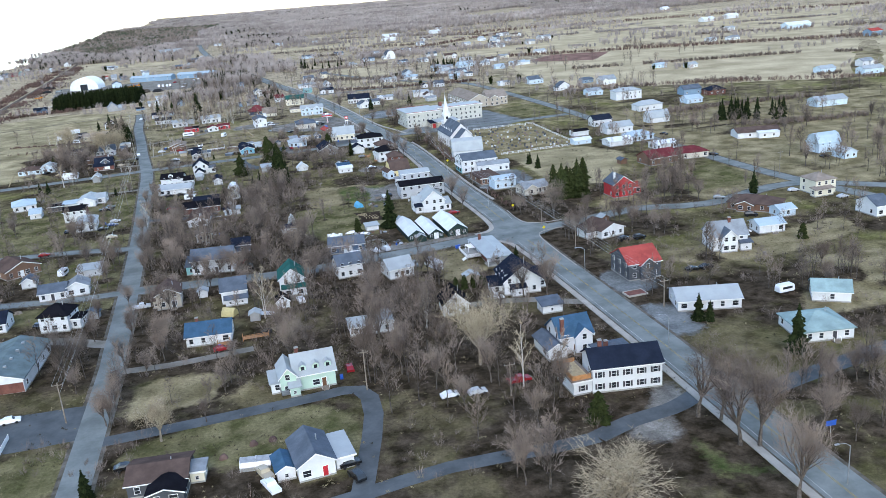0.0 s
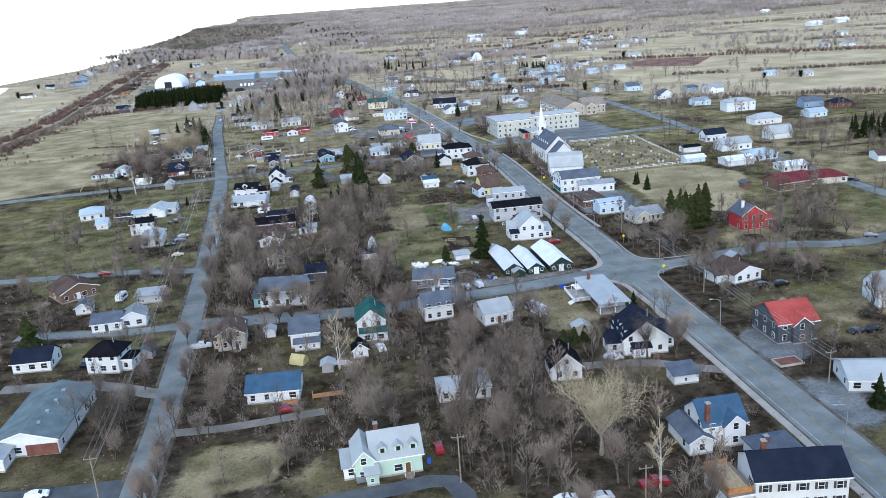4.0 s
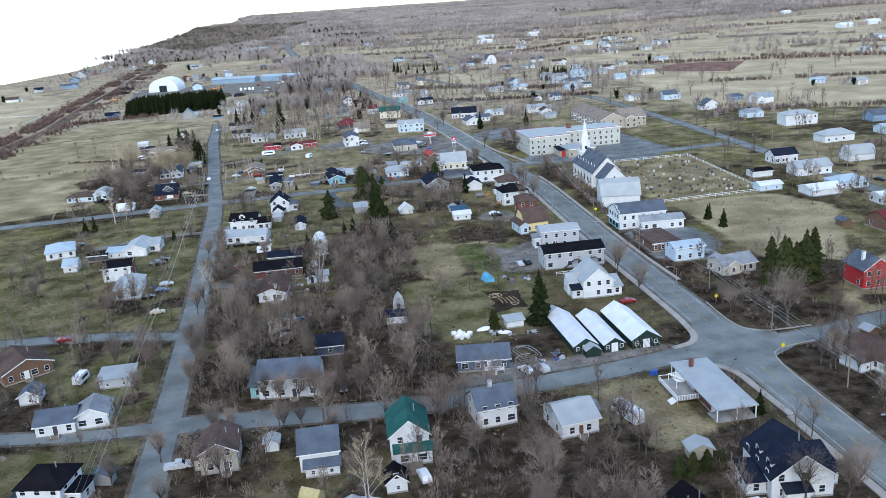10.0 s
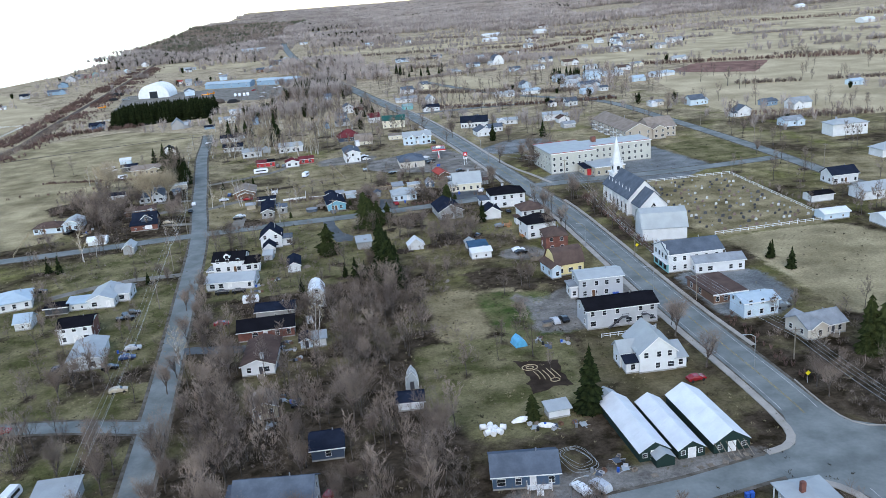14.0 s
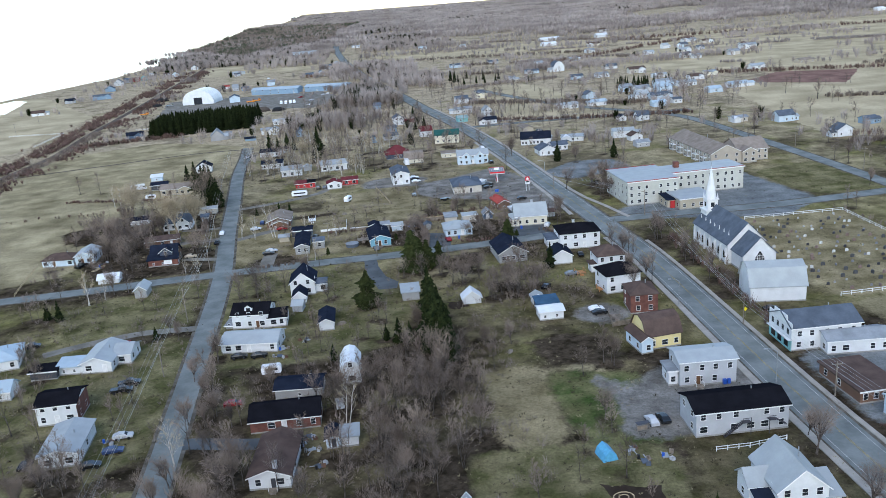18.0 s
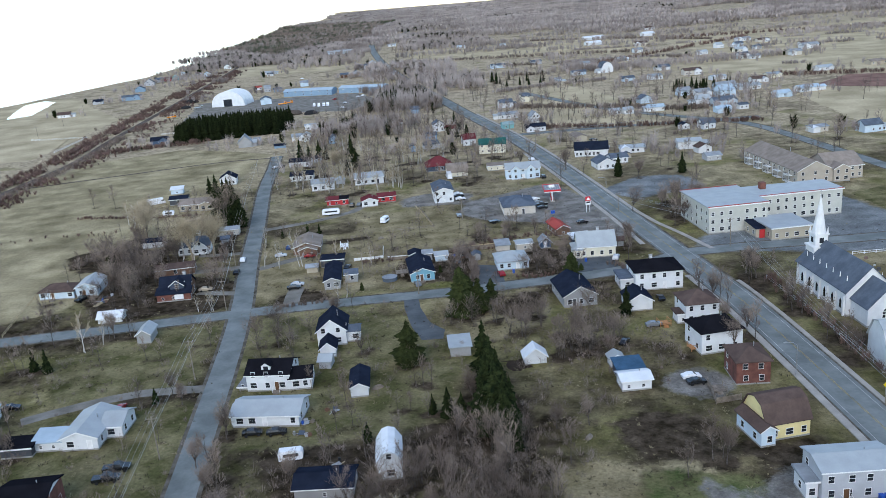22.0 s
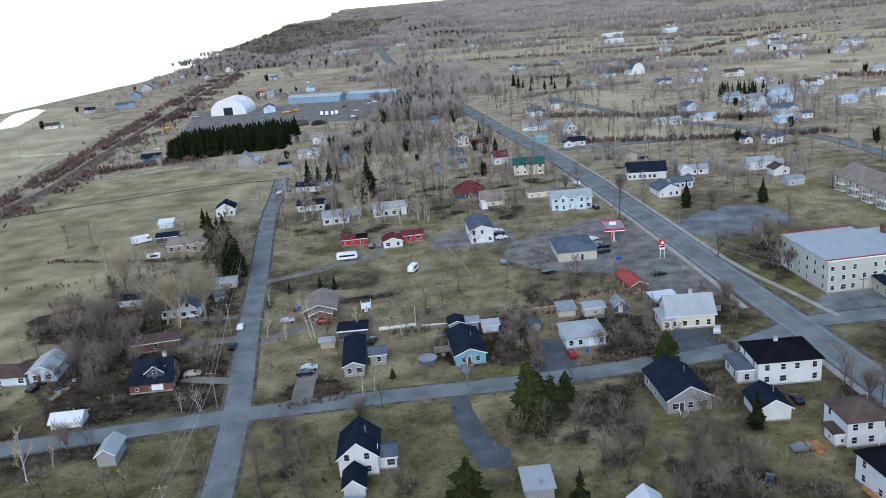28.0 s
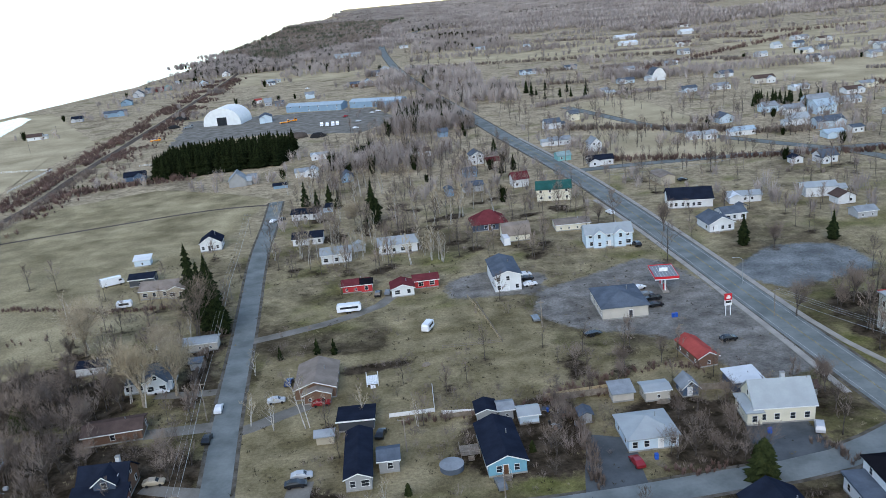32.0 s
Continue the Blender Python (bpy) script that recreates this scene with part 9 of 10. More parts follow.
scatter([(-72, 241), (-37, 234), (-35, 200), (-57, 206)], 8, 6, 9, "bare", 33)
scatter([(-51, 323), (20, 306), (18, 263), (-45, 279)], 34, 8, 11, "bare", 34)
scatter([(-50, 374), (-31, 368), (-29, 317), (-41, 314)], 12, 7, 10, "bare", 35)
scatter([(-4, 394), (18, 392), (12, 305), (-6, 313)], 16, 6, 9, "shrub", 36)
scatter([(-114, 405), (-66, 379), (-56, 324), (-90, 337)], 10, 6, 9, "bare", 37)
scatter([(-20, 391), (21, 388), (20, 340), (-15, 346)], 40, 4, 7, "shrub", 38)
scatter([(28, 455), (48, 447), (43, 419), (28, 422)], 9, 4, 7, "shrub", 39)
scatter([(-58, 415), (-47, 413), (-37, 349), (-47, 351)], 8, 6, 9, "bare", 40)
scatter([(-172, 656), (-83, 635), (-67, 521), (-101, 531)], 22, 6, 10, "bare", 41)
scatter([(-89, 775), (13, 735), (10, 638), (-76, 660)], 30, 9, 14, "birch", 42)
scatter([(79, 505), (83, 488), (81, 413), (73, 411)], 6, 7, 9, "bare", 43)
scatter([(91, 472), (102, 475), (101, 416), (96, 418)], 14, 6, 9, "bare", 44)
scatter([(98, 564), (113, 570), (91, 472), (84, 511)], 8, 8, 11, "bare", 45)
scatter([(2, 457), (51, 456), (41, 420), (22, 438)], 16, 4, 7, "shrub", 46)
scatter([(-105, 545), (-88, 546), (-90, 502), (-104, 514)], 10, 6, 9, "bare", 47)
scatter([(-128, 490), (-82, 470), (-75, 445), (-104, 440)], 6, 5, 8, "bare", 48)
scatter([(-131, 555), (-109, 550), (-88, 501), (-107, 504)], 44, 5, 8, "shrub", 49)
scatter([(-82, 511), (-69, 513), (-65, 495), (-76, 497)], 8, 4, 7, "shrub", 50)
scatter([(-82, 664), (-12, 649), (-10, 622), (-77, 636)], 30, 8, 12, "birch", 51)
scatter([(-248, 798), (-247, 885), (-176, 908), (-183, 857)], 40, 2.5, 4, "shrub", 52)
scatter([(-79, 921), (9, 895), (6, 773), (-48, 757)], 30, 7, 11, "bare", 53)
scatter([(-53, 1328), (25, 1101), (11, 930), (-37, 973)], 36, 8, 12, "bare", 54)
scatter([(18, 550), (61, 547), (49, 527), (25, 526)], 8, 5, 8, "bare", 55)
scatter([(89, 617), (120, 584), (94, 536), (90, 552)], 8, 7, 10, "bare", 56)
scatter([(93, 809), (162, 799), (170, 731), (93, 747)], 34, 3, 5, "shrub", 57)
scatter([(71, 961), (134, 947), (92, 792), (51, 781)], 12, 6, 10, "bare", 58)
scatter([(200, 900), (237, 874), (228, 854), (192, 878)], 22, 7, 10, "spruce", 59)
scatter([(30, 1097), (117, 1029), (106, 973), (30, 1028)], 26, 7, 11, "spruce", 60)
scatter([(209, 923), (287, 895), (166, 669), (146, 710)], 26, 7, 11, "bare", 61)
scatter([(-38, 987), (0, 963), (-1, 913), (-36, 933)], 22, 9, 12, "spruce", 62)
scatter([(268, 440), (302, 424), (285, 403), (261, 429)], 22, 9, 12, "spruce", 63)
scatter([(14, 541), (25, 545), (16, 498), (7, 500)], 8, 3, 5, "shrub", 64)
scatter([(38, 518), (51, 518), (38, 483), (26, 496)], 10, 3, 5, "shrub", 65)
scatter([(-54, 759), (-26, 760), (-22, 660), (-47, 668)], 14, 6, 10, "bare", 66)
scatter([(22, 866), (55, 848), (46, 718), (23, 739)], 10, 6, 9, "bare", 67)
scatter([(125, 301), (166, 312), (166, 286), (144, 277)], 14, 6, 10, "bare", 68)
scatter([(202, 405), (258, 419), (181, 307), (163, 300)], 18, 6, 10, "bare", 69)
scatter([(44, 388), (65, 375), (58, 339), (42, 344)], 6, 5, 8, "bare", 70)
scatter([(31, 442), (52, 442), (47, 423), (29, 422)], 16, 5, 8, "shrub", 71)
scatter([(-51, 464), (-30, 462), (-29, 440), (-48, 441)], 9, 5, 7, "shrub", 72)
scatter([(57, 519), (79, 519), (73, 490), (55, 490)], 6, 6, 8, "bare", 73)
scatter([(-11, 273), (16, 268), (14, 252), (-11, 257)], 12, 7, 10, "bare", 74)
scatter([(15, 271), (40, 267), (34, 248), (14, 252)], 10, 5, 8, "shrub", 75)
scatter([(46, 522), (59, 519), (52, 486), (40, 487)], 6, 4, 6, "shrub", 76)
scatter([(12, 545), (26, 542), (16, 490), (6, 489)], 14, 2.5, 5, "shrub", 77)
scatter([(38, 496), (52, 496), (46, 481), (35, 481)], 9, 2, 4, "shrub", 78)
scatter([(-118, 507), (-100, 509), (-83, 478), (-99, 479)], 14, 3, 6, "shrub", 79)
scatter([(-171, 817), (-98, 832), (-98, 880), (-171, 866)], 330, 12.5, 14.5, "spruce", 900, 1.25)
WEST = [p for p in POLE_TOPS if -95 < p[0] < -40]
EAST = [p for p in POLE_TOPS if p[0] > 60]
for line in (WEST, EAST):
    line.sort(key=lambda p: p[1])
    for a, c in zip(line, line[1:]):
        if (Vector(a) - Vector(c)).length < 130:
            wire(a, c, 0.01 * (Vector(a) - Vector(c)).length)


# ---- hedges, thickets and far woods ----
def brush(name, spots, lo, hi, twig, label, seed, blades=22, broad=0.1, spread=0.35):
    """Bushes or far trees of thin blades at many spots, one mesh."""
    r = random.Random(seed)
    vs, fs = [], []
    for x, y in spots:
        h = r.uniform(lo, hi)
        for _ in range(blades):
            a, t = r.uniform(0, 6.283), r.random()
            l = h * r.uniform(0.35, 0.65)
            z0 = h * r.uniform(0.02, 0.5)
            ox, oy = math.cos(a) * h * spread * 0.3, math.sin(a) * h * spread * 0.3
            ex, ey = math.cos(a) * h * spread * r.uniform(0.5, 1.2), math.sin(a) * h * spread * r.uniform(0.5, 1.2)
            w = broad * r.uniform(0.6, 1.3)
            k = len(vs)
            vs += [(x + ox - w * math.sin(a), y + oy + w * math.cos(a), z0), (x + ox + w * math.sin(a), y + oy - w * math.cos(a), z0), (x + ex, y + ey, min(h, z0 + l))]
            fs.append((k, k + 1, k + 2))
    return tagged(part(name, (vs, fs, twig)), label, "thicket" if "wood" not in name else "woods", kind="stuff")


def line_spots(points, gap, wander, seed):
    r = random.Random(seed)
    return [(p.x + r.uniform(-wander, wander), p.y + r.uniform(-wander, wander)) for p in smooth(points, gap)]


HEDGES = [
    ([(-226, 600), (-222, 690), (-218, 780), (-224, 870)], 1.2, 4, 2.2, 4.0), ([(-240, 640), (-240, 760), (-246, 880), (-252, 1000), (-266, 1180)], 1.6, 4, 2.2, 4.2),
    ([(-210, 800), (-180, 812), (-150, 815)], 1.0, 6, 2, 4), ([(-125, 486), (-104, 560), (-101, 640)], 3, 2, 1, 2.5), ([(-330, 560), (-200, 580), (-120, 590)], 2.5, 3, 1, 2.2),
    ([(70, 762), (140, 740), (200, 728)], 1.2, 3, 2, 4), ([(72, 860), (120, 832), (160, 800), (190, 790)], 1.0, 5, 2.5, 4.5), ([(290, 925), (460, 850), (640, 770)], 2.0, 4, 2.5, 5),
    ([(235, 620), (330, 570), (440, 510)], 2, 4, 2.5, 5), ([(420, 900), (620, 760), (900, 640)], 3, 6, 3, 6), ([(178, 1115), (300, 1225), (420, 1330)], 3, 6, 3, 6), ([(330, 1400), (640, 1330), (1000, 1220)], 3, 8, 3, 7),
    ([(-20, 1345), (140, 1290), (265, 1236)], 2, 5, 3, 6), ([(20, 528), (40, 532), (47, 528)], 0.7, 1.5, 1.2, 2.4), ([(-24, 516), (0, 518), (24, 522)], 0.9, 1.2, 1, 2), ([(168, 486), (172, 450), (170, 412)], 2, 1.5, 1, 3),
    ([(97, 300), (97, 340)], 1.6, 1.5, 1, 2.5), ([(98, 380), (99, 425), (98, 470)], 1.2, 1.8, 2, 4.5), ([(-15, 255), (10, 258), (40, 259)], 1.2, 3, 1, 2.5)]
for k, (pts, gap, wander, lo, hi) in enumerate(HEDGES):
    brush("hedge", line_spots(pts, gap * (0.45 if pts[0][1] > 560 else 1.0), wander, 40 + k), lo, hi, TWIG_RED if k % 3 else TWIG, "bare brown hedge of brush and saplings", 60 + k, 26, 0.07 if pts[0][1] < 700 else 0.16, 0.4)

# brush under the trees
r = random.Random(9)
for k, (x0, y0, x1, y1, count) in enumerate([(-38, 180, 20, 330, 1100), (20, 180, 84, 262, 700), (-38, 330, 30, 400, 700), (-110, 200, -50, 460, 700), (100, 150, 200, 300, 800), (-60, 130, 84, 175, 400), (10, 400, 60, 480, 260), (-120, 480, -72, 620, 400), (100, 280, 180, 330, 200), (-30, 500, 40, 530, 200), (-62, 486, 60, 560, 420), (-60, 560, 50, 640, 300), (-48, 400, 60, 476, 420)]):
    spots = []
    for _ in range(count):
        x, y = r.uniform(x0, x1), r.uniform(y0, y1)
        if noise.noise((x / 22, y / 22, 4.0)) > -0.05 and clear(x, y, -0.8):
            spots.append((x, y))
    brush("underbrush", spots, 0.7, 3.2, TWIG, "low tangled brown brush in rough grass", 90 + k, 30, 0.028, 0.7)

# tussocks of dead grass and weeds over yards and verges
DEADGRASS = material("dead grass tussocks", (0.3, 0.25, 0.15), 0.95, 0.25, 9.0, 12, 0.0, second=(0.12, 0.1, 0.06), spec=0.0)
WEED = material("dark dead weeds", (0.07, 0.055, 0.038), 0.95, 0.3, 7.0, 12, 0.0, second=(0.03, 0.026, 0.016), spec=0.0)
for k, (x0, y0, x1, y1, count) in enumerate([(-110, 130, -44, 330, 1500), (-36, 130, 86, 330, 2600), (-125, 330, -50, 476, 1700), (-46, 330, 80, 480, 2600), (98, 110, 215, 340, 1900), (-125, 480, -66, 660, 1300), (-60, 486, 80, 640, 2400), (98, 340, 200, 620, 1300)]):
    straw_spots, weed_spots = [], []
    for _ in range(count):
        x, y = r.uniform(x0, x1), r.uniform(y0, y1)
        if clear(x, y, -1.2):
            (straw_spots if noise.noise((x / 9, y / 9, 12.0)) > 0.02 else weed_spots).append((x, y))
    brush("grass_tussocks", straw_spots, 0.25, 0.6, DEADGRASS, "dead straw-coloured grass tussocks", 1500 + k, 9, 0.07, 1.3)
    brush("weeds", weed_spots, 0.25, 0.7, WEED, "dark dead weeds in rough grass", 1540 + k, 9, 0.07, 1.3)

# parked cars and garden sheds beside the village homes
q = random.Random(41)
for hx, hy, turn, w_, d_ in list(HOMES):
    c_, s_ = math.cos(radians(turn)), math.sin(radians(turn))
    for what in ("car", "shed", "bin"):
        for _ in range(4):
            side = q.choice((-1, 1))
            u = side * (w_ / 2 + {"car": 2.6, "shed": 4.5, "bin": 0.8}[what] + q.uniform(0, 1.5))
            v = q.uniform(0.0, d_) if what != "shed" else d_ + q.uniform(-1, 6)
            x, y = hx + u * c_ - v * s_, hy + u * s_ + v * c_
            if clear(x, y, 0.3 if what != "shed" else 1.2):
                break
        else:
            continue
        x, y = round(x, 1), round(y, 1)
        if what == "car" and q.random() < 0.17:
            car(x, y, round(turn + q.choice((0, 90)) + q.uniform(-8, 8)), q.choice(("black", "grey", "silver", "white", "blue", "black")), q.choice(("car", "suv", "pickup")))
            BLOCKED.append((x, y, 2.2))
        elif what == "shed" and q.random() < 0.3:
            house(x, y, round(turn + q.choice((0, 90))), q.uniform(2.4, 4.2), q.uniform(2.4, 4.5), 2.2, "gable", 0.5, q.choice("wd"), q.choice(("white", "weathered", "grey", "brown", "tan")), q.choice(("light", "slate", "grey", "brown")), name="shed", win=0, far=True)
        elif what == "bin" and q.random() < 0.08 and y < 560:
            bin_(x, y, q.choice(("blue", "green")))

# trees between the village houses
for k, (x0, y0, x1, y1, each, cut, lo, hi) in enumerate([
        (-36, 176, 84, 262, 85, 0.0, 6, 9), (-36, 276, 16, 400, 62, -0.1, 6, 10), (16, 276, 84, 330, 160, 0.1, 5, 9), (-115, 165, -48, 330, 75, -0.1, 5, 9), (-115, 335, -60, 470, 110, 0.0, 5, 9),
        (14, 330, 76, 480, 210, 0.1, 5, 9), (-48, 400, 14, 476, 150, 0.0, 4, 8), (100, 130, 215, 270, 90, -0.05, 6, 11), (96, 285, 215, 345, 85, -0.05, 6, 10), (218, 200, 420, 480, 120, 0.12, 6, 11),
        (170, 345, 205, 500, 80, -0.1, 5, 9), (-64, 490, 60, 640, 210, 0.0, 5, 9), (-130, 480, -74, 660, 110, -0.1, 5, 9), (-85, 620, 52, 740, 85, -0.15, 7, 12), (-75, 740, 30, 930, 85, -0.15, 6, 11),
        (60, 620, 195, 800, 150, -0.05, 5, 9), (60, 520, 72, 640, 120, 0.0, 5, 9), (205, 400, 330, 640, 95, 0.08, 5, 10), (205, 700, 450, 900, 190, 0.22, 6, 10), (40, 800, 205, 1000, 150, 0.0, 6, 10)]):
    q = random.Random(700 + k)
    spots = []
    for _ in range(int((x1 - x0) * (y1 - y0) / each)):
        x, y = q.uniform(x0, x1), q.uniform(y0, y1)
        if noise.noise((x / 26, y / 26, 2.0)) > cut and clear(x, y, 0.1):
            spots.append((x, y, q.uniform(lo, hi), q.uniform(0.7, 1.05)))
    grove(spots, GROVE_SAYS["bare"], "bare")

# trees among the far houses
for k, (x0, y0, x1, y1, count) in enumerate([(-80, 900, 10, 1040, 90), (-80, 1040, 0, 1340, 200), (60, 1000, 240, 1100, 80), (440, 400, 900, 700, 240), (150, 1000, 420, 1260, 200), (420, 700, 900, 1000, 200), (420, 1000, 1000, 1600, 340), (-250, 1040, -190, 1300, 60), (-380, 1250, -270, 1600, 110), (-30, 1340, 320, 1700, 380), (-240, 1500, -60, 1800, 340), (320, 1260, 900, 1800, 420), (900, 700, 1500, 1700, 420)]):
    q = random.Random(500 + k)
    spots = []
    for _ in range(count * 9):
        x, y = q.uniform(x0, x1), q.uniform(y0, y1)
        if len(spots) < count * 1.5 and noise.noise((x / 210, y / 55, 9.0)) > 0.17 and clear(x, y, -0.5):
            spots.append((x, y))
    brush("far_trees", spots, 5, 10, TWIG_HAZE, "leafless grey-brown trees among far houses", 520 + k, 46, 0.15, 0.36)

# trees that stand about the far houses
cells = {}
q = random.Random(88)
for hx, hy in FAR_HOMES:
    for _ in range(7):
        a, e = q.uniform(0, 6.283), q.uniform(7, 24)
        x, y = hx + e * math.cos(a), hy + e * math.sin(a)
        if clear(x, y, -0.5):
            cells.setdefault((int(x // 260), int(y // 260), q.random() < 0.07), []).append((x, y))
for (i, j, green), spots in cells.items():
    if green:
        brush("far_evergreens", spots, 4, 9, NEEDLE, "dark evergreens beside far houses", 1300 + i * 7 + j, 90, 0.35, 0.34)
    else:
        brush("far_trees", spots, 4, 9.5, TWIG_HAZE, "leafless trees beside far houses", 1400 + i * 7 + j, 60, 0.11, 0.4)

# garden hedges and thickets of the northern lots
for k, (pts, lo, hi, mat) in enumerate([([(9.5, 521), (13.3, 514), (14.4, 500), (13.8, 486)], 1.6, 3.4, TWIG), ([(11, 523.5), (15, 525), (24, 524)], 1.0, 2.2, TWIG_RED), ([(28, 489), (33, 487.5), (38, 489)], 0.8, 1.6, TWIG_RED),
                                        ([(-75, 533), (-77.5, 552), (-79.5, 572)], 1.2, 3.0, TWIG), ([(-116, 508), (-110, 521), (-98, 523), (-84, 520)], 1.2, 2.8, TWIG), ([(-132, 540), (-122, 548), (-104, 540)], 1.6, 3.6, TWIG),
                                        ([(-47, 479), (-40, 480.5), (-33, 482)], 0.8, 1.8, TWIG), ([(58, 494), (61, 490.5), (62, 486)], 1.0, 2.2, TWIG), ([(-160, 618), (-138, 612), (-118, 606), (-102, 606)], 0.8, 2.0, TWIG_RED)]):
    brush("garden_hedge", line_spots(pts, 0.45, 1.3, 1500 + k), lo, hi, mat, "bare brown hedge and brush between lots", 1520 + k, 34, 0.07, 0.42)
for x, y in ((45.4, 492.3), (3.3, 500.5), (-21.8, 489.5), (47.8, 491.0)):
    tree(x, y, 2.6, "cedar")
for x, y, h in ((-124, 587, 13), (-115.5, 576, 12), (-131, 599, 11), (-91.5, 540, 14), (-86.5, 536, 12), (-86, 577, 9), (-28.6, 481, 7.5), (-26, 484, 8)):
    tree(x, y, h, "birch")
tree(-28.3, 468, 8.5)
fence([(9.1, 521.5), (17, 522.5), (26, 523.5)], 1.5, PLANK, 2.2, "pale weathered board fence behind the sheds", 2, True)
fence([(-14.6, 518.6), (-7, 518)], 1.2, TRIM, 2.2, "white board fence across a back lawn", 2, True)
fence([(-5, 590), (-1, 572), (2, 555.5)], 1.1, PLANK, 3.0, "weathered rail fence between two lawns", 2)

# street trees before the long white house
for x, y, h in ((-21.9, 273.6, 10), (-18.5, 272.2, 9), (-14.5, 271.6, 10), (-11.0, 270.7, 11), (-31.2, 261.5, 9), (-28.3, 261.0, 8), (-13.6, 260.2, 9), (-40.2, 299.1, 11), (-41.3, 253.1, 9), (-4.2, 270.4, 9), (-17.4, 259.9, 8), (-6.7, 252.9, 9)):
    tree(x, y, h)
car(-7.4, 281.8, 70, "red", "car")

# field hedgerows
for k, pts in enumerate([[(282, 748), (391, 714), (491, 689), (550, 640)], [(234, 597), (311, 583), (376, 559), (461, 534)], [(319, 1001), (452, 966), (567, 968)], [(250, 468), (335, 466), (381, 439)], [(162, 1179), (255, 1165), (345, 1084)],
                         [(96, 1611), (268, 1498), (378, 1336)], [(466, 1189), (658, 1052), (758, 886)], [(247, 410), (293, 396), (342, 391)], [(65, 959), (115, 982), (164, 988)], [(108, 848), (188, 841)], [(127, 724), (170, 685)],
                         [(68, 1092), (175, 1054)], [(8, 1500), (194, 1443)], [(60, 1210), (190, 1160), (300, 1130)], [(380, 1190), (560, 1130), (820, 1060)], [(520, 980), (720, 900), (960, 800)], [(200, 1330), (420, 1290), (640, 1230)]]):
    brush("hedgerow", [p for p in line_spots(pts, 0.6, 3.2, 840 + k) if noise.noise((p[0] / 34, p[1] / 34, 1.5)) > -0.06], 2.0, 4.5, TWIG if pts[0][1] < 800 or k % 2 else TWIG_HAZE, "bare brown hedgerow between fields", 860 + k, 26, 0.15, 0.45)

# brush on both sides of the railway bed
q = random.Random(77)
for k in range(8):
    y0 = 560 + 110 * k
    spots = []
    for _ in range(520):
        y = q.uniform(y0, y0 + 110)
        x = float(np.interp(y, [500, 672, 772, 860, 978, 1160, 1430], [-232, -231, -224, -230, -236, -246, -262])) + q.choice((-1, 1)) * (4 + abs(q.gauss(0, 9)))
        if noise.noise((x / 30, y / 30, 6.0)) > -0.12 and clear(x, y, -0.5):
            spots.append((x, y))
    brush("railside_brush", spots, 1.2, 3.4, TWIG_RED, "tangled brown brush beside the old railway bed", 880 + k, 24, 0.18, 0.6)

# mixed woods by the coast road and the depot
for k, (x0, y0, x1, y1, bare, green) in enumerate([(-345, 1500, -200, 1640, 420, 120), (-360, 1640, -130, 1800, 620, 150), (-350, 1800, -120, 2000, 620, 150), (-370, 2000, -120, 2250, 620, 120), (-40, 890, 22, 1000, 150, 34), (-20, 1000, 60, 1120, 170, 16), (-60, 1120, 40, 1300, 190, 10), (-190, 1380, -80, 1560, 150, 20), (-30, 1560, 120, 1750, 240, 30), (-70, 780, 0, 830, 60, 10)]):
    for want, lo, hi, mat, label, blades, broad, spread in ((int(bare * 1.8), 7, 13, TWIG_HAZE, "leafless grey-brown woods by the coast", 46, 0.16, 0.36), (green, 6, 12, NEEDLE, "dark evergreens in the coast woods", 60, 0.45, 0.26)):
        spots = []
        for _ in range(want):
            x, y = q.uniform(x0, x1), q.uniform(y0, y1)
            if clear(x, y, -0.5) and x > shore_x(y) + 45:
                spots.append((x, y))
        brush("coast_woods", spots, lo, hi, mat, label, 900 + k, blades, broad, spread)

# tall dense woods on the headland between the shore and the coast road
HEADLAND = [(-460, 1960), (-324, 1830), (-232, 1630), (-205, 1770), (-165, 1820), (-130, 1914), (-98, 2078), (-110, 2420), (-60, 2830), (-420, 3100), (-520, 2500)]
q = random.Random(61)
for k in range(14):
    spots = []
    while len(spots) < 330:
        x, y = q.uniform(-520, -60), 1630 + 1400 * (k + q.random()) / 14
        if inside(x, y, HEADLAND) and x > shore_x(y) + 25:
            spots.append((x, y))
    green = [p for p in spots if noise.noise((p[0] / 60, p[1] / 90, 4.0)) + q.uniform(-0.5, 0.5) > 0.3]
    brush("headland_woods", green, 9, 16, NEEDLE_PALE, "dark evergreens in the headland woods", 1700 + k, 60, 0.5, 0.26)
    brush("headland_woods", [p for p in spots if p not in green], 9, 16, TWIG, "tall leafless brown woods on the headland", 1720 + k, 60, 0.22, 0.34)

# poles along the far roads
for x, y in [(float(np.interp(y, [p[1] for p in MAIN], [p[0] for p in MAIN])) + 7.5, y) for y in range(770, 1500, 62)] + [(213 - (y - 300) * 0.02, y) for y in range(300, 720, 60)] + [(-300 - (y - 900) * 0.12, y) for y in range(900, 1400, 70)]:
    utility_pole(round(x, 1), y, 9.5)

# dark heaps of gravel in the depot
for x, y, l_, w_, h_ in ((-104, 925, 16, 10, 4), (-225, 1078, 14, 9, 3.5), (-89, 921, 12, 8, 3.2), (-219, 1032, 10, 6, 2.6)):
    mound(x, y, 20, l_, w_, h_, BALLAST if l_ > 15 else RUBBER, "gravel_heap", "dark heap of gravel in the depot yard")

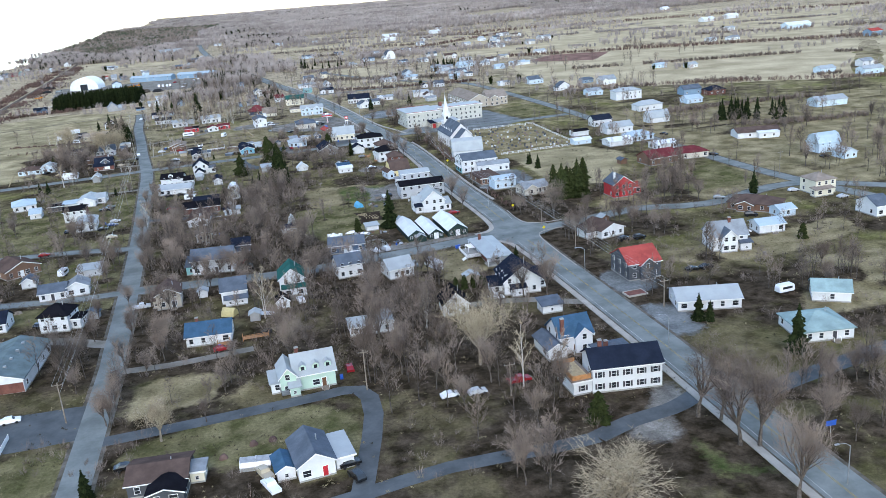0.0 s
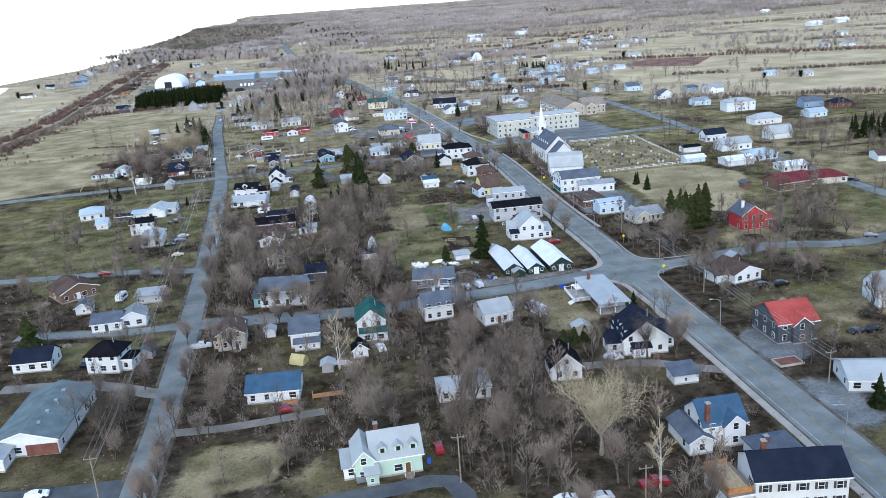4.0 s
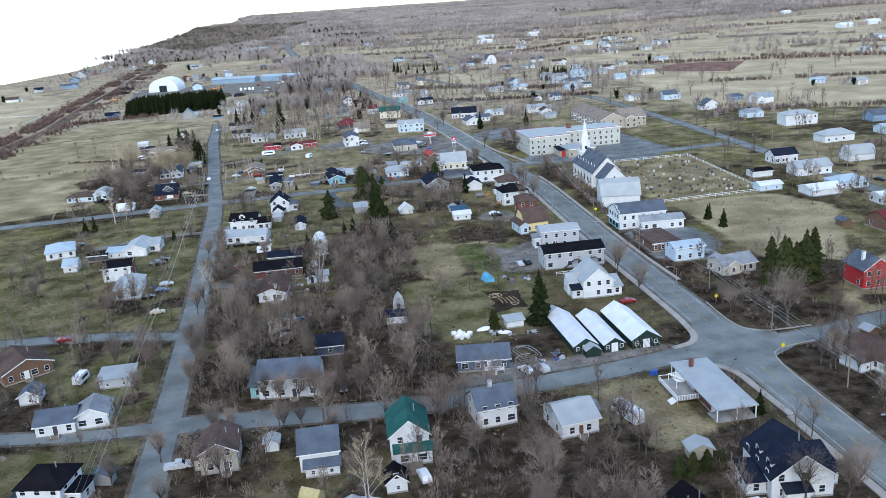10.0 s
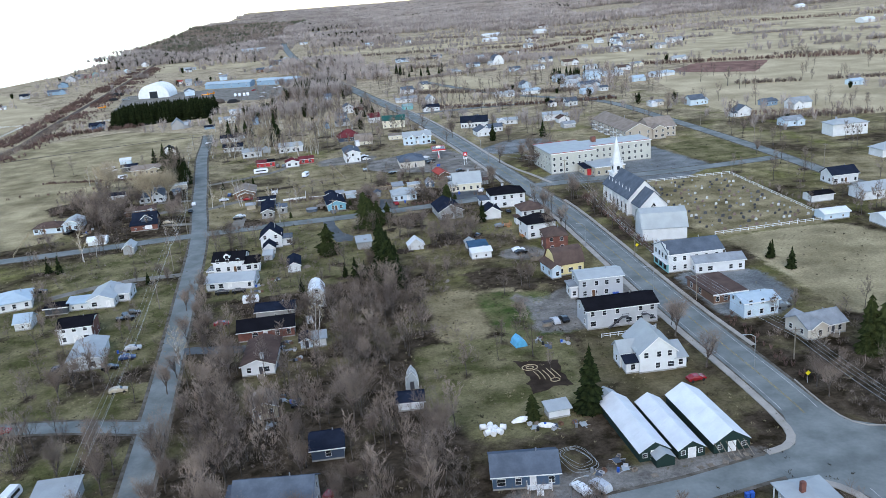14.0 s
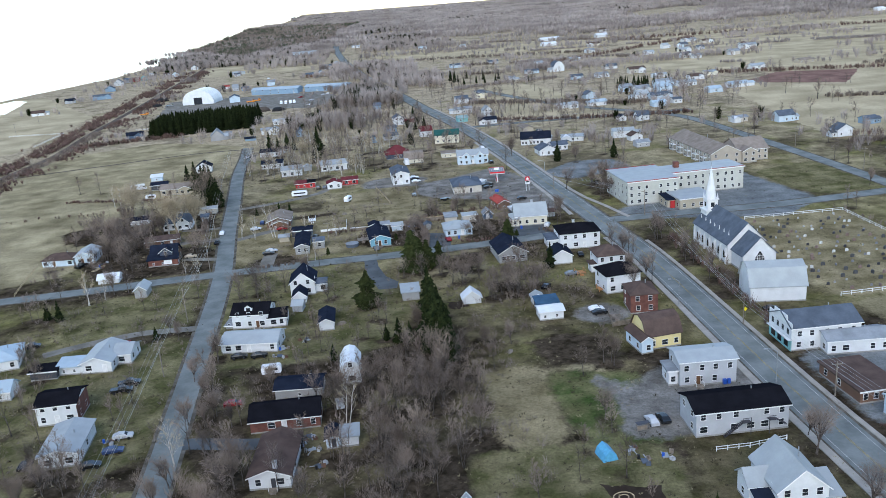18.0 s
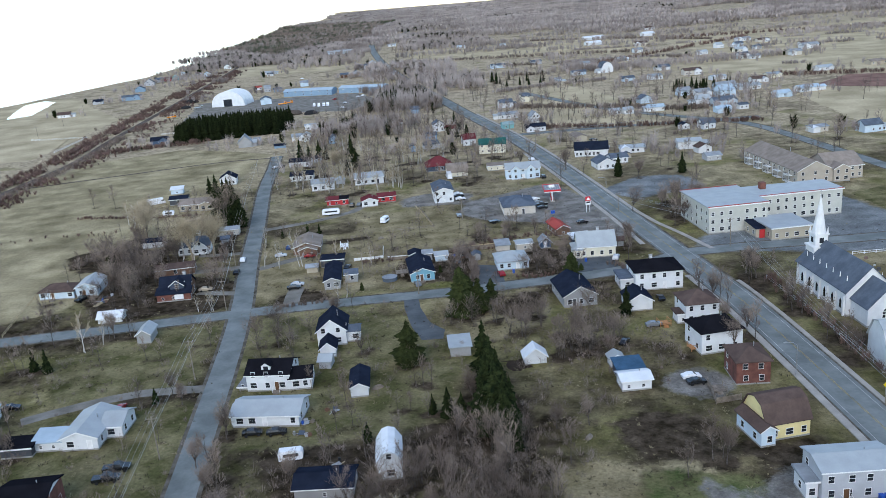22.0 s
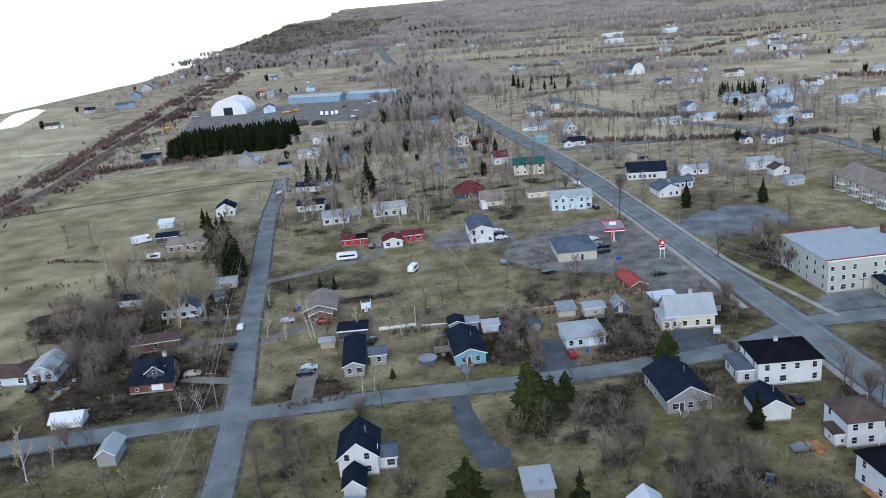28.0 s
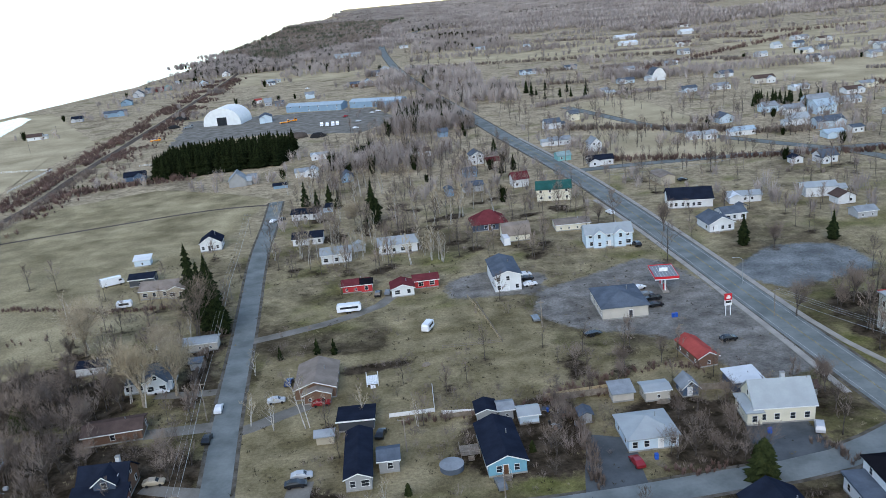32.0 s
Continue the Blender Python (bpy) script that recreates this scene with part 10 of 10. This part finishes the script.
# far woods
WOODS = []
for k in range(4):
    q = random.Random(300 + k)
    spots = [(q.uniform(-130, 130), q.uniform(-130, 130)) for _ in range(760)]
    ob = brush("far_woods", spots, 6, 12, TWIG_HAZE, "grey-brown leafless woods in the distance", 310 + k, 16, 0.9, 0.45)
    WOODS.append(ob.data)
    bpy.data.objects.remove(ob)
EVER = []
for k in range(2):
    q = random.Random(320 + k)
    ob = brush("far_evergreens", [(q.uniform(-60, 60), q.uniform(-60, 60)) for _ in range(60)], 6, 11, NEEDLE, "x", 330 + k, 20, 1.0, 0.3)
    EVER.append(ob.data)
    bpy.data.objects.remove(ob)
q = random.Random(12)


def wooded(x, y):
    s = shore_x(y)
    if x < s + 60:
        return False
    if y > 1560 and x < -110 - (y - 1560) * 0.02:
        return True
    if y > 1700 and noise.noise((x / 420, y / 300, 1.0)) > -0.18:
        return True
    return y > 2600


for gy in range(1540, 4900, 210):
    for gx in range(-420, 3200, 215):
        if abs(gx) > 0.62 * gy + 250:
            continue
        x, y = gx + q.uniform(-60, 60), gy + q.uniform(-60, 60)
        if wooded(x, y):
            x = max(x, shore_x(y) + 140)
            ob = part("far_woods", WOODS[q.randrange(4)], None, pose(x, y, 0, 0, 0, q.uniform(0, 360)))
            tagged(ob, "grey-brown leafless woods in the distance", "woods", kind="stuff")
            if q.random() < 0.3 or x < -100:
                ob = part("far_evergreens", EVER[q.randrange(2)], None, pose(x + q.uniform(-60, 60), y + q.uniform(-60, 60), 0, 0, 0, q.uniform(0, 360)))
                tagged(ob, "dark evergreens among the far woods", "woods", kind="stuff")

# yard grass, brown soil and painted tree shade on the ground sheet
me = GROUND_SHEET.data
co = np.empty(3 * len(me.vertices))
me.vertices.foreach_get("co", co)
gx, gy = co[0::3], co[1::3]


def within(px, py, poly):
    hit = np.zeros(len(px), bool)
    for (x0, y0), (x1, y1) in zip(poly, poly[1:] + poly[:1]):
        if y0 != y1:
            hit ^= ((y0 > py) != (y1 > py)) & (px < (x1 - x0) * (py - y0) / (y1 - y0) + x0)
    return hit


spread = {"gravel": np.zeros(len(gx)), "tar": np.zeros(len(gx)), "hay": np.zeros(len(gx)), "dry": np.zeros(len(gx)), "olive": np.zeros(len(gx)), "lush": np.zeros(len(gx)), "soil_and_shade": np.zeros(len(gx))}
for key, poly in COVER:
    for ox, oy in ((0, 0), (2, 0), (-2, 0), (0, 2), (0, -2), (3, 3), (-3, 3), (3, -3), (-3, -3)):
        spread[key] += within(gx + ox, gy + oy, poly) / 9
# each tree darkens the ground colour round its foot, shade painted in
for x, y, size in SOIL_SHADE_SPOTS:
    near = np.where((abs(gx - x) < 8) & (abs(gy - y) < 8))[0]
    spread["soil_and_shade"][near] += 0.55 * np.exp(-((gx[near] - x) ** 2 + (gy[near] - y) ** 2) / (2 * max(1.6, 0.28 * size) ** 2))
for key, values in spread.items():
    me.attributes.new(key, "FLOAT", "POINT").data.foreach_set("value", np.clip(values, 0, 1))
